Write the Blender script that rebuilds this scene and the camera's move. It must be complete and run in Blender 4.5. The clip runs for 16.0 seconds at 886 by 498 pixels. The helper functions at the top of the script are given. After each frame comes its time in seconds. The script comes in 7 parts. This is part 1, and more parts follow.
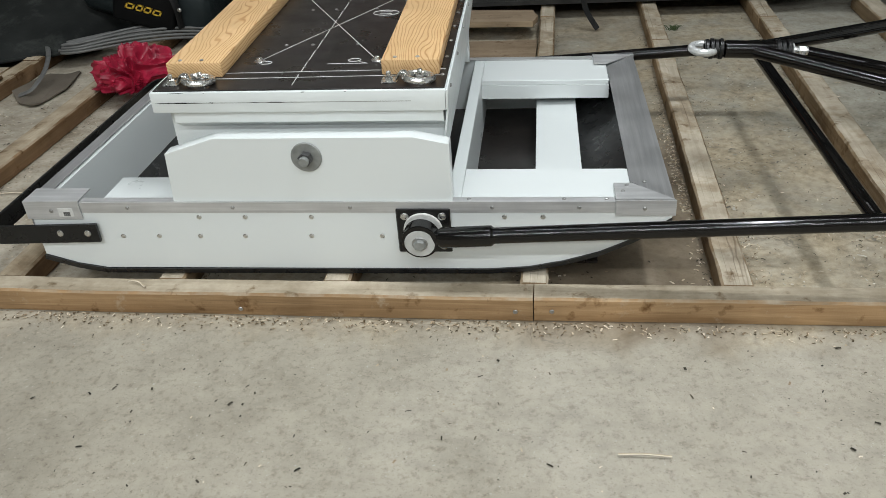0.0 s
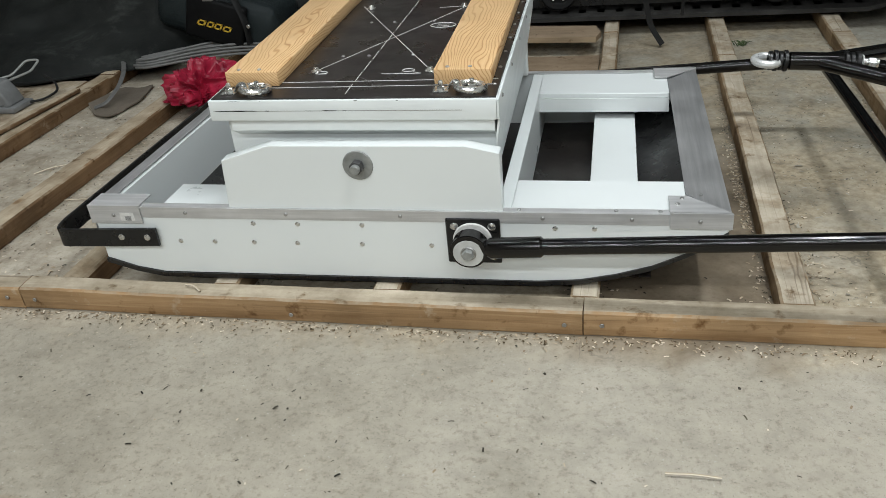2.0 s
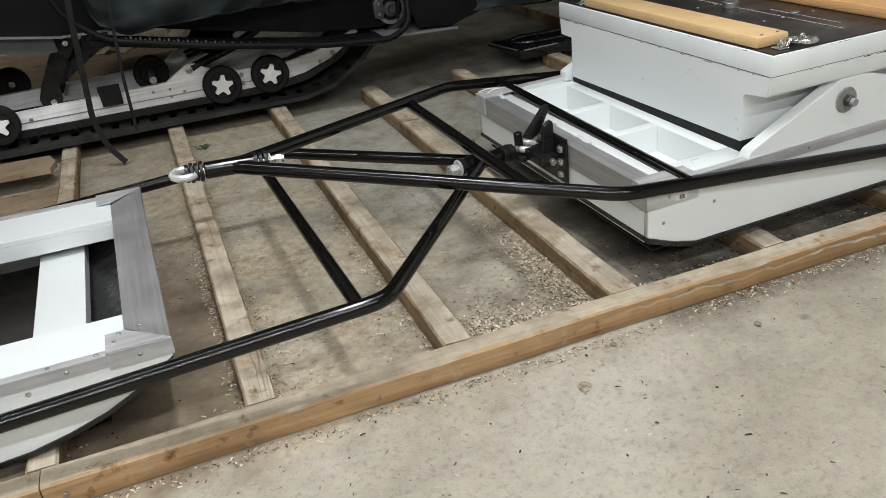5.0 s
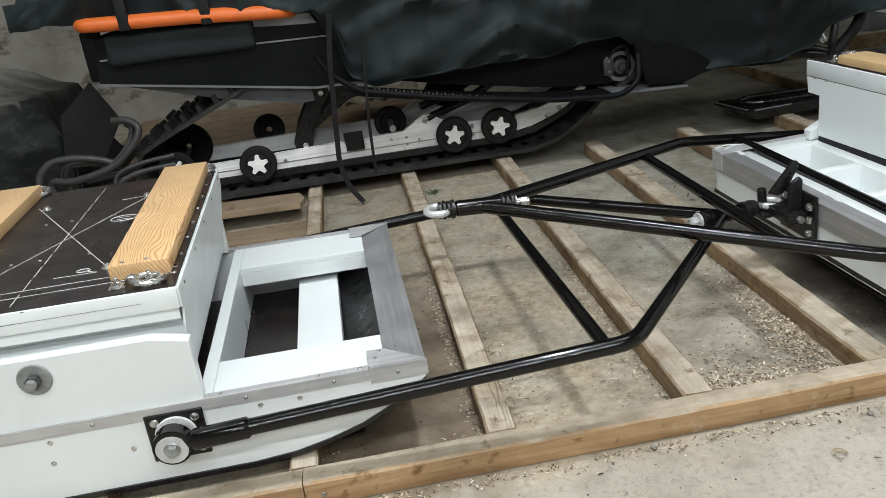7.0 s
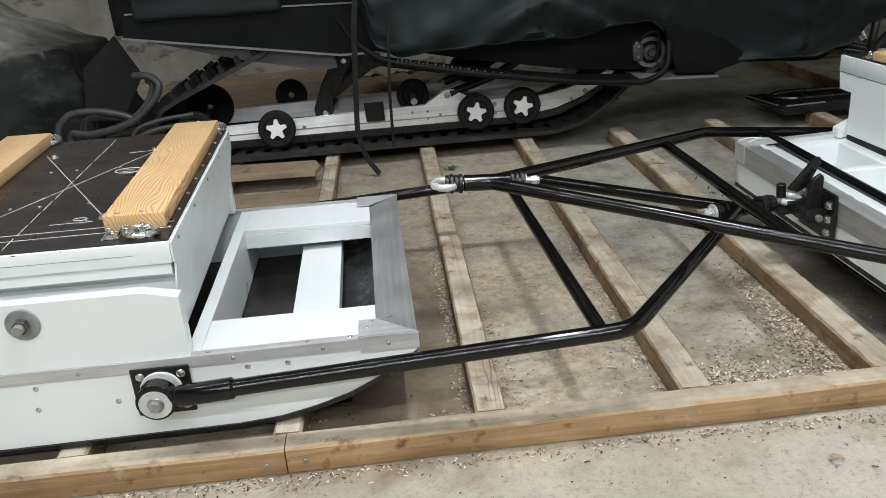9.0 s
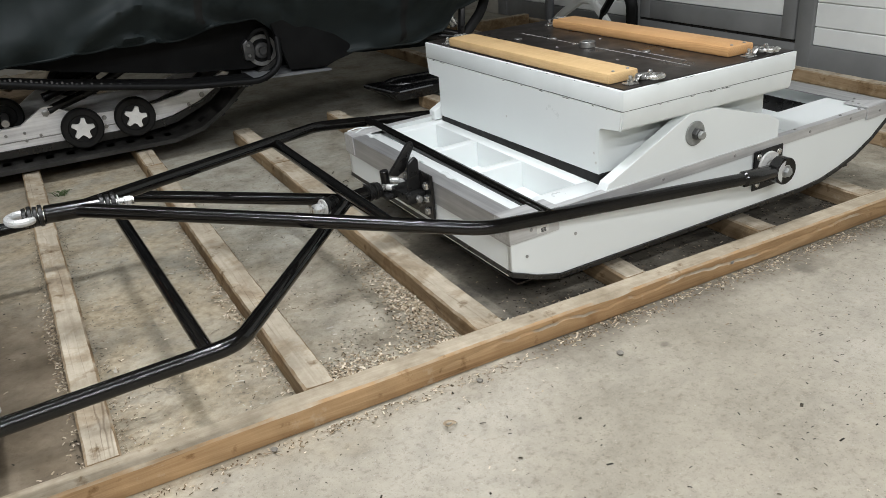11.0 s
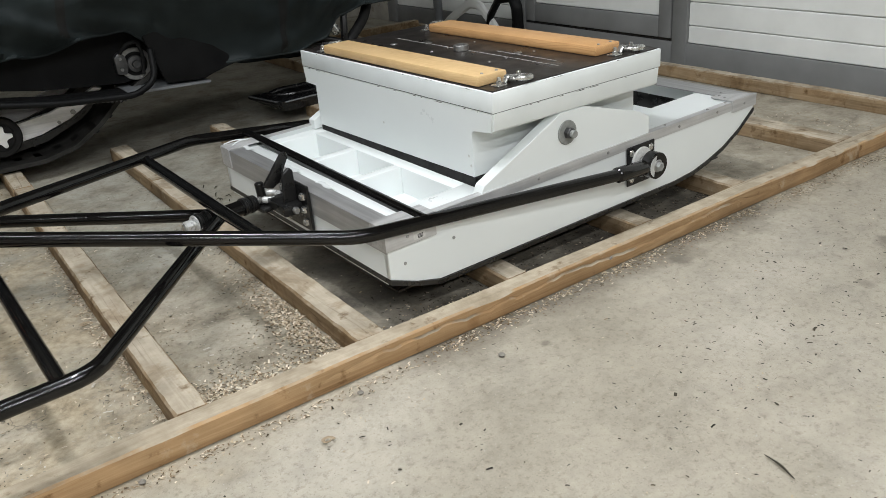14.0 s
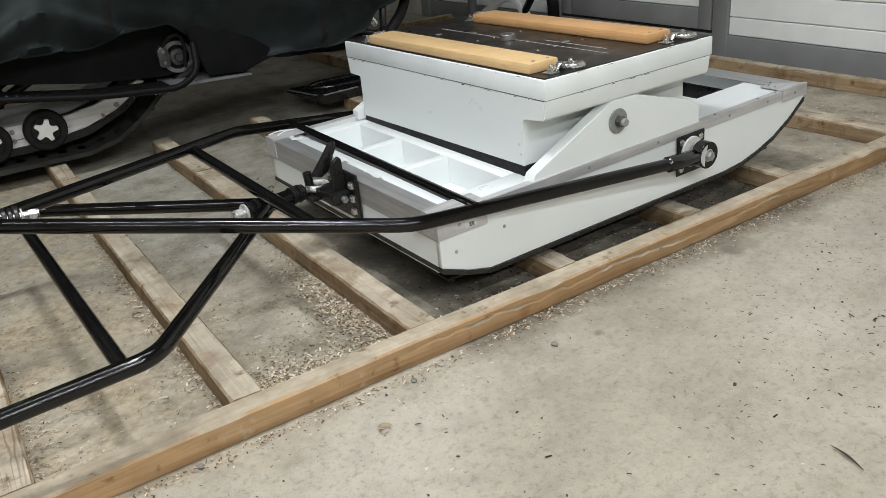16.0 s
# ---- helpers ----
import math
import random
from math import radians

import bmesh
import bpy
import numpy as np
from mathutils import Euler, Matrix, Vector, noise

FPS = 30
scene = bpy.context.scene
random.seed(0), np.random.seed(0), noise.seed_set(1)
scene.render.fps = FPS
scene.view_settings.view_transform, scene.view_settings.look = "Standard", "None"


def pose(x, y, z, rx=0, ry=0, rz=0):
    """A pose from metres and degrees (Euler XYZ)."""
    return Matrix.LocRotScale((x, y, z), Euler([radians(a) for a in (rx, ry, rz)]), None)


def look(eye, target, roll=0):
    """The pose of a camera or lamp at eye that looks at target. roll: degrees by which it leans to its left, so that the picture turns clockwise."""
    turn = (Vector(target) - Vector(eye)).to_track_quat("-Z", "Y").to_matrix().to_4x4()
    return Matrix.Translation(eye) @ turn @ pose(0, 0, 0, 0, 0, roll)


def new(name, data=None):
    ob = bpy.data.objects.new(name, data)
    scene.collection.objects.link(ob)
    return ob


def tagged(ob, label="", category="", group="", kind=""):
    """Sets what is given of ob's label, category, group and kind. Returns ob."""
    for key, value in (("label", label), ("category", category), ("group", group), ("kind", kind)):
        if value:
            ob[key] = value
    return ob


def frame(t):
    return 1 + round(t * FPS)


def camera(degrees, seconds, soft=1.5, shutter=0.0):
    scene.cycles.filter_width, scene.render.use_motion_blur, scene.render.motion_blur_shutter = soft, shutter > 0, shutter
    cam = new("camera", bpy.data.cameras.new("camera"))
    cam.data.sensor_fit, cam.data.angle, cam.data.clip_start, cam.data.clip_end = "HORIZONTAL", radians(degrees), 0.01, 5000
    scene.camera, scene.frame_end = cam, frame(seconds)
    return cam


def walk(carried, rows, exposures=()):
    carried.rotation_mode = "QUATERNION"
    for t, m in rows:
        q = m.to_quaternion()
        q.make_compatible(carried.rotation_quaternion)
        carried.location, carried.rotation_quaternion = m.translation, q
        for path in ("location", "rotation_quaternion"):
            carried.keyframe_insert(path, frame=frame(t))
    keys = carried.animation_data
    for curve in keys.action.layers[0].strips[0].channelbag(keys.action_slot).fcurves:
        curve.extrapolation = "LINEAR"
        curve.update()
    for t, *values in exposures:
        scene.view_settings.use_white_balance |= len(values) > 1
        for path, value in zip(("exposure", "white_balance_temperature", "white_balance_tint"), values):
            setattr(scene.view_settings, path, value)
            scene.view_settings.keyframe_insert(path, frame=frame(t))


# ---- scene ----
cam = camera(57.4, 16.0, soft=0.7)
PATH = [
    (0, (0.038, -1.112, 0.851), (-0.24, 0.56, -0.21), -4.5),
    (0.5, (0.037, -1.114, 0.835), (-0.307, 0.57, -0.187), -5.3),
    (1, (0.027, -1.126, 0.829), (-0.394, 0.546, -0.183), -5.6),
    (1.5, (0.037, -1.124, 0.831), (-0.408, 0.544, -0.179), -5.9),
    (2, (0.066, -1.109, 0.83), (-0.374, 0.562, -0.176), -6.0),
    (2.5, (0.088, -1.096, 0.829), (-0.293, 0.586, -0.184), -6.6),
    (3, (0.125, -1.085, 0.831), (-0.063, 0.616, -0.205), -6.6),
    (3.5, (0.194, -1.064, 0.835), (0.3, 0.643, -0.203), -5.2),
    (4, (0.288, -1.076, 0.831), (0.621, 0.632, -0.154), -5.5),
    (4.2, (0.3, -1.072, 0.833), (0.734, 0.62, -0.141), -5.0),
    (6.3, (0.297, -1.112, 0.867), (0.923, 0.627, 0.102), -7.0),
    (6.5, (0.261, -1.11, 0.858), (0.743, 0.68, 0.107), -7.7),
    (7, (0.178, -1.111, 0.849), (0.342, 0.744, 0.12), -7.5),
    (7.5, (0.141, -1.115, 0.839), (0.139, 0.752, 0.121), -6.4),
    (8, (0.135, -1.111, 0.833), (0.053, 0.755, 0.119), -6.2),
    (8.5, (0.16, -1.101, 0.828), (0.071, 0.753, 0.084), -6.2),
    (9, (0.221, -1.093, 0.821), (0.318, 0.752, 0.055), -4.4),
    (9.5, (0.293, -1.086, 0.818), (0.709, 0.701, 0.02), -3.5),
    (10, (0.343, -1.084, 0.82), (0.967, 0.631, 0.001), -3.6),
    (10.2, (0.359, -1.086, 0.822), (1.035, 0.606, -0.002), -3.9),
    (12.3, (0.375, -1.095, 0.798), (1.28, 0.488, -0.022), -3.6),
    (12.5, (0.378, -1.099, 0.796), (1.28, 0.487, -0.023), -3.7),
    (13, (0.395, -1.099, 0.804), (1.308, 0.478, -0.02), -3.6),
    (13.5, (0.415, -1.102, 0.803), (1.367, 0.452, -0.021), -4.1),
    (14, (0.442, -1.108, 0.803), (1.447, 0.409, -0.026), -4.6),
    (14.5, (0.453, -1.112, 0.806), (1.505, 0.37, -0.03), -4.8),
    (15, (0.45, -1.108, 0.803), (1.511, 0.367, -0.032), -4.9),
    (15.5, (0.436, -1.092, 0.79), (1.484, 0.394, -0.042), -5.2),
    (16, (0.398, -1.078, 0.787), (1.353, 0.472, -0.042), -5.2),
]
walk(cam, [(t, look(eye, target, roll)) for t, eye, target, roll in PATH],
     [(0.0, -0.26, 6500, 10), (2.5, -0.26, 6500, 10), (3.5, -0.31, 6700, 14), (4.0, -0.18, 6700, 14), (4.2, -0.16, 6700, 14), (6.5, 0.03, 6500, 12),
      (8.5, 0.03, 6450, 11.5), (10.0, 0.05, 6500, 14), (12.5, 0.05, 6600, 12.5), (16.0, 0.03, 6600, 12.5)])


# ---------- light ----------
world = bpy.data.worlds.new("world")
world.use_nodes = True
world.node_tree.nodes["Background"].inputs[0].default_value = (0.6, 0.65, 0.7, 1)
world.node_tree.nodes["Background"].inputs[1].default_value = 0.05
scene.world = world


def ceiling_light(x, y, z, sx, sy, watts, tint):
    d = bpy.data.lights.new("ceiling_light", "AREA")
    d.shape, d.size, d.size_y, d.energy, d.color = "RECTANGLE", sx, sy, watts, tint
    o = new("ceiling_light", d)
    o.location = (x, y, z)
    return o


LAMP = (0.93, 0.98, 1.0)
# rows of tube lamps along x, and one fitting across them over the drawbars
for row_y, row_x, watts in ((-3.8, -0.1, 114), (-2.4, -0.2, 98), (0.15, -0.3, 46), (3.3, -1.9, 15)):
    ceiling_light(row_x, row_y, 2.7, 4.2, 0.06, watts, LAMP)
ceiling_light(0.68, -0.15, 2.7, 0.10, 1.3, 34, LAMP)


# ---------- materials ----------
def shader(name):
    m = bpy.data.materials.new(name)
    m.use_nodes = True
    nt = m.node_tree
    return m, nt, nt.nodes["Principled BSDF"]


def node(nt, kind, **kw):
    n = nt.nodes.new(kind)
    for k, v in kw.items():
        n.inputs[k].default_value = v
    return n


def ramp(nt, fac, stops):
    r = nt.nodes.new("ShaderNodeValToRGB")
    e = r.color_ramp.elements
    while len(e) < len(stops):
        e.new(0.5)
    for k, (p, c) in zip(e, stops):
        k.position, k.color = p, (*c, 1) if len(c) == 3 else c
    nt.links.new(fac, r.inputs[0])
    return r.outputs[0]


def mix(nt, fac, a, b, mode="MIX"):
    n = nt.nodes.new("ShaderNodeMix")
    n.data_type, n.blend_type = "RGBA", mode
    for sock, v in ((n.inputs[0], fac), (n.inputs[6], a), (n.inputs[7], b)):
        if isinstance(v, (int, float)):
            sock.default_value = v
        elif isinstance(v, tuple):
            sock.default_value = (*v, 1)
        else:
            nt.links.new(v, sock)
    return n.outputs[2]


def coords(nt, scale=(1, 1, 1), kind="Object"):
    tc = nt.nodes.new("ShaderNodeTexCoord")
    mp = nt.nodes.new("ShaderNodeMapping")
    mp.inputs["Scale"].default_value = scale
    nt.links.new(tc.outputs[kind], mp.inputs[0])
    return mp.outputs[0]


def noise_tex(nt, vec, scale, detail=4, rough=0.55, dist=0.0):
    n = node(nt, "ShaderNodeTexNoise", Scale=scale, Detail=detail, Roughness=rough, Distortion=dist)
    nt.links.new(vec, n.inputs["Vector"])
    return n.outputs["Fac"]


def bump(nt, bsdf, height, strength, dist=0.002):
    b = node(nt, "ShaderNodeBump", Strength=strength, Distance=dist)
    nt.links.new(height, b.inputs["Height"])
    nt.links.new(b.outputs[0], bsdf.inputs["Normal"])


def plain(name, color, rough, metal=0.0, vary=0.12, scale=14.0, bumpy=0.06, spec=0.5, coat=0.0, stretch=(1, 1, 1), rvary=0.12):
    """A paint, metal or plastic with two scales of wear in colour, gloss and relief."""
    m, nt, b = shader(name)
    v = coords(nt, stretch)
    big, fine = noise_tex(nt, v, scale, 5), noise_tex(nt, v, scale * 14, 3)
    lo, hi = tuple(c * (1 - vary) for c in color), tuple(min(1, c * (1 + vary)) for c in color)
    nt.links.new(ramp(nt, big, [(0.3, lo), (0.7, hi)]), b.inputs["Base Color"])
    rr = node(nt, "ShaderNodeMapRange", **{"From Min": 0.3, "From Max": 0.7, "To Min": max(0.03, rough - rvary), "To Max": min(1, rough + rvary)})
    nt.links.new(noise_tex(nt, v, scale * 2.3, 6), rr.inputs[0])
    nt.links.new(rr.outputs[0], b.inputs["Roughness"])
    b.inputs["Metallic"].default_value = metal
    b.inputs["Specular IOR Level"].default_value = spec
    b.inputs["Coat Weight"].default_value = coat
    b.inputs["Coat Roughness"].default_value = 0.08
    if bumpy:
        bump(nt, b, fine, bumpy, 0.001)
    return m


def scalar(nt, op, a, b=0.0):
    n = nt.nodes.new("ShaderNodeMath")
    n.operation = op
    for sock, v in zip(n.inputs, (a, b)):
        if isinstance(v, (int, float)):
            sock.default_value = v
        else:
            nt.links.new(v, sock)
    return n.outputs[0]


def grey(*stops):
    return [(p, (v, v, v)) for p, v in stops]


def make_concrete():
    """Worn concrete; in the bays between the joists it is stained and takes some painted shade, and left of the free
    drawbar brown with sawdust and mud.
    """
    m, nt, b = shader("concrete")
    v = coords(nt)
    base = ramp(nt, noise_tex(nt, v, 1.7, 6, 0.6), [(0.30, (0.325, 0.290, 0.229)), (0.5, (0.402, 0.364, 0.294)), (0.68, (0.47, 0.432, 0.359))])
    cloud = ramp(nt, noise_tex(nt, v, 6.5, 9, 0.72, 0.4), grey((0.30, 0.72), (0.48, 0.94), (0.62, 1.0)))
    c = mix(nt, 0.75, base, cloud, "MULTIPLY")
    mottle = ramp(nt, noise_tex(nt, v, 34, 8, 0.74, 0.2), grey((0.36, 0.86), (0.5, 0.98), (0.66, 1.06)))
    c = mix(nt, 0.7, c, mottle, "MULTIPLY")
    trowel = ramp(nt, noise_tex(nt, coords(nt, (2.0, 9.0, 1.0)), 3.0, 5, 0.6), grey((0.35, 0.82), (0.6, 1.0)))
    c = mix(nt, 0.3, c, trowel, "MULTIPLY")
    stain = ramp(nt, noise_tex(nt, v, 3.1, 4, 0.55, 0.8), grey((0.62, 0.0), (0.76, 0.4)))
    c = mix(nt, stain, c, (0.20, 0.185, 0.155))
    grit = ramp(nt, noise_tex(nt, v, 75, 5, 0.75), [(0.32, (0.5, 0.47, 0.43)), (0.48, (1, 1, 1))])
    c = mix(nt, 0.55, c, grit, "MULTIPLY")
    speck = ramp(nt, noise_tex(nt, v, 280, 2, 0.7), [(0.30, (0.3, 0.28, 0.25)), (0.39, (1, 1, 1))])
    c = mix(nt, 0.42, c, speck, "MULTIPLY")
    pale = ramp(nt, noise_tex(nt, v, 190, 3, 0.7), grey((0.64, 0.0), (0.72, 0.7)))
    c = mix(nt, pale, c, (0.50, 0.48, 0.43))
    sep = nt.nodes.new("ShaderNodeSeparateXYZ")
    nt.links.new(v, sep.inputs[0])
    rag = scalar(nt, "MULTIPLY", noise_tex(nt, v, 9, 4), 0.22)
    inside = ramp(nt, scalar(nt, "ADD", sep.outputs["Y"], rag), grey((0.03, 0), (0.13, 1)))
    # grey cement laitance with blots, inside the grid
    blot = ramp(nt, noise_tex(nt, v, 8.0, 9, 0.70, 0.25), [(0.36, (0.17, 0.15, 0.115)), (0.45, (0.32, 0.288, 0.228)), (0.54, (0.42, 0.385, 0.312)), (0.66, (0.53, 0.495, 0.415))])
    # past y 0.9 a cool tint puts the snowmobile's shade into the colour
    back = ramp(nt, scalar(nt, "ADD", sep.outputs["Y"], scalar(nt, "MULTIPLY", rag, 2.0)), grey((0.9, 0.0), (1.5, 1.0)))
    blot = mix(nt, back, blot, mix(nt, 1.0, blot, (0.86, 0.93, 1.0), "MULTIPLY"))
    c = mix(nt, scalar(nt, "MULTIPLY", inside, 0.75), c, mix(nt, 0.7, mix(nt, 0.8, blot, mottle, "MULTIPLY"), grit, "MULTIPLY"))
    # mud and sawdust, mostly where x is under 0.7
    west = ramp(nt, scalar(nt, "ADD", scalar(nt, "MULTIPLY", sep.outputs["X"], -1.0), scalar(nt, "ADD", rag, 0.70)), grey((0.0, 0.22), (0.2, 1.0)))
    dirt = ramp(nt, noise_tex(nt, v, 5.5, 7, 0.7, 0.5), grey((0.36, 1.0), (0.52, 0.55), (0.66, 0.12)))
    mud = ramp(nt, noise_tex(nt, v, 40, 6, 0.72), [(0.33, (0.20, 0.155, 0.095)), (0.50, (0.41, 0.335, 0.225)), (0.68, (0.56, 0.475, 0.345))])
    fac = scalar(nt, "MULTIPLY", scalar(nt, "MULTIPLY", inside, west), dirt)
    c = mix(nt, scalar(nt, "MULTIPLY", fac, 0.85), c, mud)
    # pale sawdust trodden into the farthest bays, smudges on the floor before them
    far = ramp(nt, scalar(nt, "ADD", scalar(nt, "MULTIPLY", sep.outputs["X"], -1.0), rag), grey((0.98, 0.0), (1.12, 1.0)))
    dust = mix(nt, 0.6, ramp(nt, noise_tex(nt, v, 12, 7, 0.7), [(0.34, (0.25, 0.21, 0.155)), (0.5, (0.40, 0.355, 0.285)), (0.66, (0.53, 0.485, 0.40))]), grit, "MULTIPLY")
    c = mix(nt, scalar(nt, "MULTIPLY", scalar(nt, "MULTIPLY", far, inside), 0.85), c, dust)
    front = ramp(nt, scalar(nt, "ADD", sep.outputs["Y"], rag), grey((0.03, 1), (0.10, 0)))
    half = ramp(nt, scalar(nt, "ADD", sep.outputs["X"], scalar(nt, "MULTIPLY", rag, 3.0)), grey((0.0, 1.0), (0.9, 0.0)))
    smudge = ramp(nt, noise_tex(nt, coords(nt, (1.0, 2.2, 1.0)), 9.0, 9, 0.78, 0.6), [(0.40, (0.60, 0.60, 0.57)), (0.56, (0.97, 1.0, 1.0))])
    c = mix(nt, scalar(nt, "MULTIPLY", scalar(nt, "MULTIPLY", front, half), 0.18), c, mix(nt, 1.0, c, mix(nt, 0.5, smudge, grit, "MULTIPLY"), "MULTIPLY"))
    # old brown paint spill
    spill = scalar(nt, "ADD", scalar(nt, "ADD", sep.outputs["Y"], scalar(nt, "MULTIPLY", scalar(nt, "MAXIMUM", scalar(nt, "ADD", sep.outputs["X"], 0.75), 0.0), 0.16)), scalar(nt, "MULTIPLY", noise_tex(nt, v, 14, 5), 0.03))
    c = mix(nt, scalar(nt, "MULTIPLY", ramp(nt, scalar(nt, "MULTIPLY", spill, -1.0), grey((0.425, 0.0), (0.445, 0.8), (0.56, 0.8), (0.64, 0.0))), half), c, (0.20, 0.135, 0.085))
    # smooth darker brown in the bay beside the free bow, fainter past y 0.75
    east = scalar(nt, "ADD", scalar(nt, "ABSOLUTE", scalar(nt, "SUBTRACT", sep.outputs["X"], 0.15)), scalar(nt, "MULTIPLY", rag, 0.35))
    deep = scalar(nt, "MULTIPLY", ramp(nt, east, grey((0.19, 1.0), (0.25, 0.0))), ramp(nt, scalar(nt, "ADD", sep.outputs["Y"], rag), grey((0.75, 1.0), (1.15, 0.25))))
    bay_brown = ramp(nt, noise_tex(nt, v, 11, 6, 0.6), [(0.34, (0.115, 0.085, 0.055)), (0.52, (0.175, 0.135, 0.092)), (0.68, (0.26, 0.21, 0.15))])
    c = mix(nt, scalar(nt, "MULTIPLY", scalar(nt, "MULTIPLY", deep, inside), 0.85), c, mix(nt, 0.4, bay_brown, grit, "MULTIPLY"))
    # grimy dark floor with paler clouds, the second sled's shade put into its colour
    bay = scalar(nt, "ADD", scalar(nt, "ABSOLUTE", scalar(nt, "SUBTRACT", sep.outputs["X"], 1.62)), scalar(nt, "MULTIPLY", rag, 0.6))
    grimy_shade = scalar(nt, "MULTIPLY", ramp(nt, bay, grey((0.57, 1.0), (0.66, 0.0))), ramp(nt, noise_tex(nt, v, 9.0, 8, 0.68, 0.15), grey((0.40, 0.95), (0.62, 0.5))))
    grimy_shade = scalar(nt, "MULTIPLY", grimy_shade, ramp(nt, scalar(nt, "ADD", sep.outputs["Y"], rag), grey((0.48, 1.0), (0.80, 0.15))))
    c = mix(nt, scalar(nt, "MULTIPLY", grimy_shade, inside), c, (0.065, 0.058, 0.048))
    # thin cracks
    vo = node(nt, "ShaderNodeTexVoronoi", Scale=1.9)
    vo.feature = "DISTANCE_TO_EDGE"
    warp = nt.nodes.new("ShaderNodeVectorMath")
    wn = node(nt, "ShaderNodeTexNoise", Scale=6.0, Detail=5)
    nt.links.new(v, wn.inputs["Vector"])
    ws = nt.nodes.new("ShaderNodeVectorMath")
    ws.operation = "SCALE"
    ws.inputs["Scale"].default_value = 0.22
    nt.links.new(wn.outputs["Color"], ws.inputs[0])
    nt.links.new(v, warp.inputs[0])
    nt.links.new(ws.outputs[0], warp.inputs[1])
    nt.links.new(warp.outputs[0], vo.inputs["Vector"])
    crack = ramp(nt, vo.outputs["Distance"], grey((0.0, 1.0), (0.0035, 0.0)))
    some = ramp(nt, noise_tex(nt, v, 2.4, 2), grey((0.52, 0.0), (0.6, 0.6)))
    c = mix(nt, scalar(nt, "MULTIPLY", scalar(nt, "MULTIPLY", crack, some), inside), c, (0.09, 0.08, 0.065))
    # a broken edge in the slab close behind the beam
    line = scalar(nt, "ABSOLUTE", scalar(nt, "SUBTRACT", scalar(nt, "ADD", sep.outputs["Y"], scalar(nt, "MULTIPLY", noise_tex(nt, v, 16, 4), 0.045)), 0.118))
    span = scalar(nt, "ABSOLUTE", scalar(nt, "SUBTRACT", sep.outputs["X"], 0.52))
    c = mix(nt, scalar(nt, "MULTIPLY", ramp(nt, line, grey((0.0015, 0.85), (0.005, 0.0))), ramp(nt, span, grey((0.13, 1.0), (0.16, 0.0)))), c, (0.07, 0.06, 0.045))
    # old oil drops
    for px, py, r, k in ((2.166, -0.32, 0.045, 0.6), (1.765, -0.06, 0.028, 0.5), (1.94, -0.38, 0.02, 0.35), (1.31, -0.12, 0.012, 0.5), (0.2, -0.42, 0.03, 0.25)):
        dn = nt.nodes.new("ShaderNodeVectorMath")
        dn.operation = "DISTANCE"
        nt.links.new(v, dn.inputs[0])
        dn.inputs[1].default_value = (px, py, 0)
        d = scalar(nt, "ADD", dn.outputs["Value"], scalar(nt, "MULTIPLY", noise_tex(nt, v, 38, 4), r * 1.4))
        c = mix(nt, ramp(nt, scalar(nt, "DIVIDE", d, r * 2.2), grey((0.55, k), (0.85, 0.0))), c, (0.10, 0.09, 0.075))
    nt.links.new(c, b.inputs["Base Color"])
    nt.links.new(ramp(nt, noise_tex(nt, v, 9, 5), grey((0.3, 0.55), (0.7, 0.85))), b.inputs["Roughness"])
    b.inputs["Specular IOR Level"].default_value = 0.3
    bump(nt, b, noise_tex(nt, v, 90, 7, 0.72), 0.5, 0.003)
    return m


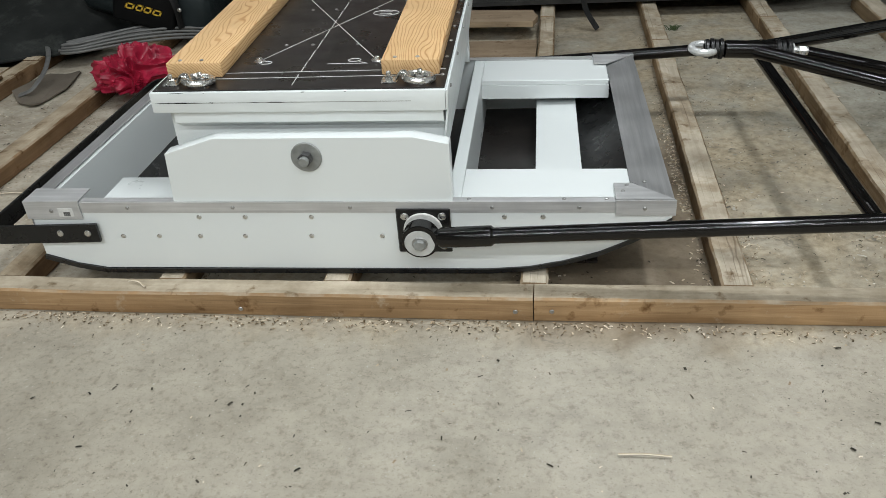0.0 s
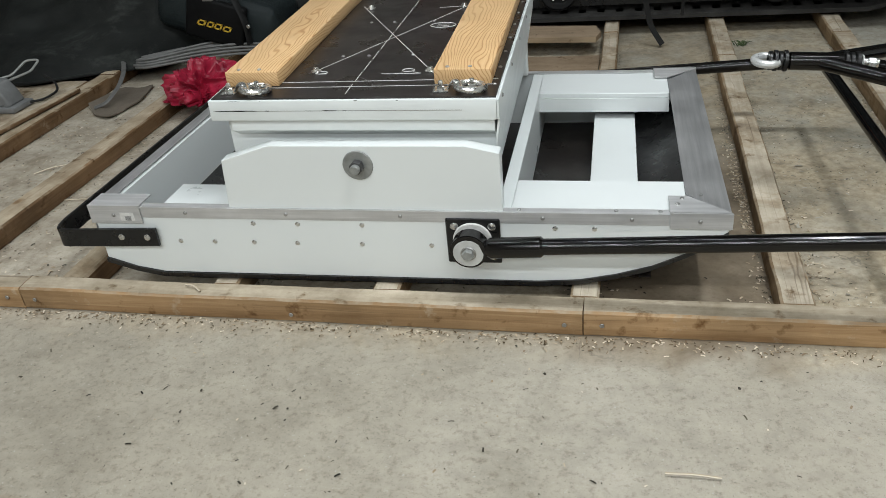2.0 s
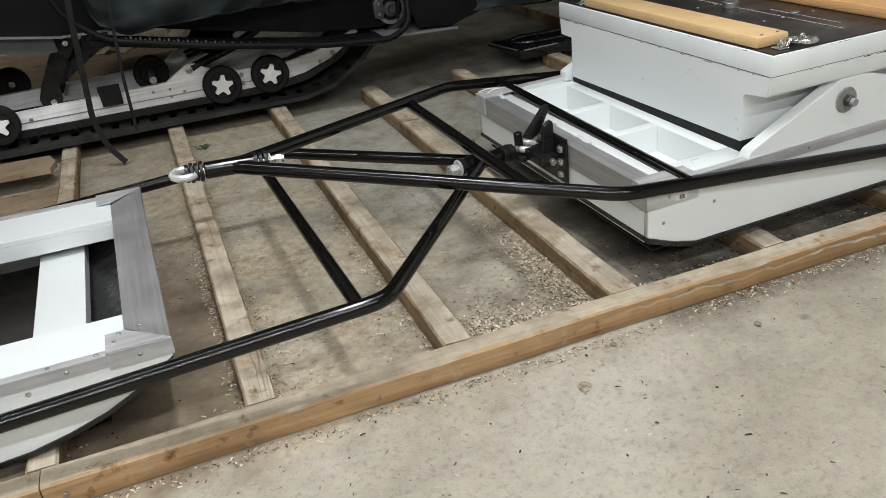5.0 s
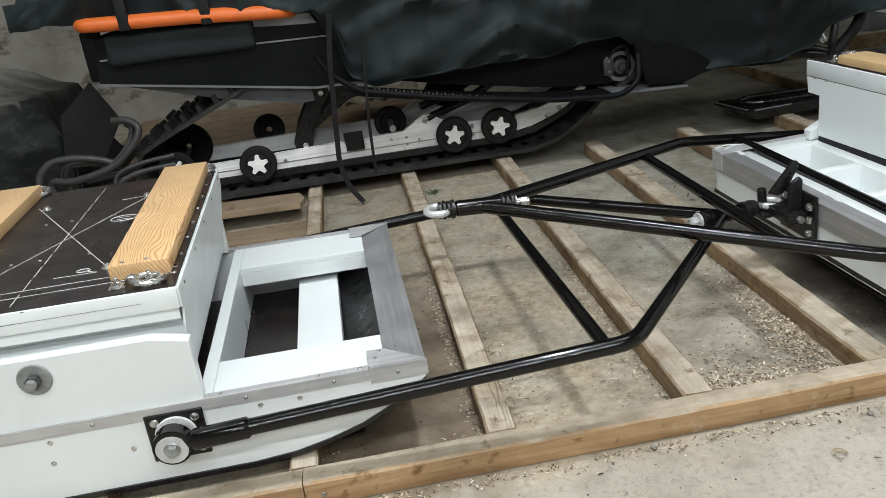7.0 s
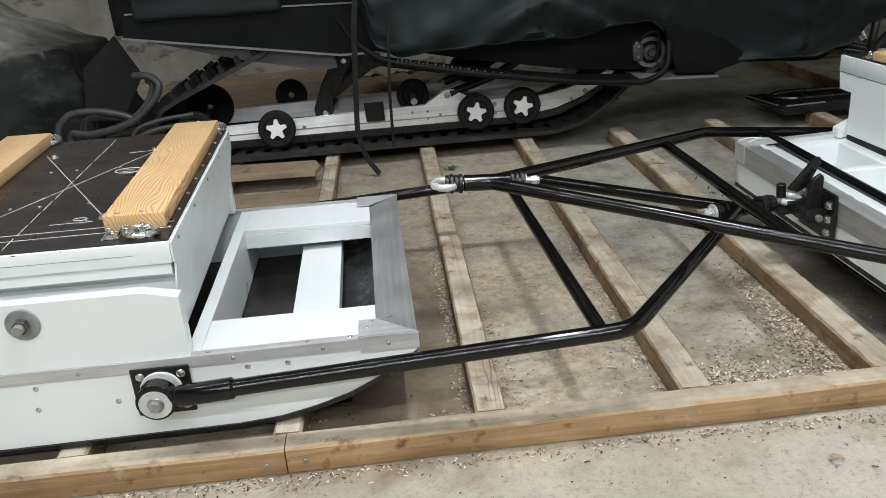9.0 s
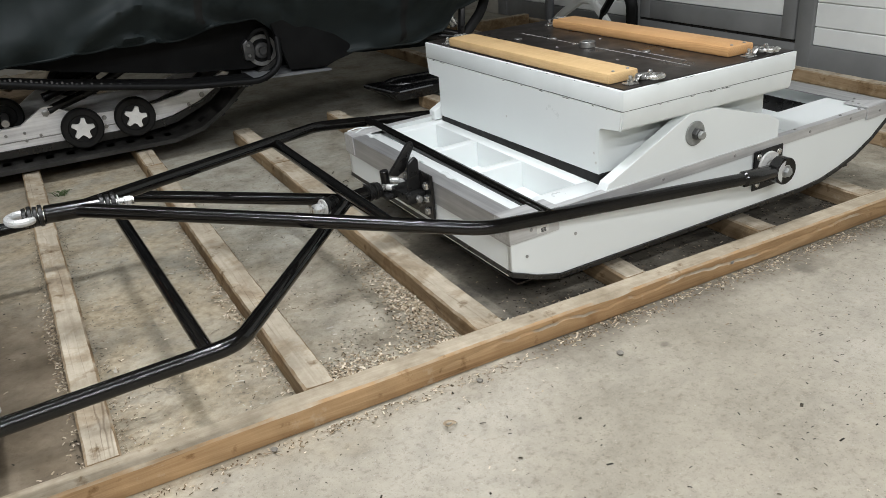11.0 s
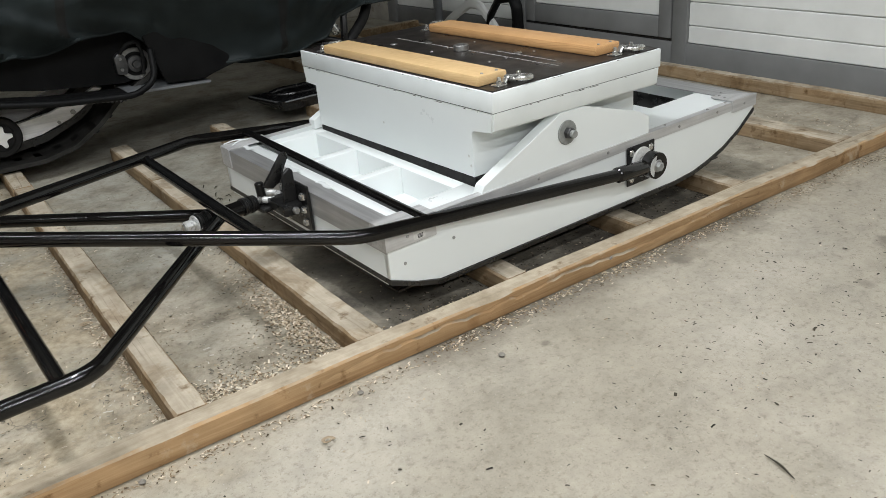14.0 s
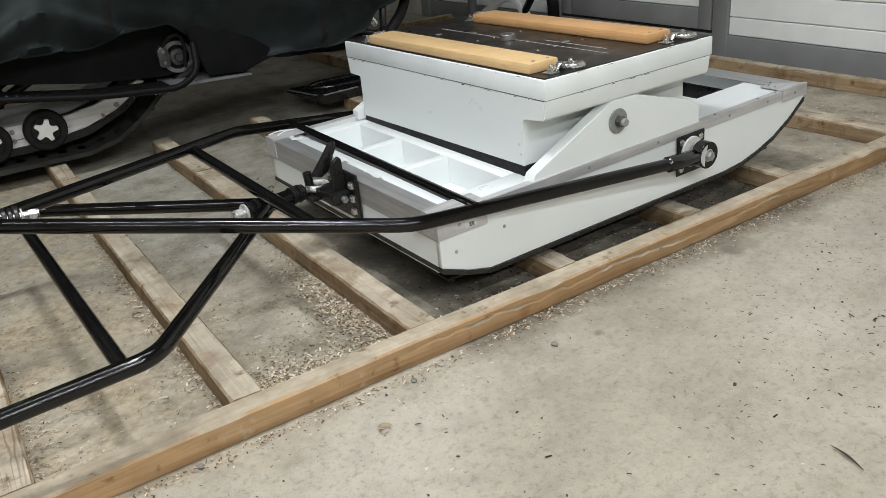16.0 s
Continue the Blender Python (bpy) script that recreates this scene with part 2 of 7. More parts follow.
def make_old_wood(name, side_lo, side_hi, top_lo, top_hi, axis, muck=0.0, knots=0.85):
    """Rough-sawn timber, grain along one axis, with grey dust lying on what faces up, knots, scuffs and dirty edges."""
    m, nt, b = shader(name)
    st = [26, 26, 26]
    st[axis] = 1.1
    v = coords(nt, tuple(st))
    oi = nt.nodes.new("ShaderNodeObjectInfo")
    add = nt.nodes.new("ShaderNodeVectorMath")
    nt.links.new(v, add.inputs[0])
    nt.links.new(scalar(nt, "MULTIPLY", oi.outputs["Random"], 37.0), add.inputs[1])
    v = add.outputs[0]
    grain = noise_tex(nt, v, 1.5, 9, 0.68, 0.9)
    side = ramp(nt, grain, [(0.30, side_lo), (0.5, tuple((a + c) / 2 for a, c in zip(side_lo, side_hi))), (0.66, side_hi)])
    v2 = coords(nt)
    off = nt.nodes.new("ShaderNodeVectorMath")
    nt.links.new(v2, off.inputs[0])
    nt.links.new(scalar(nt, "MULTIPLY", oi.outputs["Random"], 11.0), off.inputs[1])
    v2 = off.outputs[0]
    tone = ramp(nt, noise_tex(nt, v2, 3.2, 4, 0.6), grey((0.35, 0.55), (0.65, 1.12)))
    side = mix(nt, 0.8, side, tone, "MULTIPLY")
    dusty = ramp(nt, noise_tex(nt, v2, 11, 7, 0.66), [(0.3, top_lo), (0.7, top_hi)])
    dusty = mix(nt, 0.42, dusty, ramp(nt, grain, [(0.32, (0.42, 0.37, 0.30)), (0.6, (1, 1, 1))]), "MULTIPLY")
    geo = nt.nodes.new("ShaderNodeNewGeometry")
    sep = nt.nodes.new("ShaderNodeSeparateXYZ")
    nt.links.new(geo.outputs["Normal"], sep.inputs[0])
    up = ramp(nt, scalar(nt, "ADD", sep.outputs["Z"], scalar(nt, "MULTIPLY", noise_tex(nt, v2, 30, 4), 0.35)), grey((0.85, 0), (1.06, 1)))
    smear = ramp(nt, noise_tex(nt, v2, 14, 6, 0.7), grey((0.60, 0.0), (0.72, 0.5)))
    c = mix(nt, up, mix(nt, smear, side, top_hi), dusty)
    spots = ramp(nt, noise_tex(nt, v2, 24, 5, 0.6), [(0.60, (1, 1, 1)), (0.72, (0.42, 0.34, 0.25))])
    c = mix(nt, 1.0, c, spots, "MULTIPLY")
    vo = node(nt, "ShaderNodeTexVoronoi", Scale=4.2)
    nt.links.new(v2, vo.inputs["Vector"])
    knot = ramp(nt, scalar(nt, "ADD", vo.outputs["Distance"], scalar(nt, "MULTIPLY", noise_tex(nt, v2, 60, 3), 0.04)), [(0.045, (0.25, 0.15, 0.08)), (0.065, (0.55, 0.42, 0.30)), (0.10, (1, 1, 1))])
    c = mix(nt, knots, c, knot, "MULTIPLY")
    split = scalar(nt, "ABSOLUTE", scalar(nt, "SUBTRACT", noise_tex(nt, v, 0.55, 3, 0.5, 0.6), 0.5))
    where = ramp(nt, noise_tex(nt, v2, 5.0, 3), grey((0.45, 0.0), (0.6, 0.8)))
    c = mix(nt, scalar(nt, "MULTIPLY", ramp(nt, split, grey((0.002, 0.7), (0.008, 0.0))), where), c, (0.09, 0.055, 0.03))
    c = mix(nt, muck, c, ramp(nt, noise_tex(nt, v2, 8, 7, 0.68, 0.6), [(0.50, (1, 1, 1)), (0.58, (0.62, 0.52, 0.40)), (0.66, (0.30, 0.22, 0.14))]), "MULTIPLY")
    nt.links.new(c, b.inputs["Base Color"])
    b.inputs["Roughness"].default_value = 0.85
    b.inputs["Specular IOR Level"].default_value = 0.2
    bump(nt, b, mix(nt, 0.5, grain, noise_tex(nt, v2, 120, 4, 0.7)), 0.5, 0.003)
    return m


def make_pine(name, early, late, dark, show):
    """Planed, oiled board with flame-shaped growth rings, along y."""
    m, nt, b = shader(name)
    v = coords(nt)
    oi = nt.nodes.new("ShaderNodeObjectInfo")
    shift = nt.nodes.new("ShaderNodeCombineXYZ")
    for k, (lo, hi) in enumerate(((-0.03, 0.03), (-0.5, 0.5), (0.012, 0.05))):
        mr = node(nt, "ShaderNodeMapRange", **{"To Min": lo, "To Max": hi})
        nt.links.new(oi.outputs["Random"], mr.inputs[0])
        nt.links.new(mr.outputs[0], shift.inputs[k])
    base = nt.nodes.new("ShaderNodeVectorMath")
    nt.links.new(v, base.inputs[0])
    nt.links.new(shift.outputs[0], base.inputs[1])
    # slow wander of the pith, so that the cut rings close to flames
    wob = nt.nodes.new("ShaderNodeTexNoise")
    wob.inputs["Scale"].default_value, wob.inputs["Detail"].default_value = 1.0, 2
    mp = nt.nodes.new("ShaderNodeMapping")
    mp.inputs["Scale"].default_value = (13, 4.0, 13)
    nt.links.new(base.outputs[0], mp.inputs[0])
    nt.links.new(mp.outputs[0], wob.inputs["Vector"])
    sc = nt.nodes.new("ShaderNodeVectorMath")
    sc.operation = "MULTIPLY_ADD"
    sc.inputs[1].default_value, sc.inputs[2].default_value = (0.06, 0.0, 0.06), (-0.03, 0.0, -0.03)
    nt.links.new(wob.outputs["Color"], sc.inputs[0])
    moved = nt.nodes.new("ShaderNodeVectorMath")
    nt.links.new(base.outputs[0], moved.inputs[0])
    nt.links.new(sc.outputs[0], moved.inputs[1])
    tilt = nt.nodes.new("ShaderNodeMapping")
    tilt.inputs["Rotation"].default_value = (radians(4.0), 0, radians(2.0))
    nt.links.new(moved.outputs[0], tilt.inputs[0])
    w = node(nt, "ShaderNodeTexWave", Scale=62.0, Distortion=0.5, Detail=1.0)
    w.wave_type, w.rings_direction = "RINGS", "Y"
    nt.links.new(tilt.outputs[0], w.inputs["Vector"])
    rings = ramp(nt, w.outputs["Fac"], [(0.0, early), (0.70, tuple(k * 0.96 for k in early)), (0.90, late), (1.0, dark)])
    faint = ramp(nt, noise_tex(nt, mp.outputs[0], 0.45, 2), grey((0.42, show * 0.25), (0.58, show)))
    rings = mix(nt, faint, tuple(k * 0.98 for k in early), rings)
    fib = noise_tex(nt, coords(nt, (220, 5, 220)), 1.0, 3)
    c = mix(nt, 0.3, rings, ramp(nt, fib, [(0.3, (0.75, 0.66, 0.55)), (0.7, (1, 1, 1))]), "MULTIPLY")
    soil = ramp(nt, noise_tex(nt, v, 9, 5, 0.6), [(0.3, (0.86, 0.84, 0.80)), (0.6, (1, 1, 1))])
    nt.links.new(mix(nt, 1.0, c, soil, "MULTIPLY"), b.inputs["Base Color"])
    b.inputs["Roughness"].default_value = 0.45
    bump(nt, b, fib, 0.12, 0.001)
    return m


def make_phenolic():
    """Film-faced plywood: dark brown film with dusty smears and a fine mesh relief."""
    m, nt, b = shader("film_faced_plywood")
    v = coords(nt)
    c = ramp(nt, noise_tex(nt, v, 7, 6, 0.62, 0.4), [(0.35, (0.012, 0.010, 0.009)), (0.62, (0.022, 0.018, 0.016)), (0.8, (0.07, 0.06, 0.052))])
    nt.links.new(c, b.inputs["Base Color"])
    nt.links.new(ramp(nt, noise_tex(nt, v, 11, 6), [(0.3, (0.22, 0.22, 0.22)), (0.7, (0.48, 0.48, 0.48))]), b.inputs["Roughness"])
    bump(nt, b, noise_tex(nt, v, 420, 1), 0.08, 0.0006)
    return m


def make_fabric(name, lo, hi, rough=0.62):
    m, nt, b = shader(name)
    v = coords(nt)
    nt.links.new(ramp(nt, noise_tex(nt, v, 4, 6, 0.6), [(0.3, lo), (0.7, hi)]), b.inputs["Base Color"])
    b.inputs["Roughness"].default_value = rough
    b.inputs["Specular IOR Level"].default_value = 0.22
    h = mix(nt, 0.12, mix(nt, 0.35, noise_tex(nt, v, 5, 5, 0.5, 0.3), scalar(nt, "ABSOLUTE", scalar(nt, "SUBTRACT", noise_tex(nt, coords(nt, (1.0, 1.0, 2.2)), 4.0, 3, 0.5, 0.8), 0.5))), noise_tex(nt, v, 500, 1))
    bump(nt, b, h, 0.5, 0.02)
    return m


def make_dusty_tarp():
    m, nt, b = shader("dusty_black_tarp")
    v = coords(nt)
    dark = ramp(nt, noise_tex(nt, v, 5, 6, 0.6), [(0.3, (0.008, 0.009, 0.0088)), (0.7, (0.023, 0.025, 0.0235))])
    smudge = ramp(nt, noise_tex(nt, coords(nt, (1.0, 1.0, 1.8)), 5.5, 8, 0.7, 0.3), grey((0.56, 0.0), (0.72, 0.55)))
    dark = mix(nt, smudge, dark, (0.075, 0.082, 0.075))
    dust = ramp(nt, noise_tex(nt, v, 9, 6, 0.65), [(0.3, (0.10, 0.097, 0.085)), (0.7, (0.30, 0.29, 0.255))])
    geo = nt.nodes.new("ShaderNodeNewGeometry")
    sep = nt.nodes.new("ShaderNodeSeparateXYZ")
    nt.links.new(geo.outputs["Normal"], sep.inputs[0])
    up = ramp(nt, sep.outputs["Z"], [(0.30, (0, 0, 0)), (0.75, (1, 1, 1))])
    pos = nt.nodes.new("ShaderNodeSeparateXYZ")
    nt.links.new(v, pos.inputs[0])
    # old dust is kept to up-facing cloth on the crown; the skirt stays dark
    crown = ramp(nt, scalar(nt, "ADD", pos.outputs["Z"], scalar(nt, "MULTIPLY", noise_tex(nt, v, 8, 4), 0.15)), grey((0.47, 0), (0.60, 1)))
    up = scalar(nt, "MULTIPLY", up, crown)
    nt.links.new(mix(nt, up, dark, dust), b.inputs["Base Color"])
    b.inputs["Roughness"].default_value = 0.65
    b.inputs["Specular IOR Level"].default_value = 0.12
    bump(nt, b, noise_tex(nt, v, 6, 5, 0.5, 0.3), 0.5, 0.02)
    return m


def make_plaster():
    m, nt, b = shader("grey_plaster")
    v = coords(nt)
    c = ramp(nt, noise_tex(nt, v, 2.2, 7, 0.65), [(0.3, (0.22, 0.205, 0.175)), (0.55, (0.39, 0.37, 0.325)), (0.75, (0.53, 0.51, 0.455))])
    holes = ramp(nt, noise_tex(nt, coords(nt, (1, 1, 1.7)), 7, 7, 0.66), [(0.36, (0.28, 0.26, 0.23)), (0.42, (0.75, 0.72, 0.68)), (0.46, (1, 1, 1))])
    nt.links.new(mix(nt, 0.8, c, holes, "MULTIPLY"), b.inputs["Base Color"])
    b.inputs["Roughness"].default_value = 0.9
    bump(nt, b, noise_tex(nt, v, 14, 8, 0.7), 0.6, 0.01)
    return m


def make_alu(name, axis, tone=0.62, metal=0.45):
    m, nt, b = shader(name)
    st = [60, 60, 60]
    st[axis] = 2
    br = noise_tex(nt, coords(nt, tuple(st)), 2.0, 4, 0.6)
    cl = noise_tex(nt, coords(nt), 12, 5, 0.6)
    c = mix(nt, 0.5, ramp(nt, br, [(0.3, (tone * 0.8,) * 3), (0.7, (tone * 1.12,) * 3)]), ramp(nt, cl, [(0.35, (0.7, 0.7, 0.7)), (0.65, (1, 1, 1))]), "MULTIPLY")
    nt.links.new(c, b.inputs["Base Color"])
    b.inputs["Metallic"].default_value = metal
    nt.links.new(ramp(nt, cl, [(0.3, (0.3, 0.3, 0.3)), (0.7, (0.5, 0.5, 0.5))]), b.inputs["Roughness"])
    bump(nt, b, br, 0.08, 0.0006)
    return m


def make_chips(name, stops):
    """Loose chips, each with a tone of its own."""
    m, nt, b = shader(name)
    geo = nt.nodes.new("ShaderNodeNewGeometry")
    nt.links.new(ramp(nt, geo.outputs["Random Per Island"], stops), b.inputs["Base Color"])
    b.inputs["Roughness"].default_value = 0.88
    b.inputs["Specular IOR Level"].default_value = 0.2
    return m


CONCRETE = make_concrete()
PLASTER = make_plaster()
# unseen ceiling, kept dark to hold down fill and reflections
CEILING = plain("dark_unseen_ceiling", (0.10, 0.10, 0.097), 0.85, vary=0.06, scale=3)
WHITE = plain("white_gloss_paint", (0.735, 0.77, 0.765), 0.32, vary=0.02, scale=3, bumpy=0.02, rvary=0.05)
EDGE_WHITE = plain("white_edge_band", (0.735, 0.775, 0.775), 0.4, vary=0.05, scale=9, bumpy=0.03)
TUBE_BLACK = plain("black_gloss_enamel", (0.004, 0.0037, 0.0035), 0.12, vary=0.3, scale=20, bumpy=0.05, coat=0.0, rvary=0.05, spec=0.4)
BLACK_PLATE = plain("black_steel_plate", (0.010, 0.010, 0.010), 0.33, spec=0.35, vary=0.3, scale=25, bumpy=0.08)
SLIDE = plain("black_plastic_sheet", (0.012, 0.012, 0.012), 0.32, vary=0.25, scale=18, bumpy=0.05)
RUBBER = plain("black_rubber", (0.012, 0.012, 0.012), 0.62, spec=0.25, vary=0.3, scale=22, bumpy=0.25)
DUSTY_RUBBER = plain("dusty_track_rubber", (0.03, 0.029, 0.027), 0.75, spec=0.25, vary=0.4, scale=16, bumpy=0.2)
PIVOT_STEEL = plain("weathered_steel", (0.27, 0.28, 0.27), 0.5, metal=0.35, vary=0.25, scale=60, bumpy=0.1)
DARK_STEEL = plain("oily_steel", (0.09, 0.09, 0.09), 0.4, metal=0.5, vary=0.3, scale=50, bumpy=0.1)
PALE_WASHER = plain("pale_zinc_washer", (0.52, 0.53, 0.52), 0.45, metal=0.2, vary=0.12, scale=60, bumpy=0.05)
FILM_SCRAP = plain("white_film_scrap", (0.66, 0.69, 0.69), 0.4, vary=0.08, scale=30, bumpy=0.05)
TUFT = plain("dry_green_moss", (0.055, 0.085, 0.03), 0.8, vary=0.4, scale=60)
PEBBLE = plain("grey_pebble", (0.20, 0.185, 0.16), 0.8, vary=0.2, scale=90)
ZINC = plain("zinc_plated_steel", (0.62, 0.62, 0.60), 0.28, metal=0.9, vary=0.1, scale=60, bumpy=0.015)
BRIGHT_ZINC = plain("bright_zinc", (0.58, 0.59, 0.58), 0.33, metal=0.35, vary=0.1, scale=60, bumpy=0.02)
STEEL = plain("dull_steel", (0.36, 0.36, 0.35), 0.42, metal=0.85, vary=0.2, scale=70, bumpy=0.1)
ALU_X, ALU_Y = make_alu("brushed_aluminium_x", 0), make_alu("brushed_aluminium_y", 1, 0.46, 0.6)
BRACKET_ALU = make_alu("satin_aluminium", 0, 0.57, 0.35)
RAIL_ALU = make_alu("milled_aluminium", 0, 0.95, 0.12)
DARKSHEET = plain("dark_grey_sheet", (0.075, 0.08, 0.085), 0.42, metal=0.3, vary=0.2, scale=9)
STAR_ALU = plain("bright_cast_aluminium", (0.92, 0.92, 0.90), 0.45, metal=0.0, vary=0.06, scale=30, bumpy=0.05)
JOIST_WOOD = make_old_wood("dusty_sawn_joist", (0.25, 0.17, 0.095), (0.45, 0.335, 0.21), (0.36, 0.305, 0.23), (0.64, 0.57, 0.455), 1, 0.5)
BEAM_WOOD = make_old_wood("dusty_sawn_beam", (0.27, 0.155, 0.072), (0.54, 0.365, 0.20), (0.29, 0.24, 0.17), (0.56, 0.485, 0.375), 0, 0.0, 0.4)
BROWN_JOIST = make_old_wood("brown_sawn_joist", (0.13, 0.075, 0.038), (0.26, 0.165, 0.09), (0.29, 0.225, 0.15), (0.56, 0.475, 0.355), 1, 0.35)
PINE = make_pine("oiled_pine", (0.76, 0.515, 0.27), (0.60, 0.34, 0.145), (0.48, 0.245, 0.085), 0.9)
AMBER_PINE = make_pine("amber_oiled_pine", (0.66, 0.385, 0.175), (0.55, 0.29, 0.115), (0.48, 0.235, 0.085), 0.5)
PALE_PINE = make_pine("pale_oiled_pine", (0.74, 0.52, 0.27), (0.66, 0.43, 0.20), (0.60, 0.37, 0.16), 0.45)
FILM = make_phenolic()
COVER = make_fabric("dark_cover_cloth", (0.009, 0.0128, 0.0136), (0.023, 0.031, 0.0325), 0.5)
DUSTY_TARP = make_dusty_tarp()
DUSTY_SHEET = make_fabric("dusty_rubber_sheet", (0.075, 0.063, 0.05), (0.19, 0.162, 0.128), 0.8)
PLASTIC = plain("black_moulded_plastic", (0.006, 0.0062, 0.0065), 0.5, spec=0.12, vary=0.3, scale=12, bumpy=0.15)
TUNNEL = plain("black_tunnel_paint", (0.006, 0.0065, 0.007), 0.5, spec=0.10, vary=0.3, scale=8, bumpy=0.08)
GREYSHEET = plain("grey_sheet_metal", (0.20, 0.21, 0.22), 0.4, metal=0.4, vary=0.12, scale=9)
ORANGE = plain("orange_plastic", (0.75, 0.16, 0.03), 0.45, vary=0.1, scale=10)
RED_NET = plain("red_net_bag", (0.30, 0.012, 0.036), 0.38, vary=0.35, scale=26, bumpy=0.5, spec=0.4)
DOOR_WHITE = plain("white_door_skin", (0.86, 0.88, 0.86), 0.5, vary=0.05, scale=6, bumpy=0.1)
DOOR_GREY = plain("grey_door_frame", (0.22, 0.225, 0.225), 0.5, vary=0.12, scale=6, bumpy=0.08)
HOSE = plain("grey_rubber_hose", (0.04, 0.04, 0.039), 0.5, vary=0.25, scale=30)
CABLE = plain("pale_grey_cable", (0.125, 0.125, 0.12), 0.5, vary=0.2, scale=30)
MARK = plain("white_marker", (0.62, 0.62, 0.60), 0.7, vary=0.15, scale=120, bumpy=0)
YELLOW = plain("yellow_print", (0.62, 0.40, 0.04), 0.5, vary=0.1, scale=50)
RED_PLASTIC = plain("red_plastic", (0.55, 0.03, 0.02), 0.4, vary=0.1, scale=30)
GREY_PAINT = plain("grey_hammer_paint", (0.17, 0.175, 0.175), 0.4, vary=0.15, scale=30)
TAN_BOARD = make_old_wood("brown_plywood", (0.27, 0.20, 0.125), (0.38, 0.29, 0.19), (0.24, 0.175, 0.115), (0.36, 0.275, 0.19), 0)
CLOTH = make_fabric("cream_cloth", (0.45, 0.38, 0.28), (0.62, 0.55, 0.44), 0.9)
SHAVING = make_chips("wood_shaving", [(0.0, (0.17, 0.12, 0.075)), (0.35, (0.38, 0.30, 0.205)), (0.7, (0.56, 0.475, 0.355)), (1.0, (0.72, 0.65, 0.53))])
MORTAR = make_chips("mortar_crumbs", [(0.0, (0.13, 0.115, 0.09)), (0.4, (0.29, 0.265, 0.215)), (0.75, (0.44, 0.41, 0.345)), (1.0, (0.60, 0.57, 0.50))])
EARTH = make_chips("brown_earth", [(0.0, (0.05, 0.036, 0.02)), (0.6, (0.13, 0.095, 0.055)), (1.0, (0.27, 0.205, 0.13))])
DIRT = make_chips("dark_crumbs", [(0.0, (0.022, 0.02, 0.015)), (0.6, (0.06, 0.052, 0.038)), (1.0, (0.14, 0.12, 0.085))])


# ---------- building helpers ----------
def thing(name, m, label, category, group=""):
    ob = new(name)
    ob.empty_display_size = 0.05
    ob.matrix_basis = m
    bpy.context.view_layer.update()
    return tagged(ob, label, category, group)


def mesh_of(name, bm, material, smooth=35):
    bmesh.ops.recalc_face_normals(bm, faces=bm.faces[:])
    me = bpy.data.meshes.new(name)
    for f in bm.faces:
        f.smooth = True
    for e in bm.edges:
        e.smooth = len(e.link_faces) == 2 and e.calc_face_angle(0) < radians(smooth)
    bm.to_mesh(me)
    bm.free()
    me.materials.append(material)
    return me


def part(name, bm, material, parent, label="", smooth=35):
    """One mesh under a thing or a part, in the parent's own axes."""
    ob = new(name, mesh_of(name, bm, material, smooth))
    ob.parent = parent
    return tagged(ob, label)


def solo(name, bm, material, label="", category="", group="", kind="", smooth=35):
    return tagged(new(name, mesh_of(name, bm, material, smooth)), label, category, group, kind)


def block(bm, x0, x1, y0, y1, z0, z1, r=0.0, seg=2):
    vs = [bm.verts.new(p) for p in ((x0, y0, z0), (x1, y0, z0), (x1, y1, z0), (x0, y1, z0), (x0, y0, z1), (x1, y0, z1), (x1, y1, z1), (x0, y1, z1))]
    fs = [bm.faces.new([vs[i] for i in q]) for q in ((3, 2, 1, 0), (4, 5, 6, 7), (0, 1, 5, 4), (1, 2, 6, 5), (2, 3, 7, 6), (3, 0, 4, 7))]
    if r:
        es = list({e for f in fs for e in f.edges})
        bmesh.ops.bevel(bm, geom=es, offset=r, segments=seg, affect="EDGES", profile=0.5)
    return bm


def cube(*a, **k):
    return block(bmesh.new(), *a, **k)


def prism(bm, poly, a0, a1, axis="y", r=0.0, seg=2):
    """A polygon of (u, v) pulled along an axis: y: (x, z); x: (y, z); z: (x, y)."""
    def at(u, v, w):
        return {"y": (u, w, v), "x": (w, u, v), "z": (u, v, w)}[axis]
    lo, hi = [bm.verts.new(at(u, v, a0)) for u, v in poly], [bm.verts.new(at(u, v, a1)) for u, v in poly]
    n = len(poly)
    fs = [bm.faces.new(lo), bm.faces.new(hi[::-1])]
    fs += [bm.faces.new((lo[i], hi[i], hi[(i + 1) % n], lo[(i + 1) % n])) for i in range(n)]
    if r:
        bmesh.ops.bevel(bm, geom=list({e for f in fs for e in f.edges}), offset=r, segments=seg, affect="EDGES", profile=0.5, clamp_overlap=True)
    return bm


def rounded(pts, r, n=5):
    """A path with its inner corners bent to a radius."""
    pts = [Vector(p) for p in pts]
    out = [pts[0]]
    for a, b, c in zip(pts, pts[1:], pts[2:]):
        d1, d2 = (a - b), (c - b)
        k = min(r, d1.length * 0.45, d2.length * 0.45)
        p, q = b + d1.normalized() * k, b + d2.normalized() * k
        for i in range(n + 1):
            t = i / n
            out.append(p * (1 - t) ** 2 + b * 2 * t * (1 - t) + q * t ** 2)
    return out + [pts[-1]]


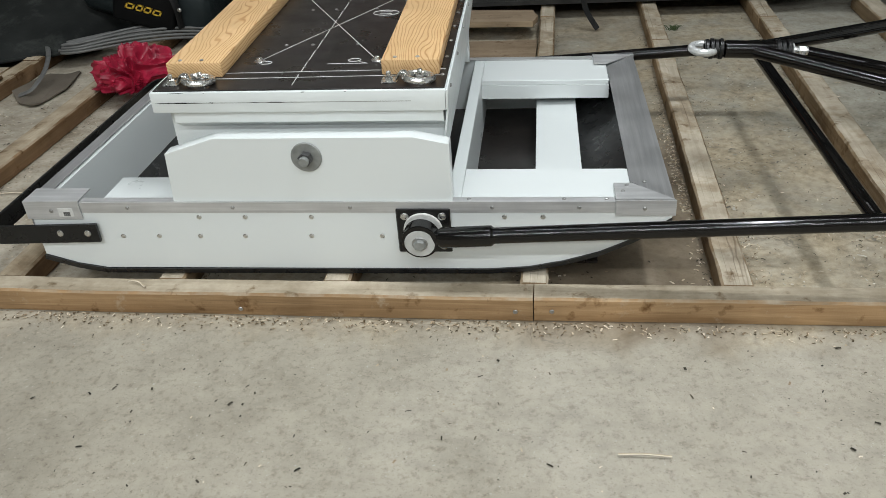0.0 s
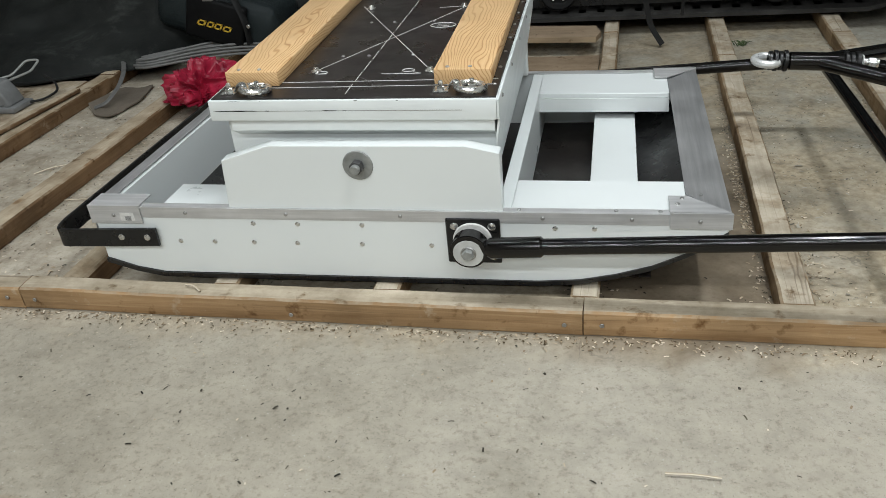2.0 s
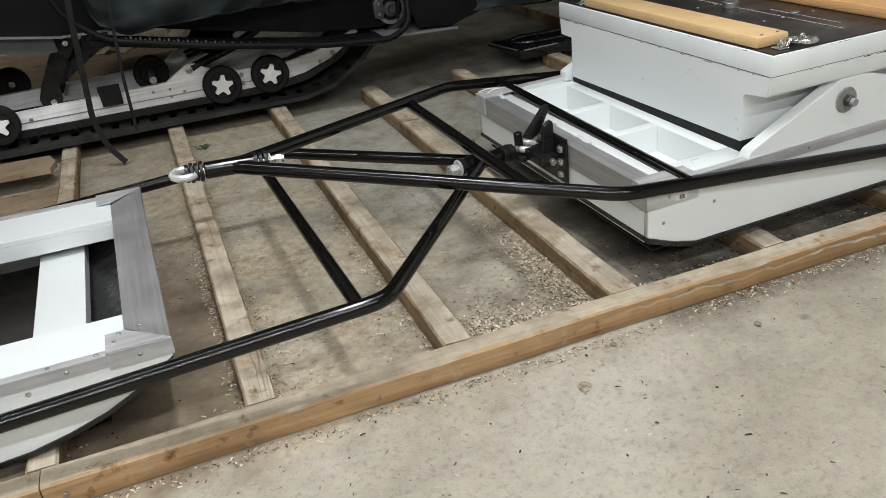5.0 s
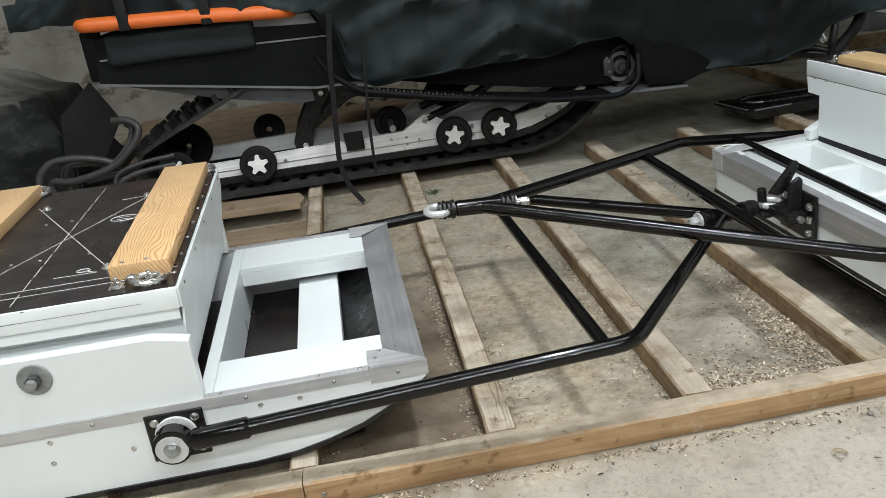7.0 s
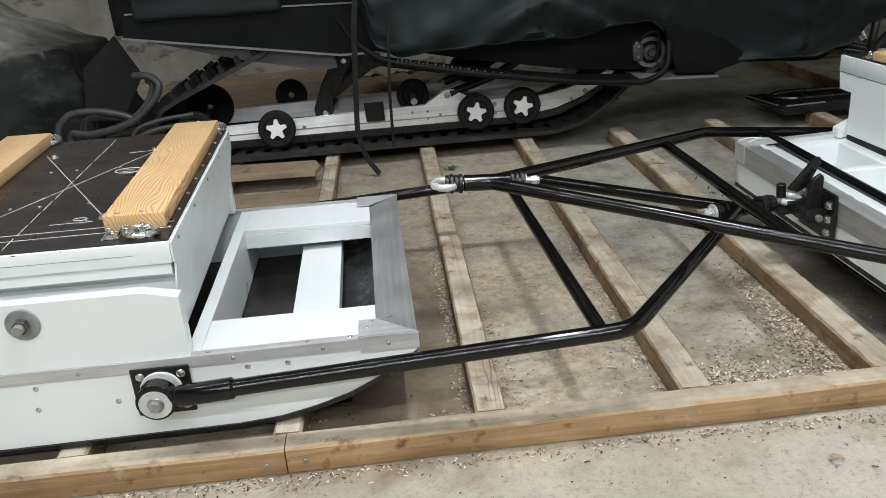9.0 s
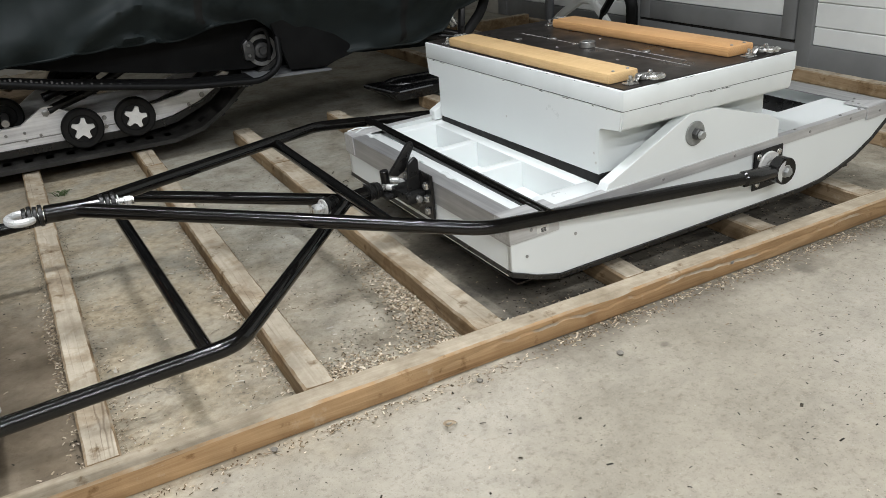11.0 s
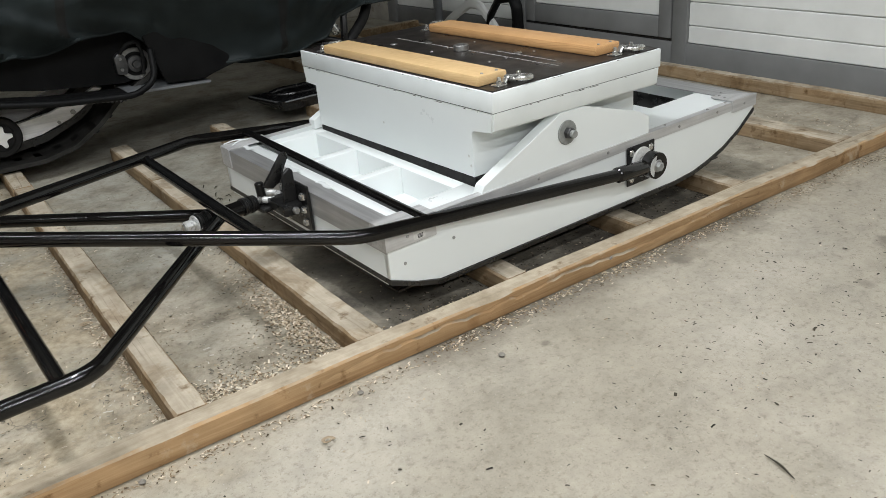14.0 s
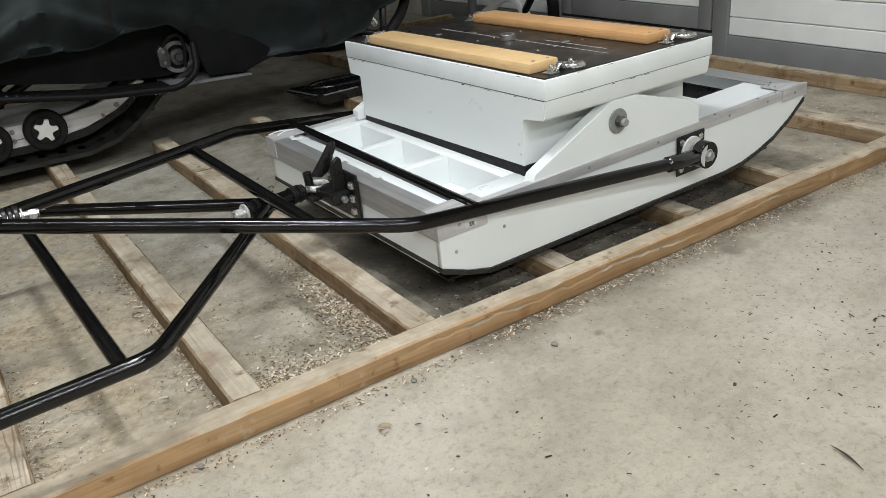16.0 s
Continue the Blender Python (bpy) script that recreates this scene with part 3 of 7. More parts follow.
def tube(bm, pts, r, seg=14, closed=False, flat=1.0):
    pts = [Vector(p) for p in pts]
    n = len(pts)
    rings, up = [], None
    for i, p in enumerate(pts):
        a, b = pts[i - 1] if (i or closed) else p, pts[(i + 1) % n] if (i < n - 1 or closed) else p
        d = (b - a).normalized()
        if up is None:
            up = d.orthogonal().normalized() if abs(d.z) > 0.9 else (Vector((0, 0, 1)) - d * d.z).normalized()
        up = (up - d * up.dot(d)).normalized()
        s = d.cross(up)
        k = r[i] if isinstance(r, (list, tuple)) else r
        rings.append([bm.verts.new(p + (up * math.sin(t) * flat + s * math.cos(t)) * k) for t in (2 * math.pi * j / seg for j in range(seg))])
    for i in range(n if closed else n - 1):
        A, B = rings[i], rings[(i + 1) % n]
        for j in range(seg):
            bm.faces.new((A[j], A[(j + 1) % seg], B[(j + 1) % seg], B[j]))
    if not closed:
        bm.faces.new(rings[0][::-1])
        bm.faces.new(rings[-1])
    return bm


def turned(bm, c, axis, prof, seg=24):
    """A lathe: (radius, height) pairs about an axis through c."""
    ax = Vector(axis).normalized()
    u = ax.orthogonal().normalized()
    v = ax.cross(u)
    c = Vector(c)
    rings = []
    for r, h in prof:
        if r < 1e-6:
            rings.append([bm.verts.new(c + ax * h)])
        else:
            rings.append([bm.verts.new(c + ax * h + (u * math.cos(t) + v * math.sin(t)) * r) for t in (2 * math.pi * j / seg for j in range(seg))])
    for A, B in zip(rings, rings[1:]):
        for j in range(seg):
            k = (j + 1) % seg
            q = [A[j % len(A)], A[k % len(A)], B[k % len(B)], B[j % len(B)]]
            q = list(dict.fromkeys(q))
            if len(q) > 2:
                bm.faces.new(q)
    return bm


def disc(bm, c, axis, r, h, seg=24, r2=0.0):
    """A disc or, with r2, a ring, of height h, with broken edges."""
    e = min(0.0012, h * 0.3)
    if r2:
        return turned(bm, c, axis, [(r2, 0), (r - e, 0), (r, e), (r, h - e), (r - e, h), (r2, h), (r2, 0)], seg)
    return turned(bm, c, axis, [(0, 0), (r - e, 0), (r, e), (r, h - e), (r - e, h), (0, h)], seg)


def hexa(bm, c, axis, r, h):
    return turned(bm, c, axis, [(0, 0), (r, 0), (r, h * 0.85), (r * 0.86, h), (0, h)], 6)


def ring(bm, c, axis, R, r, seg=24):
    ax = Vector(axis).normalized()
    u = ax.orthogonal().normalized()
    v = ax.cross(u)
    return tube(bm, [Vector(c) + (u * math.cos(t) + v * math.sin(t)) * R for t in (2 * math.pi * j / seg for j in range(seg))], r, 10, closed=True)

WORLD_BUILT = set()


def world_thing(name, x, y, z, label, category, group=""):
    """A thing whose parts are written in world coordinates."""
    ob = thing(name, pose(x, y, z), label, category, group)
    WORLD_BUILT.add(ob.name)
    return ob


def wpart(name, bm, material, parent, label="", smooth=35):
    ob = part(name, bm, material, parent, label, smooth)
    if parent.name in WORLD_BUILT:
        ob.matrix_parent_inverse = parent.matrix_basis.inverted()
    return ob


# ---------- structure ----------
X_WEST, X_EAST, Y_SOUTH, Y_NORTH, Z_CEIL = -3.6, 3.22, -5.4, 3.9, 2.8


def build_floor():
    bm = bmesh.new()
    nx, ny = 92, 92
    grid = [[bm.verts.new((X_WEST - 0.1 + i * (X_EAST - X_WEST + 0.2) / nx, Y_SOUTH - 0.1 + j * (Y_NORTH - Y_SOUTH + 0.2) / ny, 0)) for j in range(ny + 1)] for i in range(nx + 1)]
    for i in range(nx):
        for j in range(ny):
            bm.faces.new((grid[i][j], grid[i + 1][j], grid[i + 1][j + 1], grid[i][j + 1]))
    for v in bm.verts:
        v.co.z = 0.0022 * (noise.noise(v.co * 2.2) - 0.35) - 0.0006
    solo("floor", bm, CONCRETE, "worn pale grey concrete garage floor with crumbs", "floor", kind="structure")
    solo("floor_slab", cube(X_WEST - 0.1, X_EAST + 0.1, Y_SOUTH - 0.1, Y_NORTH + 0.1, -0.12, -0.006), CONCRETE, "concrete slab below the floor", "floor", kind="structure")


build_floor()
solo("wall_north", cube(X_WEST, X_EAST, Y_NORTH, Y_NORTH + 0.2, 0, Z_CEIL), PLASTER, "rough grey plastered wall with chipped patches", "wall", kind="structure")
solo("wall_west", cube(X_WEST - 0.2, X_WEST, Y_SOUTH, Y_NORTH, 0, Z_CEIL), PLASTER, "plain grey plastered wall", "wall", kind="structure")
solo("wall_south", cube(X_WEST, X_EAST, Y_SOUTH - 0.2, Y_SOUTH, 0, Z_CEIL), PLASTER, "plain grey plastered wall", "wall", kind="structure")
solo("ceiling", cube(X_WEST, X_EAST, Y_SOUTH, Y_NORTH, Z_CEIL, Z_CEIL + 0.15), CEILING, "plain dark ceiling, out of view", "ceiling", kind="structure")
bm = bmesh.new()
block(bm, X_EAST, X_EAST + 0.2, Y_SOUTH, -0.9, 0, Z_CEIL)
block(bm, X_EAST, X_EAST + 0.2, 3.5, Y_NORTH, 0, Z_CEIL)
block(bm, X_EAST, X_EAST + 0.2, -0.9, 3.5, 2.35, Z_CEIL)
solo("wall_east", bm, PLASTER, "grey plastered wall round the garage door", "wall", kind="structure")


def build_door():
    """Sectional door with a wicket door in it: white ribbed skin in a grey frame."""
    door = world_thing("garage_door", X_EAST, 1.3, 0, "white ribbed garage door in a grey metal frame with a wicket door", "garage door")
    door["kind"] = "structure"
    x = X_EAST
    wpart("door_frame", cube(x + 0.006, x + 0.06, -0.9, 3.5, 0.0, 0.104, r=0.003), DOOR_GREY, door, "grey bottom rail of the door")
    for y0, y1 in ((1.131, 1.206), (2.158, 2.235), (-0.9, -0.8), (3.4, 3.5)):
        wpart("post", cube(x, x + 0.055, y0, y1, 0.0, 2.35, r=0.004), DOOR_GREY, door)
    zs = [0.105, 0.178] + [0.273 + 0.092 * i for i in range(23)]
    for y0, y1 in ((-0.8, 1.131), (2.235, 3.4)):
        for a, b in zip(zs, zs[1:]):
            wpart("panel", cube(x + 0.014, x + 0.05, y0 + 0.001, y1 - 0.001, a + 0.0015, b - 0.0015, r=0.003, seg=1), DOOR_WHITE, door)
    wpart("threshold", cube(x + 0.012, x + 0.05, 1.2065, 2.1575, 0.1045, 0.1165), SLIDE, door, "dark rubber gap under the wicket door")
    wicket = wpart("wicket_door", cube(x + 0.003, x + 0.05, 1.216, 1.283, 0.117, 2.1, r=0.004), DOOR_GREY, door, "grey wicket door leaf")
    part("stile", cube(x + 0.003, x + 0.05, 2.083, 2.15, 0.117, 2.1, r=0.004), DOOR_GREY, wicket)
    part("bottom_rail", cube(x + 0.003, x + 0.05, 1.284, 2.082, 0.117, 0.203, r=0.004), DOOR_GREY, wicket)
    part("top_rail", cube(x + 0.003, x + 0.05, 1.284, 2.082, 2.02, 2.1, r=0.004), DOOR_GREY, wicket)
    for k in range(20):
        a = 0.204 + 0.0908 * k
        part("panel", cube(x + 0.014, x + 0.045, 1.285, 2.081, a + 0.0015, a + 0.0893, r=0.003, seg=1), DOOR_WHITE, wicket)


build_door()

# ---------- timber frame on the floor ----------
TOP = 0.047


def rough_bar(length, w, h, seed, axis):
    """A sawn bar along an axis from 0 to length, its edges a little uneven."""
    bm = bmesh.new()
    n = max(3, int(length / 0.022))
    prof = [(-w / 2 + 0.002, 0), (w / 2 - 0.002, 0), (w / 2, 0.003), (w / 2, h - 0.004), (w / 2 - 0.004, h), (-w / 2 + 0.004, h), (-w / 2, h - 0.004), (-w / 2, 0.003)]
    rings = []
    for i in range(n + 1):
        s = length * i / n
        o = Vector((seed * 3.1, s * 4, seed))
        dx, dz = 0.0020 * noise.noise(o), 0.0015 * noise.noise(o + Vector((9, 0, 0)))
        rings.append([])
        for k, (u, v) in enumerate(prof):
            j = 0.0014 * noise.noise(Vector((s * 27, k * 7.7, seed))) + 0.0009 * noise.noise(Vector((s * 90, k * 3.3, seed)))
            p = (u + dx + j, v + (dz + j if v > h / 2 else 0))
            rings[-1].append(bm.verts.new((p[0], s, p[1]) if axis == 1 else (s, p[0], p[1])))
    for A, B in zip(rings, rings[1:]):
        for k in range(8):
            bm.faces.new((A[k], A[(k + 1) % 8], B[(k + 1) % 8], B[k]))
    bm.faces.new(rings[0][::-1])
    bm.faces.new(rings[-1])
    return bm


def split_beam(length, w, h, seed, sound):
    """A sawn bar along x whose front face has split along the grain: a ragged crack, the wood above it chipped back."""
    bm = bmesh.new()
    n = int(length / 0.011)
    rings = []
    for i in range(n + 1):
        s = length * i / n
        q = lambda f, k: noise.noise(Vector((s * f, k * 5.3, seed * 1.7)))
        dx, dz = 0.0025 * q(4, 1), 0.002 * q(4, 2)
        zs = h * (0.55 + 0.42 * q(3.0, 3) + 0.13 * q(19, 4) + 0.10 * q(47, 13))
        zs = min(max(zs, 0.0105), h - 0.009)
        open_ = min(1.0, max(0.0, 0.30 + 2.2 * q(3.7, 5))) * min(1.0, max(0.06, (s - sound) * 3.0))
        back = open_ * (0.0012 + 0.0014 * max(0, q(9, 6)) + 0.0009 * q(38, 7))
        deep = open_ * (0.0050 + 0.004 * q(21, 8))
        chip = 0.004 + 0.012 * max(0.0, q(13, 9) - 0.28) * (2 if s > sound else 0.6)
        f = -w / 2
        prof = [(f + 0.002, 0), (w / 2 - 0.002, 0), (w / 2, 0.003), (w / 2, h - 0.004), (w / 2 - 0.004, h), (f + chip + back, h + 0.0007 * q(50, 10)),
                (f + back, h - 0.35 * chip - 0.0025), (f + back + 0.0006 * q(45, 11), zs + 0.0026), (f + deep, zs + 0.0008), (f + 0.0007 * q(50, 12), zs - 0.0034), (f, 0.003)]
        rings.append([bm.verts.new((s, u + dx, v + (dz if v > h / 2 else 0))) for u, v in prof])
    m = len(rings[0])
    for A, B in zip(rings, rings[1:]):
        for k in range(m):
            bm.faces.new((A[k], A[(k + 1) % m], B[(k + 1) % m], B[k]))
    bm.faces.new(rings[0][::-1])
    bm.faces.new(rings[-1])
    return bm


def build_frame():
    fr = thing("timber_frame", pose(0, 0, 0), "dusty sawn timber grid of joists lying on the concrete floor", "timber frame")
    for i, (x0, x1) in enumerate(((-2.6, -1.0858), (-1.0842, -0.0008), (0.0008, 3.115))):
        ob = part("beam", split_beam(x1 - x0, 0.048, TOP, 10 + i, 9.0 if i < 2 else 0.75), BEAM_WOOD, fr, "orange-brown sawn front beam")
        ob.location = (x0, 0.024, 0)
        ob.rotation_euler.z = radians(0.55) if x0 > 0 else 0.0
        for s in (0.03, x1 - x0 - 0.03, (x1 - x0) * 0.52):
            part("screw", disc(bmesh.new(), (s, -0.026, 0.022 + 0.006 * math.sin(s * 9)), (0, -1, 0), 0.0042, 0.002, 10), STEEL, ob)
    joists = ((-2.45, 0.055), (-2.07, 0.055), (-1.70, 0.06), (-1.335, 0.06), (-0.995, 0.055), (-0.67, 0.05), (-0.352, 0.05), (0.0, 0.048), (0.339, 0.053), (0.697, 0.056), (1.041, 0.062), (1.395, 0.055), (1.79, 0.055), (2.14, 0.055), (2.63, 0.075))
    for i, (x, w) in enumerate(joists):
        cut = (1.35, 1.55, 1.3, 1.62)[i % 4]
        for k, (y0, y1) in enumerate(((0.0495 + 0.0096 * max(0.0, x + 0.03), cut), (cut + 0.001, 1.77 if 0.9 < x < 2.0 else 3.0))):
            ob = part("joist", rough_bar(y1 - y0, w, TOP - 0.002 * (k == 0), 30 + 2 * i + k, 1), JOIST_WOOD, fr)
            ob.location = (x + 0.002 * (i % 3 - 1), y0, 0)
            if x < -0.9:
                ob.data.materials[0] = BROWN_JOIST
    for k, (y0, y1) in enumerate(((0.079, 1.55), (1.553, 3.0))):
        ob = part("joist", rough_bar(y1 - y0, 0.048, TOP, 90 + k, 1), JOIST_WOOD, fr)
        ob.location = (3.092, y0, 0)
    for x0, x1 in ((2.17, 2.588), (2.672, 3.064)):
        ob = part("joist", rough_bar(x1 - x0, 0.05, 0.075, 95, 0), JOIST_WOOD, fr)
        ob.location = (x0, 2.94, 0)


build_frame()


# ---------- cargo sleds ----------
L, W, H = 1.138, 0.76, 0.147
LOWER = [(0.0, 0.040), (0.06, 0.021), (0.115, 0.010), (0.83, 0.009), (0.90, 0.014), (0.96, 0.027), (1.02, 0.046), (1.08, 0.076), (L, 0.116)]


def screw_mesh(name, r, material):
    bm = turned(bmesh.new(), (0, 0, 0), (0, -1, 0), [(0, 0), (r, 0), (r * 0.95, 0.0012), (r * 0.55, 0.0022), (0, 0.0022)], 10)
    return mesh_of(name, bm, material)


SCREW = screw_mesh("screw", 0.0036, STEEL)
RIVET = screw_mesh("rivet", 0.0046, ZINC)
TEX = screw_mesh("screw", 0.0065, ZINC)
STUD_MESHES = {SCREW, RIVET, TEX}


def studs(mesh, name, places, parent, rot=(0, 0, 0)):
    for p in places:
        ob = new(name, mesh)
        ob.parent = parent
        ob.location, ob.rotation_euler = p, [radians(a) for a in rot]


def pivot_bolt(parent, x, y, z, out):
    """Hex bolt with a big washer; out is -1 on the near side, 1 on the far side."""
    w = part("washer", disc(bmesh.new(), (x, y, z), (0, out, 0), 0.0265, 0.004, 28, 0.008), PIVOT_STEEL, parent, "dull steel penny washer")
    bm = hexa(bmesh.new(), (x, y + out * 0.004, z), (0, out, 0), 0.0125, 0.012)
    part("nut", bm, DARK_STEEL, w)
    part("bolt", disc(bmesh.new(), (x, y + out * 0.016, z), (0, out, 0), 0.0085, 0.010, 14), PIVOT_STEEL, w)


def hull(sled, rear):
    """The white tub: sides, ends, black slide sheet, aluminium rails, deck."""
    lower = LOWER if rear == "tray" else [(0.0, 0.050), (0.06, 0.028), (0.115, 0.013)] + LOWER[3:]
    poly = [(0.0, H)] + lower + [(L, H)]
    for nm, y0 in (("side_panel", 0.0), ("side_panel", W - 0.013)):
        sp = part(nm, prism(bmesh.new(), poly, y0, y0 + 0.013, "y", 0.001, 1), WHITE, sled)
        if y0 == 0.0:
            if rear == "tray":
                studs(RIVET, "rivet", [(x, -0.0002, 0.079) for x in (0.165, 0.234, 0.312, 0.396, 0.518, 0.645)], sp)
                studs(RIVET, "rivet", [(x, -0.0002, 0.1185) for x in (0.318, 0.403, 0.523, 0.86, 0.925)], sp)
            else:
                studs(SCREW, "screw", [(0.036, -0.0002, 0.072), (0.155, -0.0002, 0.085), (0.30, -0.0002, 0.112)], sp)
    part("end_panel", cube(0, 0.014, 0.0135, W - 0.0135, 0.036, H - 0.001, r=0.001, seg=1), WHITE, sled)
    part("bow_panel", prism(bmesh.new(), [(L, H - 0.001), (L, 0.117), (L - 0.016, 0.105), (L - 0.016, H - 0.001)], 0.0135, W - 0.0135), WHITE, sled)
    sheet = bmesh.new()
    up = lower
    dn = [(x - 0.002, z - 0.009) for x, z in lower]
    prism(sheet, up + dn[::-1], -0.004, W + 0.004, "y")
    part("slide_sheet", sheet, SLIDE, sled, "black plastic slide sheet under the hull")
    # rails: side angles, end caps with mitred corners
    for y0, y1, o in ((-0.0025, 0.0, -1), (W, W + 0.0025, 1)):
        bm = cube(0.101, 1.044, y0, y1, H - 0.0185, H + 0.0025)
        block(bm, 0.101, 1.044, *((0.0, 0.016) if o < 0 else (W - 0.016, W)), H, H + 0.0025)
        rail = part("side_rail", bm, ALU_X, sled, "brushed aluminium edge angle")
        if o < 0:
            studs(SCREW, "screw", [(x, -0.0026, H - 0.008) for x in (0.19, 0.385, 0.595, 0.84, 0.985)], rail)
            studs(SCREW, "screw", [(x, 0.008, H + 0.0026) for x in (0.30, 0.50, 0.70, 0.80, 0.96, 1.03)], rail, (-90, 0, 0))
    bm = prism(bmesh.new(), [(L, 0.0), (L, W), (L - 0.064, W - 0.075), (L - 0.064, 0.075)], H + 0.0005, H + 0.003, "z")
    block(bm, L, L + 0.0025, 0, W, H - 0.028, H + 0.003)
    part("bow_rail", bm, ALU_Y, sled, "wide dull aluminium bow plate")
    sw = 0.024 if rear == "tray" else 0.038
    bm = prism(bmesh.new(), [(0, 0), (0, W), (sw, W - sw), (sw, sw)], H + 0.0005, H + 0.003, "z")
    block(bm, -0.0025, 0, 0, W, H - 0.045, H + 0.003)
    part("stern_rail", bm, ALU_Y, sled, "wide dull aluminium stern plate")
    for s in (0, 1):
        def my(a, b):
            return (a, b) if not s else (W - b, W - a)
        bm = prism(bmesh.new(), [(1.045, my(0, 0)[s]), (L + 0.003, my(0, 0)[s]), (L - 0.062, my(0.062, 0.062)[s]), (1.045, my(0.062, 0.062)[s])], H + 0.0035, H + 0.006, "z")
        block(bm, 1.045, L + 0.0045, *my(-0.005, -0.002), H - 0.0235, H + 0.006)
        c = part("corner_bracket", bm, BRACKET_ALU, sled, "bright aluminium corner bracket")
        if not s:
            studs(SCREW, "screw", [(1.092, -0.0052, H - 0.009)], c)
            studs(SCREW, "screw", [(1.058, 0.03, H + 0.0061), (1.066, 0.052, H + 0.0061), (1.098, 0.070, H + 0.004)], c, (-90, 0, 0))
        bl, bd = (0.1, 0.030) if rear == "tray" else (0.112, 0.040)
        bm = cube(-0.005, bl, *my(-0.005, -0.002), H - bd, H + 0.006)
        block(bm, -0.005, bl, *my(-0.002, 0.046), H + 0.0035, H + 0.006)
        block(bm, -0.005, -0.0026, *my(-0.002, 0.046), H - bd, H + 0.0035)
        c = part("corner_bracket", bm, BRACKET_ALU, sled, "bright aluminium corner bracket")
        if not s:
            studs(SCREW, "screw", [(0.045, -0.0052, H + 0.017 - bd)], c)
            tag = part("sticker", cube(0.058, 0.086, -0.0056, -0.0051, H + 0.005 - bd, H + 0.022 - bd), MARK, c, "small white paper label")
            for k in range(4):
                part("print_bar", cube(0.0675, 0.080, -0.0059, -0.0057, H + 0.0065 - bd + 0.0022 * k, H + 0.0079 - bd + 0.0022 * k), SLIDE, tag)
    # deck in front of the box
    Z0 = H - 0.011
    part("deck_board", cube(0.786, 1.074, 0.0165, 0.132, Z0, H, r=0.001, seg=1), WHITE, sled, "white painted deck board")
    part("deck_board", cube(0.786, 1.074, W - 0.16, W - 0.0165, Z0, H, r=0.001, seg=1), WHITE, sled, "white painted deck board")
    part("deck_rib", cube(0.762, 0.7855, 0.0165, W - 0.0165, 0.02, H, r=0.001, seg=1), WHITE, sled)
    part("deck_rib", cube(0.786, 1.074, W - 0.162, W - 0.15, 0.102, Z0 - 0.0005), WHITE, sled)
    part("deck_rib", cube(0.786, 1.074, 0.121, 0.132, 0.085, Z0 - 0.0005), WHITE, sled)
    for xa, xb in (((0.911, 1.001),) if rear == "tray" else ((0.79, 0.885), (0.972, 1.07))):
        part("cross_slat", cube(xa, xb, 0.06, W - 0.05, 0.046, 0.084, r=0.001, seg=1), WHITE, sled, "white cross slat across the hatch")
    part("inner_floor", cube(0.02, 1.02, 0.0135, W - 0.0135, 0.0125, 0.016), FILM, sled, "dark film-faced bottom board")
    if rear == "tray":
        part("ledge", cube(0.135, 0.30, 0.0165, 0.105, Z0, H - 0.001, r=0.002), WHITE, sled)
        part("inner_wall", cube(0.0145, 0.03, 0.0135, W - 0.0135, 0.017, H - 0.002), WHITE, sled)
    else:
        part("ledge", cube(0.075, 0.29, 0.0165, 0.10, 0.05, H - 0.0095, r=0.002), WHITE, sled)
        part("ledge", cube(0.075, 0.29, W - 0.06, W - 0.0165, 0.05, H - 0.0095, r=0.002), WHITE, sled)
        part("ledge", cube(0.0145, 0.075, 0.0165, W - 0.0165, 0.05, H - 0.0025, r=0.002), WHITE, sled)
        part("ledge", cube(0.235, 0.285, 0.10, W - 0.06, 0.05, H - 0.0095, r=0.002), WHITE, sled)
        for y in (0.295, 0.49):
            part("divider", cube(0.075, 0.235, y, y + 0.03, 0.045, H - 0.0095, r=0.002), WHITE, sled)
        part("tray_floor", cube(0.0145, 0.285, 0.0165, W - 0.0165, 0.03, 0.078), WHITE, sled)


def mount(sled, out, dx, dz):
    """Black plate with the drawbar's pivot on one side of the hull."""
    y = -0.0028 if out < 0 else W + 0.0028
    s = out
    y1 = y + s * 0.004
    pl = part("mount_plate", cube(0.668 + dx, 0.762 + dx, min(y, y1), max(y, y1), 0.038 + dz, 0.128 + dz, r=0.002, seg=1), BLACK_PLATE, sled, "black steel mounting plate with four screws")
    for x in (0.683 + dx, 0.748 + dx):
        for z in (0.052 + dz, 0.113 + dz):
            part("screw", turned(bmesh.new(), (x, y1, z), (0, s, 0), [(0, 0), (0.0075, 0), (0.0068, 0.0015), (0.004, 0.003), (0, 0.003)], 14), ZINC, pl)
    part("spacer", disc(bmesh.new(), (0.714 + dx, y1, 0.087 + dz), (0, s, 0), 0.034, 0.006, 30, 0.014), MARK, pl, "pale plastic spacer ring")
    part("pin", disc(bmesh.new(), (0.714 + dx, y1, 0.087 + dz), (0, s, 0), 0.0135, 0.052, 20), STEEL, pl)
    w = part("washer", disc(bmesh.new(), (0.714 + dx, y1 + s * 0.046, 0.087 + dz), (0, s, 0), 0.0265, 0.004, 28, 0.008), PALE_WASHER, pl, "dull zinc washer")
    part("bolt", hexa(bmesh.new(), (0.714 + dx, y1 + s * 0.050, 0.087 + dz), (0, s, 0), 0.0105, 0.010), PIVOT_STEEL, w)


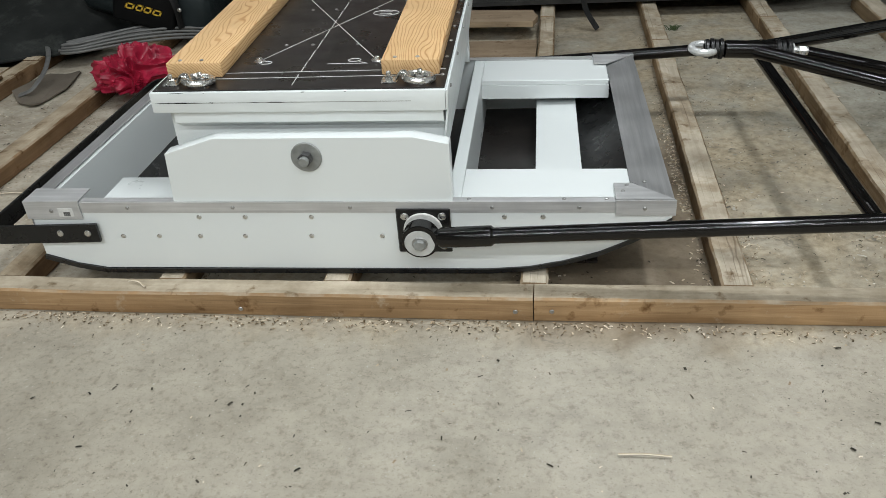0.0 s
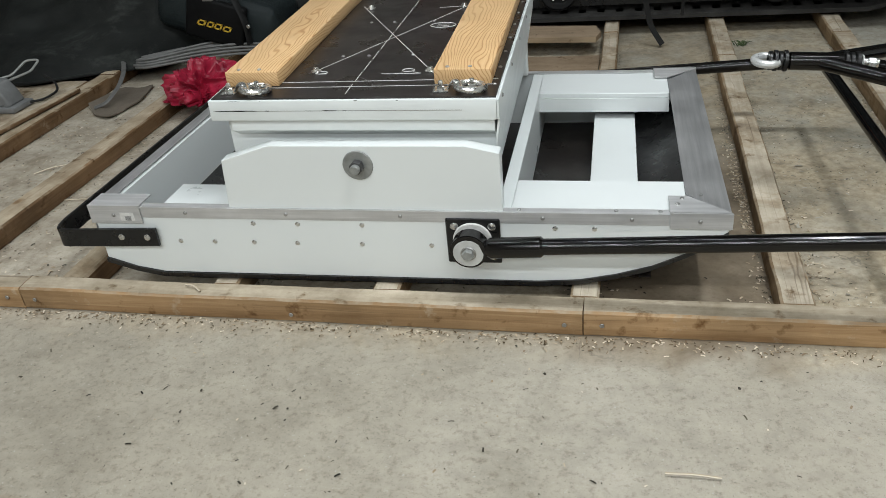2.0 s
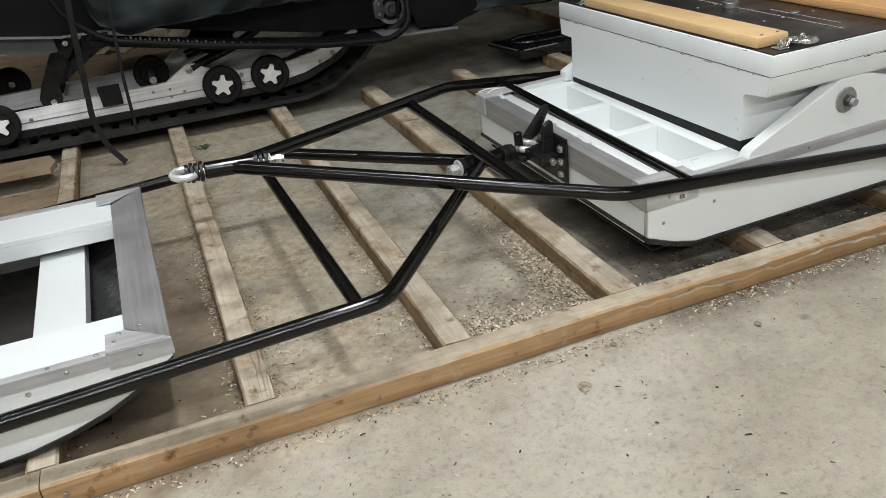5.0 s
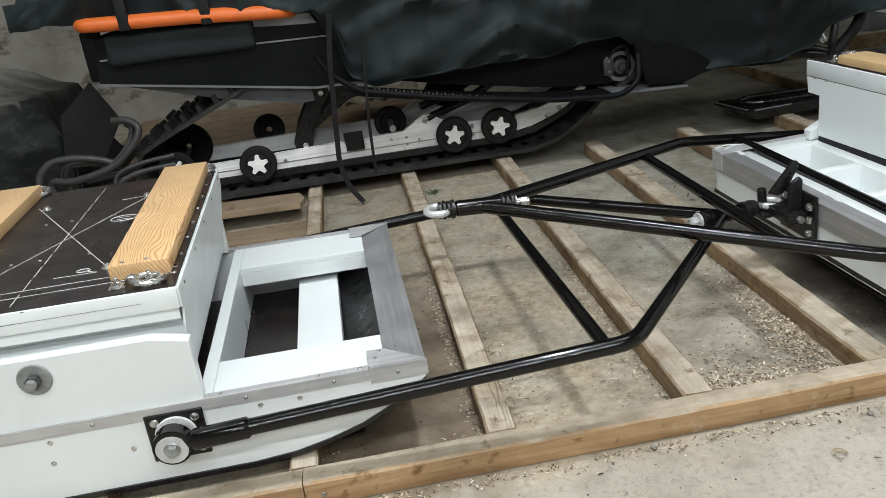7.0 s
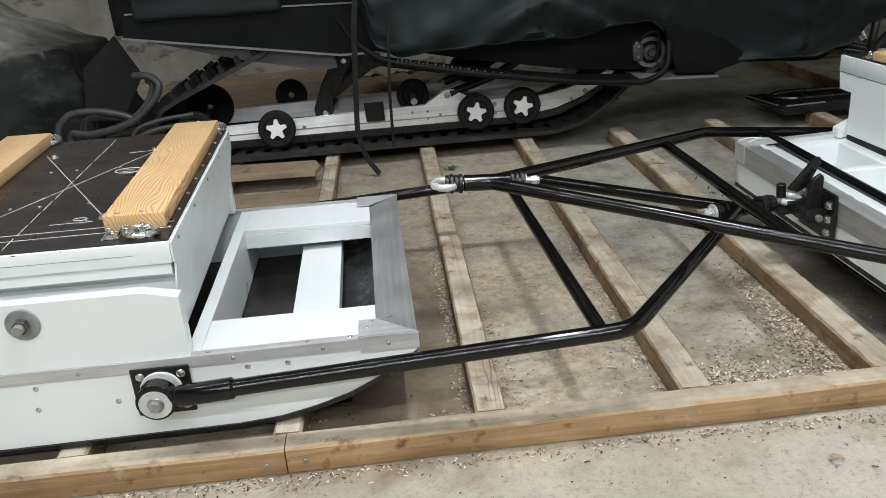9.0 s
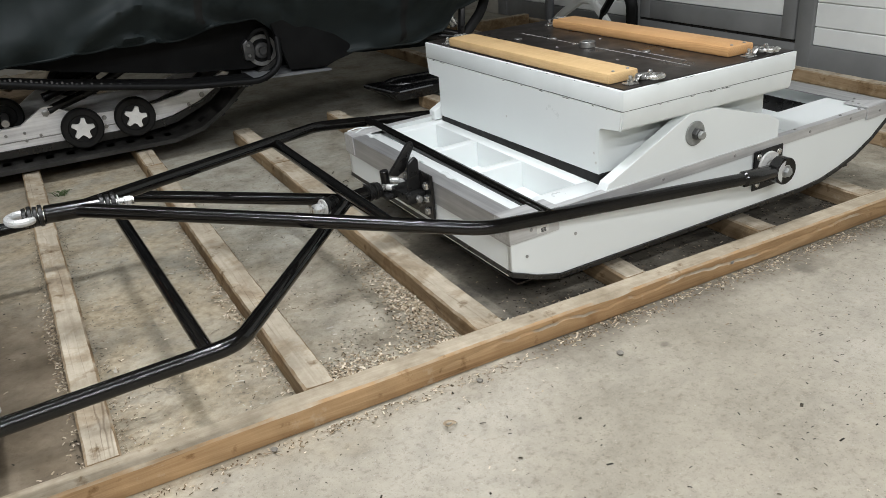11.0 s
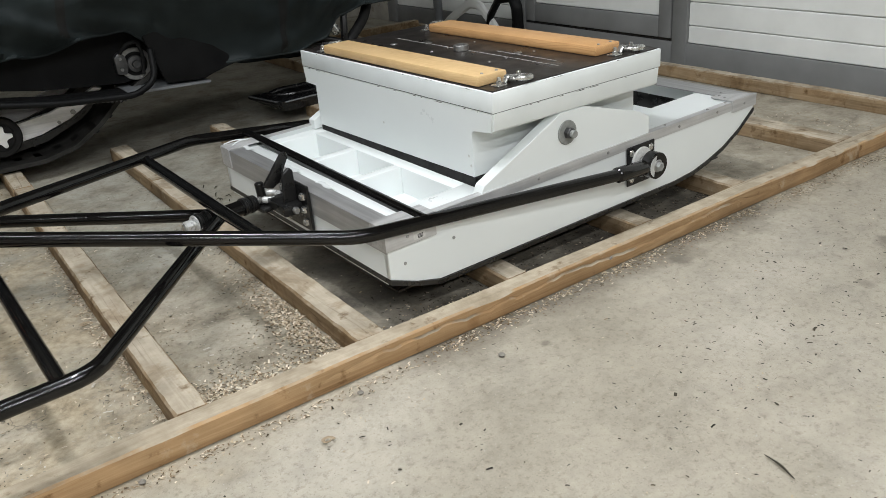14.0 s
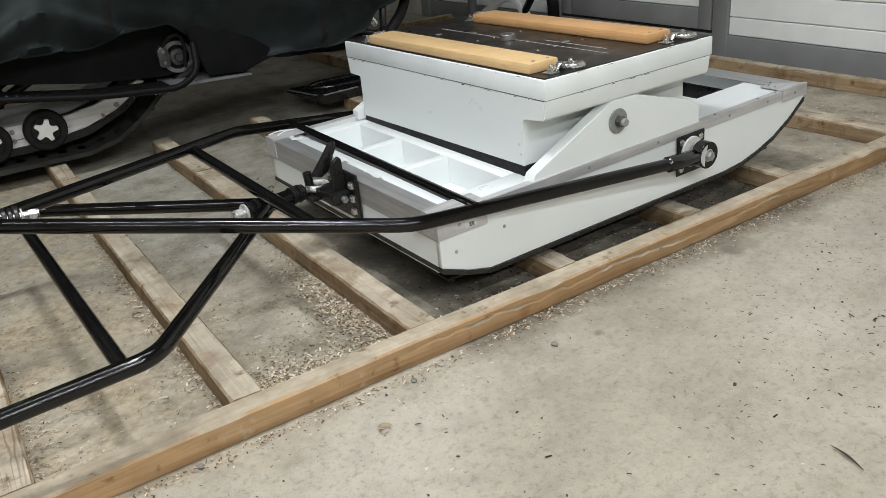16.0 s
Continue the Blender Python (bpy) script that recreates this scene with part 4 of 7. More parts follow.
def cradle(sled, poly, bolt, first=0.0):
    for y0, out in ((0.002, -1), (W - 0.03, 1)):
        cut = poly if out < 0 else [(max(first, min(x, 0.748)), z) for x, z in poly]
        cp = part("cradle_panel", prism(bmesh.new(), cut, y0, y0 + 0.028, "y", 0.0012, 1), WHITE, sled, "white side cheek with a through bolt", 8)
        pivot_bolt(cp, bolt[0], y0 if out < 0 else y0 + 0.028, bolt[1], out)


def lash_ring(box, x, y, z, flip):
    """Zinc eye plate with a ring lying on the lid."""
    s = -1 if flip else 1
    ep = part("eye_plate", cube(x - 0.028, x - 0.002, y - 0.012, y + 0.012, z, z + 0.003, r=0.001, seg=1), ZINC, box, "zinc eye plate with a lashing ring")
    part("strap", tube(bmesh.new(), rounded([(x - 0.004, y, z + 0.004), (x + 0.004, y, z + 0.016), (x + 0.014, y, z + 0.016), (x + 0.02, y, z + 0.004)], 0.006), 0.008, 8, flat=0.3), ZINC, ep)
    part("ring", ring(bmesh.new(), (x + 0.034, y - s * 0.004, z + 0.008), (0.08, s * 0.1, 1), 0.0235, 0.0055), ZINC, ep)
    part("bolt", hexa(bmesh.new(), (x - 0.016, y, z + 0.003), (0, 0, 1), 0.007, 0.006), ZINC, ep)
    bm = disc(bmesh.new(), (x - 0.016, y, z + 0.009), (0, 0, 1), 0.004, 0.008, 12)
    part("stud", bm, ZINC, ep)
    bm = hexa(bmesh.new(), (x + 0.036, y, z + 0.003), (0, 0, 1), 0.0075, 0.008)
    disc(bm, (x + 0.036, y, z + 0.011), (0, 0, 1), 0.0045, 0.009, 12)
    part("nut", bm, ZINC, ep)


def edge_wear(parent, a, b, out, n, seed, size=1.0):
    """Paint chipped off along an edge from a to b: thin dark flakes lying on the face that looks out."""
    rnd = random.Random(seed)
    a, b, out = Vector(a), Vector(b), Vector(out).normalized()
    d = (b - a).normalized()
    side = out.cross(d)
    bm = bmesh.new()
    for _ in range(n):
        c = a + (b - a) * rnd.random() + out * 0.0003
        l, w = size * rnd.choice((0.003, 0.005, 0.009, 0.02)) * rnd.uniform(0.6, 1.4), size * rnd.uniform(0.0005, 0.0014)
        top = [bm.verts.new(c + d * l * u + side * w * v * rnd.uniform(0.5, 1.3) + out * 0.0003) for u, v in ((-1, -0.2), (-0.5, 0.9), (0.4, 1.0), (1, 0.1), (0.5, -1.0), (-0.4, -0.8))]
        low = [bm.verts.new(p.co - out * 0.0006) for p in top]
        bm.faces.new(top)
        for k in range(6):
            bm.faces.new((low[k], low[(k + 1) % 6], top[(k + 1) % 6], top[k]))
    wear = part("edge_wear", bm, BLACK_PLATE, parent, "dark chips where the paint has come off")
    wear["kind"] = "stuff"
    return wear


def cargo_box(m, variant, label):
    """White box with a black lid, two pine planks and lashing rings; axes as the sled's."""
    b = thing("cargo_box", m, label, "cargo box", "cargo boxes on the sleds")
    x0, x1, y0, y1, zt = (0.269, 0.768, 0.024, 0.722, 0.337) if variant == "low" else (0.266, 0.757, -0.008, 0.784, 0.353)
    if variant == "low":
        body = cube(x0 + 0.012, x1 - 0.0045, 0.06, y1 - 0.035, 0.148, 0.30, r=0.002)
        for v in body.verts:
            if v.co.x > 0.5:
                v.co.x -= 0.15 * (0.30 - v.co.z)
        part("body", body, WHITE, b)
        part("lid", cube(x0, x1 - 0.004, y0, y1, 0.301, zt, r=0.0018), EDGE_WHITE, b, "white edged lid")
        part("front_lip", prism(bmesh.new(), [(0.035, 0.3005), (0.035, 0.279), (0.0595, 0.262), (0.0595, 0.3005)], x0 + 0.03, x1 - 0.0095, "x"), WHITE, b)
        # one flush sheet closes the bow end; it leans in towards its foot
        sheet = prism(bmesh.new(), [(y0 + 0.0005, zt - 0.0012), (y0 + 0.0005, 0.303), (0.036, 0.297), (0.041, 0.20), (0.07, 0.146), (y1 - 0.032, 0.146), (y1 - 0.0005, 0.2968), (y1 - 0.0005, zt - 0.0012)], x1 - 0.0005, x1 + 0.003, "x", 0.0006, 1)
        for v in sheet.verts:
            v.co.x -= 0.003 + 0.15 * max(0.0, 0.30 - v.co.z)
        sh = part("side_sheet", sheet, EDGE_WHITE, b, "smooth white end sheet with small screws")
        studs(SCREW, "screw", [(x1 + 0.0002, y0 + 0.05 + 0.152 * k, zt - 0.012) for k in range(5)], sh, (0, 0, 90))
        part("seam", cube(x0 + 0.02, x1 - 0.06, y0 - 0.0004, y0 + 0.001, 0.3182, 0.3190), STEEL, b, "dark seam in the lid's edge")
    else:
        part("body", prism(bmesh.new(), [(0.064, 0.1665), (0.066, 0.2695), (0.722, 0.2695), (0.722, 0.1635)], x0 + 0.0035, x1 - 0.004, "x", 0.001, 1), WHITE, b, "flat white box body")
        # one flush sheet closes the stern end from the seam down
        part("end_sheet", prism(bmesh.new(), [(y0 + 0.004, 0.3110), (y0 + 0.010, 0.273), (0.058, 0.2665), (0.0635, 0.262), (0.0635, 0.1668), (0.7225, 0.1638), (0.7225, 0.2685), (y1 - 0.010, 0.2700), (y1 - 0.003, 0.3110)], x0 - 0.0005, x0 + 0.003, "x"), WHITE, b, "smooth white end sheet", 8)
        for k, yy in enumerate((0.072, 0.078, 0.40)):
            part("plug", disc(bmesh.new(), (x0 - 0.0006, yy, (0.19, 0.21, 0.225)[k]), (-1, 0, 0), 0.003, 0.0006, 12), MARK, b)
        part("lid", cube(x0 - 0.001, x1, y0, y1, 0.3128, zt, r=0.0018), EDGE_WHITE, b, "white edged lid")
        part("seam", cube(x0 + 0.002, x1 - 0.005, y0 + 0.0035, y1 - 0.004, 0.3112, 0.3128), SLIDE, b, "dark gap under the lid")
        part("lower_band", prism(bmesh.new(), [(y0 + 0.002, 0.3112), (y0 + 0.006, 0.276), (y0 + 0.013, 0.270), (y1 - 0.004, 0.270), (y1 - 0.002, 0.3112)], x0 + 0.0035, x1 - 0.003, "x", 0.0012, 1), EDGE_WHITE, b)
        part("rubber_strip", prism(bmesh.new(), [(0.062, 0.142), (0.062, 0.1662), (0.7205, 0.1632), (0.7205, 0.142)], x0 - 0.001, x1 - 0.02, "x", 0.002, 1), RUBBER, b, "black rubber strip under the box")
    if variant != "low":
        edge_wear(b, (x0 - 0.001, y0 + 0.02, zt - 0.0008), (x0 - 0.001, y1 - 0.01, zt - 0.0008), (-1, 0, 0), 9, 61, 0.55)
        edge_wear(b, (x0 + 0.02, y0, zt - 0.0008), (x1 - 0.01, y0, zt - 0.0008), (0, -1, 0), 6, 62, 0.5)
        edge_wear(b, (x0 - 0.0005, y0 + 0.01, 0.3096), (x0 - 0.0005, y1 - 0.03, 0.3096), (-1, 0, 0), 12, 63, 0.6)
        edge_wear(b, (x0 + 0.02, y0 + 0.002, 0.3100), (x1 - 0.01, y0 + 0.002, 0.3100), (0, -1, 0), 8, 64, 0.6)
    else:
        edge_wear(b, (x0 + 0.02, y0, 0.3188), (x1 - 0.02, y0, 0.3188), (0, -1, 0), 8, 66, 0.7)
        edge_wear(b, (x0 + 0.01, y0, zt - 0.001), (x1 - 0.01, y0, zt - 0.001), (0, -1, 0), 4, 67, 0.5)
    lid = part("lid_board", cube(x0 + 0.005, x1 - 0.005, y0 + 0.005, y1 - 0.005, zt - 0.0005, zt + 0.0025, r=0.0008, seg=1), FILM, b, "black film-faced lid board with pencil marks")
    z = zt + 0.0025
    # marks
    cx, cy = (x0 + x1) / 2, (y0 + y1) / 2 - (0.02 if variant == "low" else 0.06)

    def line(xa, ya, xb, yb, w=0.0013):
        d = Vector((xb - xa, yb - ya, 0)).normalized()
        n = Vector((-d.y, d.x, 0)) * w / 2
        bm = bmesh.new()
        A, B = Vector((xa, ya, z + 0.0002)), Vector((xb, yb, z + 0.0002))
        lo = [bm.verts.new(p) for p in (A - n, B - n, B + n, A + n)]
        hi = [bm.verts.new(p + Vector((0, 0, 0.0005))) for p in (A - n, B - n, B + n, A + n)]
        bm.faces.new(hi)
        for i in range(4):
            bm.faces.new((lo[i], lo[(i + 1) % 4], hi[(i + 1) % 4], hi[i]))
        part("mark_line", bm, MARK, lid)

    if variant == "low":
        line(x0 + 0.148, y0 + 0.13, cx + 0.115, cy + 0.215)
        line(x1 - 0.125, y0 + 0.115, cx - 0.12, cy + 0.24)
        for k in range(11):
            line(cx - 0.01 + 0.001 * k, y0 + 0.02 + 0.06 * k, cx - 0.01 + 0.001 * k, y0 + 0.068 + 0.06 * k, 0.0013)
        line(x0 + 0.03, y0 + 0.052, x1 - 0.01, y0 + 0.06, 0.0016)
        line(x0 + 0.03, y0 + 0.078, x1 - 0.01, y0 + 0.086, 0.0016)
        for px, py in ((x0 + 0.153, y0 + 0.135), (x1 - 0.135, y0 + 0.132), (cx - 0.098, cy + 0.222), (cx + 0.112, cy + 0.22)):
            bt = part("bolt", disc(bmesh.new(), (px, py, z), (0, 0, 1), 0.010, 0.002, 18), ZINC, lid)
            part("bolt_head", turned(bmesh.new(), (px, py, z + 0.002), (0, 0, 1), [(0, 0), (0.0065, 0), (0.005, 0.005), (0, 0.006)], 12), ZINC, bt)
        for px, py, rx, ry in ((x0 + 0.165, y0 + 0.128, 0.011, 0.007), (x1 - 0.175, y0 + 0.135, 0.011, 0.007), (x1 - 0.16, cy + 0.08, 0.026, 0.017)):
            bm = tube(bmesh.new(), [(px + rx * math.cos(t), py + ry * math.sin(t), z + 0.0004) for t in (2 * math.pi * j / 28 for j in range(28))], 0.0009, 4, closed=True)
            part("mark_ring", bm, MARK, lid)
        for k, (ax, ay, bx, by) in enumerate(((x1 - 0.22, y0 + 0.118, x1 - 0.15, y0 + 0.118), (x1 - 0.15, y0 + 0.118, x1 - 0.165, y0 + 0.126), (x1 - 0.172, cy + 0.086, x1 - 0.148, cy + 0.086), (x1 - 0.172, cy + 0.074, x1 - 0.148, cy + 0.074), (x1 - 0.19, cy + 0.215, x1 - 0.14, cy + 0.222))):
            line(ax, ay, bx, by, 0.0018)
    else:
        line(cx - 0.012, y0 + 0.06, cx - 0.012, y1 - 0.12, 0.0012)
        line(cx + 0.02, y0 + 0.1, cx + 0.02, y0 + 0.30, 0.0012)
        kb = part("socket", disc(bmesh.new(), (cx - 0.02, cy + 0.05, z), (0, 0, 1), 0.019, 0.014, 26, 0.011), STEEL, lid, "steel socket ring on the lid")
        for px, py in ((cx - 0.01, cy + 0.20), (cx + 0.03, cy - 0.10), (cx - 0.07, cy + 0.27)):
            part("bolt_head", disc(bmesh.new(), (px, py, z), (0, 0, 1), 0.0095, 0.0025, 18), STEEL, lid)
    studs(SCREW, "screw", [(x1 - 0.013, y0 + 0.06 + 0.085 * k, z) for k in range(8)], lid, (-90, 0, 0))
    for px in (cx - 0.07, cx + 0.065, cx - 0.02):
        studs(SCREW, "screw", [(px, y0 + 0.22 + 0.22 * k, z) for k in range(2)], lid, (-90, 0, 0))
    pw_, ya, yb, th = (0.097, y0 + 0.062, y1 - 0.018, 0.026) if variant == "low" else (0.078, 0.045, 0.668, 0.022)
    for k, px in enumerate((x0 + 0.012, x1 - 0.115) if variant == "low" else (0.273, 0.604)):
        pl = part("plank", cube(px, px + pw_, ya, yb, z, z + th, r=0.002 if variant == "low" else 0.0045), PINE if variant == "low" else (PALE_PINE, AMBER_PINE)[k], b, "oiled pine plank with flame grain" if variant == "low" else "pale smooth oiled pine plank")
        studs(SCREW, "screw", [(px + 0.022, ya + 0.012, z + th), (px + 0.060, ya + 0.012, z + th)], pl, (-90, 0, 0))
        lash_ring(b, px + (0.032 if variant == "low" else 0.052), ya - 0.028 if variant == "low" else 0.022, z, False)
        lash_ring(b, px + 0.05 if variant == "low" else px + 0.03, yb + (0.004 if variant == "low" else 0.03), z, True)
    return b


SLED_A = pose(-0.910, 0.061, 0.0475, -0.5, 0, 1.2)
SLED_B = pose(1.121, 0.103, 0.062, 0.2, -1.25, 1.3)


def sheer(sled, rise, toe):
    """The tub is not quite square: its top edge rises or falls towards the bow, and the far side toes in."""
    def moved(p):
        k = min(1.0, max(0.0, p[2] / H))
        u = min(1.0, max(0.0, p[0] / L))
        return Vector((p[0], p[1] - toe * u * p[1] / W, p[2] + k * (rise[0] + (rise[1] - rise[0]) * u)))
    done = set()
    for ob in sled.children_recursive:
        if ob.location.length > 0 or ob.data in STUD_MESHES:
            ob.location = moved(ob.location)
        elif ob.data not in done:
            done.add(ob.data)
            for v in ob.data.vertices:
                v.co = moved(v.co)


def build_sleds():
    a = thing("cargo_sled", SLED_A, "white painted cargo sled with aluminium rails and black slide sheet", "sled", "cargo sleds")
    hull(a, "tray")
    mount(a, -1, 0.006, 0.010)
    mount(a, 1, 0.006, 0.010)
    cradle(a, [(0.277, H + 0.001), (0.283, 0.241), (0.375, 0.269), (0.715, 0.268), (0.773, 0.255), (0.773, H + 0.001)], (0.532, 0.234))
    bow = bmesh.new()
    pts = rounded([(0.125, -0.009, 0.091), (-0.085, -0.009, 0.086), (-0.094, 0.03, 0.086), (-0.094, W - 0.03, 0.086), (-0.085, W + 0.009, 0.086), (0.125, W + 0.009, 0.091)], 0.018)
    up = Vector((0, 0, 1))
    rings = []
    for i, p in enumerate(pts):
        d = (pts[min(i + 1, len(pts) - 1)] - pts[max(i - 1, 0)]).normalized()
        s = d.cross(up).normalized()
        rings.append([bow.verts.new(p + s * u + up * v) for u, v in ((-0.003, -0.018), (0.003, -0.018), (0.003, 0.018), (-0.003, 0.018))])
    for A, B in zip(rings, rings[1:]):
        for k in range(4):
            bow.faces.new((A[k], A[(k + 1) % 4], B[(k + 1) % 4], B[k]))
    bow.faces.new(rings[0])
    bow.faces.new(rings[-1][::-1])
    bp = part("bumper", bow, BLACK_PLATE, a, "black flat steel bumper bar")
    studs(TEX, "screw", [(0.052, -0.0121, 0.091), (0.105, -0.0121, 0.091)], bp)
    sheer(a, (0.001, -0.009), 0.028)
    cargo_box(SLED_A @ pose(0, 0, 0.009, 1.2, 1.0, 0.6), "low", "white cargo box with black lid and two pine planks")

    b = thing("cargo_sled", SLED_B, "white painted cargo sled with divided stern trays and hitch plate", "sled", "cargo sleds")
    hull(b, "dividers")
    mount(b, -1, -0.014, 0.006)
    mount(b, 1, -0.014, 0.006)
    cradle(b, [(0.228, H - 0.008), (0.243, 0.163), (0.458, 0.262), (0.53, 0.260), (0.702, 0.208), (0.736, 0.188), (0.736, H + 0.001)], (0.473, 0.217), 0.250)
    # hitch on the stern
    hp = part("hitch_plate", cube(-0.010, -0.0035, 0.287, 0.425, 0.064, 0.164, r=0.002, seg=1), BLACK_PLATE, b, "black steel hitch plate with slotted holes")
    for z in (0.083, 0.110, 0.138):
        for y in (0.307, 0.402):
            slot = part("slot", tube(bmesh.new(), [(-0.0105, y, z - 0.006), (-0.0105, y, z + 0.006)], 0.0075, 14), ZINC, hp)
            part("bolt", hexa(bmesh.new(), (-0.015, y, z), (-1, 0, 0), 0.006, 0.004), STEEL, slot)
    part("ledge", cube(-0.055, -0.0102, 0.315, 0.405, 0.102, 0.124, r=0.003), BLACK_PLATE, hp)
    part("fin", prism(bmesh.new(), [(-0.042, 0.123), (-0.0102, 0.123), (-0.0102, 0.190), (-0.018, 0.198), (-0.036, 0.186)], 0.336, 0.345, "y", 0.002, 1), BLACK_PLATE, hp)
    part("latch", prism(bmesh.new(), [(-0.074, 0.162), (-0.052, 0.154), (-0.034, 0.164), (-0.006, 0.214), (-0.008, 0.226), (-0.020, 0.224)], 0.358, 0.370, "y", 0.003, 2), BLACK_PLATE, hp, "slanted black latch handle")
    part("tongue", cube(-0.075, -0.045, 0.385, 0.435, 0.098, 0.108, r=0.003), BLACK_PLATE, hp)
    part("pin", disc(bmesh.new(), (-0.056, 0.418, 0.104), (-0.06, 0, 1), 0.0100, 0.051, 18), BLACK_PLATE, hp, "upright black hitch pin")
    part("bolt", hexa(bmesh.new(), (-0.030, 0.314, 0.113), (0, -1, 0), 0.0075, 0.010), STEEL, hp)
    # scraps of protective film left along the inner edge of the stern plate
    rnd = random.Random(7)
    for yc, xl, wd in ((0.70, 0.037, 0.05), (0.465, 0.039, 0.075), (0.30, 0.038, 0.06)):
        bm = bmesh.new()
        n = 9
        rows = []
        for k in range(n):
            y = yc - wd / 2 + wd * k / (n - 1)
            e0, e1 = xl - 0.003 - 0.005 * math.sin(k * 0.9) * rnd.random(), xl + 0.010 + 0.002 * math.sin(k * 1.3)
            rows.append([bm.verts.new((e0, y, H + 0.0034)), bm.verts.new(((e0 + e1) / 2, y, H + 0.0036 + 0.0004 * rnd.random())), bm.verts.new((e1, y, H + 0.0034))])
        for A, B in zip(rows, rows[1:]):
            for q in (0, 1):
                bm.faces.new((A[q], A[q + 1], B[q + 1], B[q]))
        part("film_scrap", bm, FILM_SCRAP, b, "torn scrap of white protective film", 60)
    sheer(b, (0.010, 0.007), 0.0)
    cargo_box(SLED_B @ pose(0, 0, 0.007, -0.5, 1.0, 0), "banded", "white cargo box with banded lid and two pale pine planks")


build_sleds()


# ---------- drawbars ----------
def drawbar(label, near, far, apex, eye, nut, cross, centre, nut_r):
    """Two bent tubes that meet at a swivel eye bolt, with cross tubes."""
    d = world_thing("drawbar", *centre, label, "drawbar", "sled drawbars")
    for path, out in ((near, -1), (far, 1)):
        piv = Vector(path[0])
        nxt = Vector(path[1])
        go = (nxt - piv).normalized()
        start = piv + go * 0.085
        t = wpart("tube", tube(bmesh.new(), rounded([start, *path[1:], apex], 0.035, 6), 0.0138, 18), TUBE_BLACK, d)
        part("lug", disc(bmesh.new(), piv - Vector((0, 0.013, 0)), (0, 1, 0), 0.031, 0.026, 26, 0.0145), TUBE_BLACK, t, "black eye lug")
        part("socket", tube(bmesh.new(), [piv + go * 0.026, piv + go * 0.036, piv + go * 0.12, piv + go * 0.125], [0.012, 0.0178, 0.0178, 0.0135], 14), TUBE_BLACK, t)
    for a, b in cross:
        wpart("cross_tube", tube(bmesh.new(), [a, b], 0.0125, 16), TUBE_BLACK, d)
    eye, nut, apex = Vector(eye), Vector(nut), Vector(apex)
    ax = (eye - nut).normalized()
    wpart("sleeve", tube(bmesh.new(), [apex - ax * 0.05, apex - ax * 0.048, apex + ax * 0.048, apex + ax * 0.05], [0.014, 0.017, 0.017, 0.014], 18), TUBE_BLACK, d)
    for k in range(4):
        wpart("washer", disc(bmesh.new(), apex + ax * (0.052 + 0.009 * k), ax, 0.0200 - 0.002 * (k % 2), 0.0075, 22, 0.009), BLACK_PLATE, d, "black spring washer")
    bolt = wpart("eye_bolt", tube(bmesh.new(), [nut - ax * 0.015, eye - ax * 0.024], 0.0085, 14), ZINC, d, "zinc eye bolt")
    part("eye", ring(bmesh.new(), eye, Vector((0.05, -0.05, 1)), 0.0225, 0.0075), BRIGHT_ZINC, bolt)
    part("nut", hexa(bmesh.new(), nut - ax * 0.010, ax, nut_r, nut_r * 1.3), BRIGHT_ZINC, bolt, "bright zinc hex nut")
    part("flange", disc(bmesh.new(), nut + ax * 0.011, ax, nut_r * 1.45, 0.003, 26), BRIGHT_ZINC, bolt)
    for k in range(3):
        part("washer", disc(bmesh.new(), nut + ax * (0.017 + 0.010 * k), ax, 0.0205 - 0.002 * (k % 2), 0.008, 20, 0.009), BLACK_PLATE, bolt)
    return d


drawbar("black enamelled tube drawbar hooked to the other sled",
        [(-0.189, 0.035, 0.144), (-0.05, 0.032, 0.153), (0.568, 0.012, 0.195)],
        [(-0.208, 0.862, 0.144), (-0.07, 0.860, 0.153), (0.532, 0.835, 0.195)],
        (0.945, 0.490, 0.19), (1.071, 0.520, 0.189), (0.869, 0.471, 0.193),
        [((0.522, 0.014, 0.190), (0.492, 0.835, 0.190))], (0.4, 0.48, 0.0475), 0.0132)
drawbar("black enamelled tube drawbar swung back with a free zinc eye",
        [(1.820, 0.0745, 0.176), (1.70, 0.073, 0.182), (1.061, 0.098, 0.225)],
        [(1.801, 0.918, 0.176), (1.68, 0.92, 0.182), (1.048, 0.945, 0.236)],
        (0.405, 0.473, 0.308), (0.317, 0.474, 0.312), (0.495, 0.472, 0.304),
        [((0.912, 0.184, 0.244), (0.897, 0.834, 0.247)), ((1.198, 0.090, 0.2205), (1.193, 0.941, 0.2255))], (1.1, 0.48, 0.0475), 0.0098)


# ---------- snowmobile under its cover ----------
def belt(bm, path, y0, y1, th):
    """A closed band round a path of (x, z), with thickness."""
    n = len(path)
    rings = []
    for i, (x, z) in enumerate(path):
        a, b = Vector(path[i - 1]), Vector(path[(i + 1) % n])
        d = (b - a).normalized()
        nx, nz = -d.y * th, d.x * th
        rings.append([bm.verts.new(p) for p in ((x, y0, z), (x, y1, z), (x + nx, y1, z + nz), (x + nx, y0, z + nz))])
    for i in range(n):
        A, B = rings[i], rings[(i + 1) % n]
        for k in range(4):
            bm.faces.new((A[k], A[(k + 1) % 4], B[(k + 1) % 4], B[k]))
    return bm


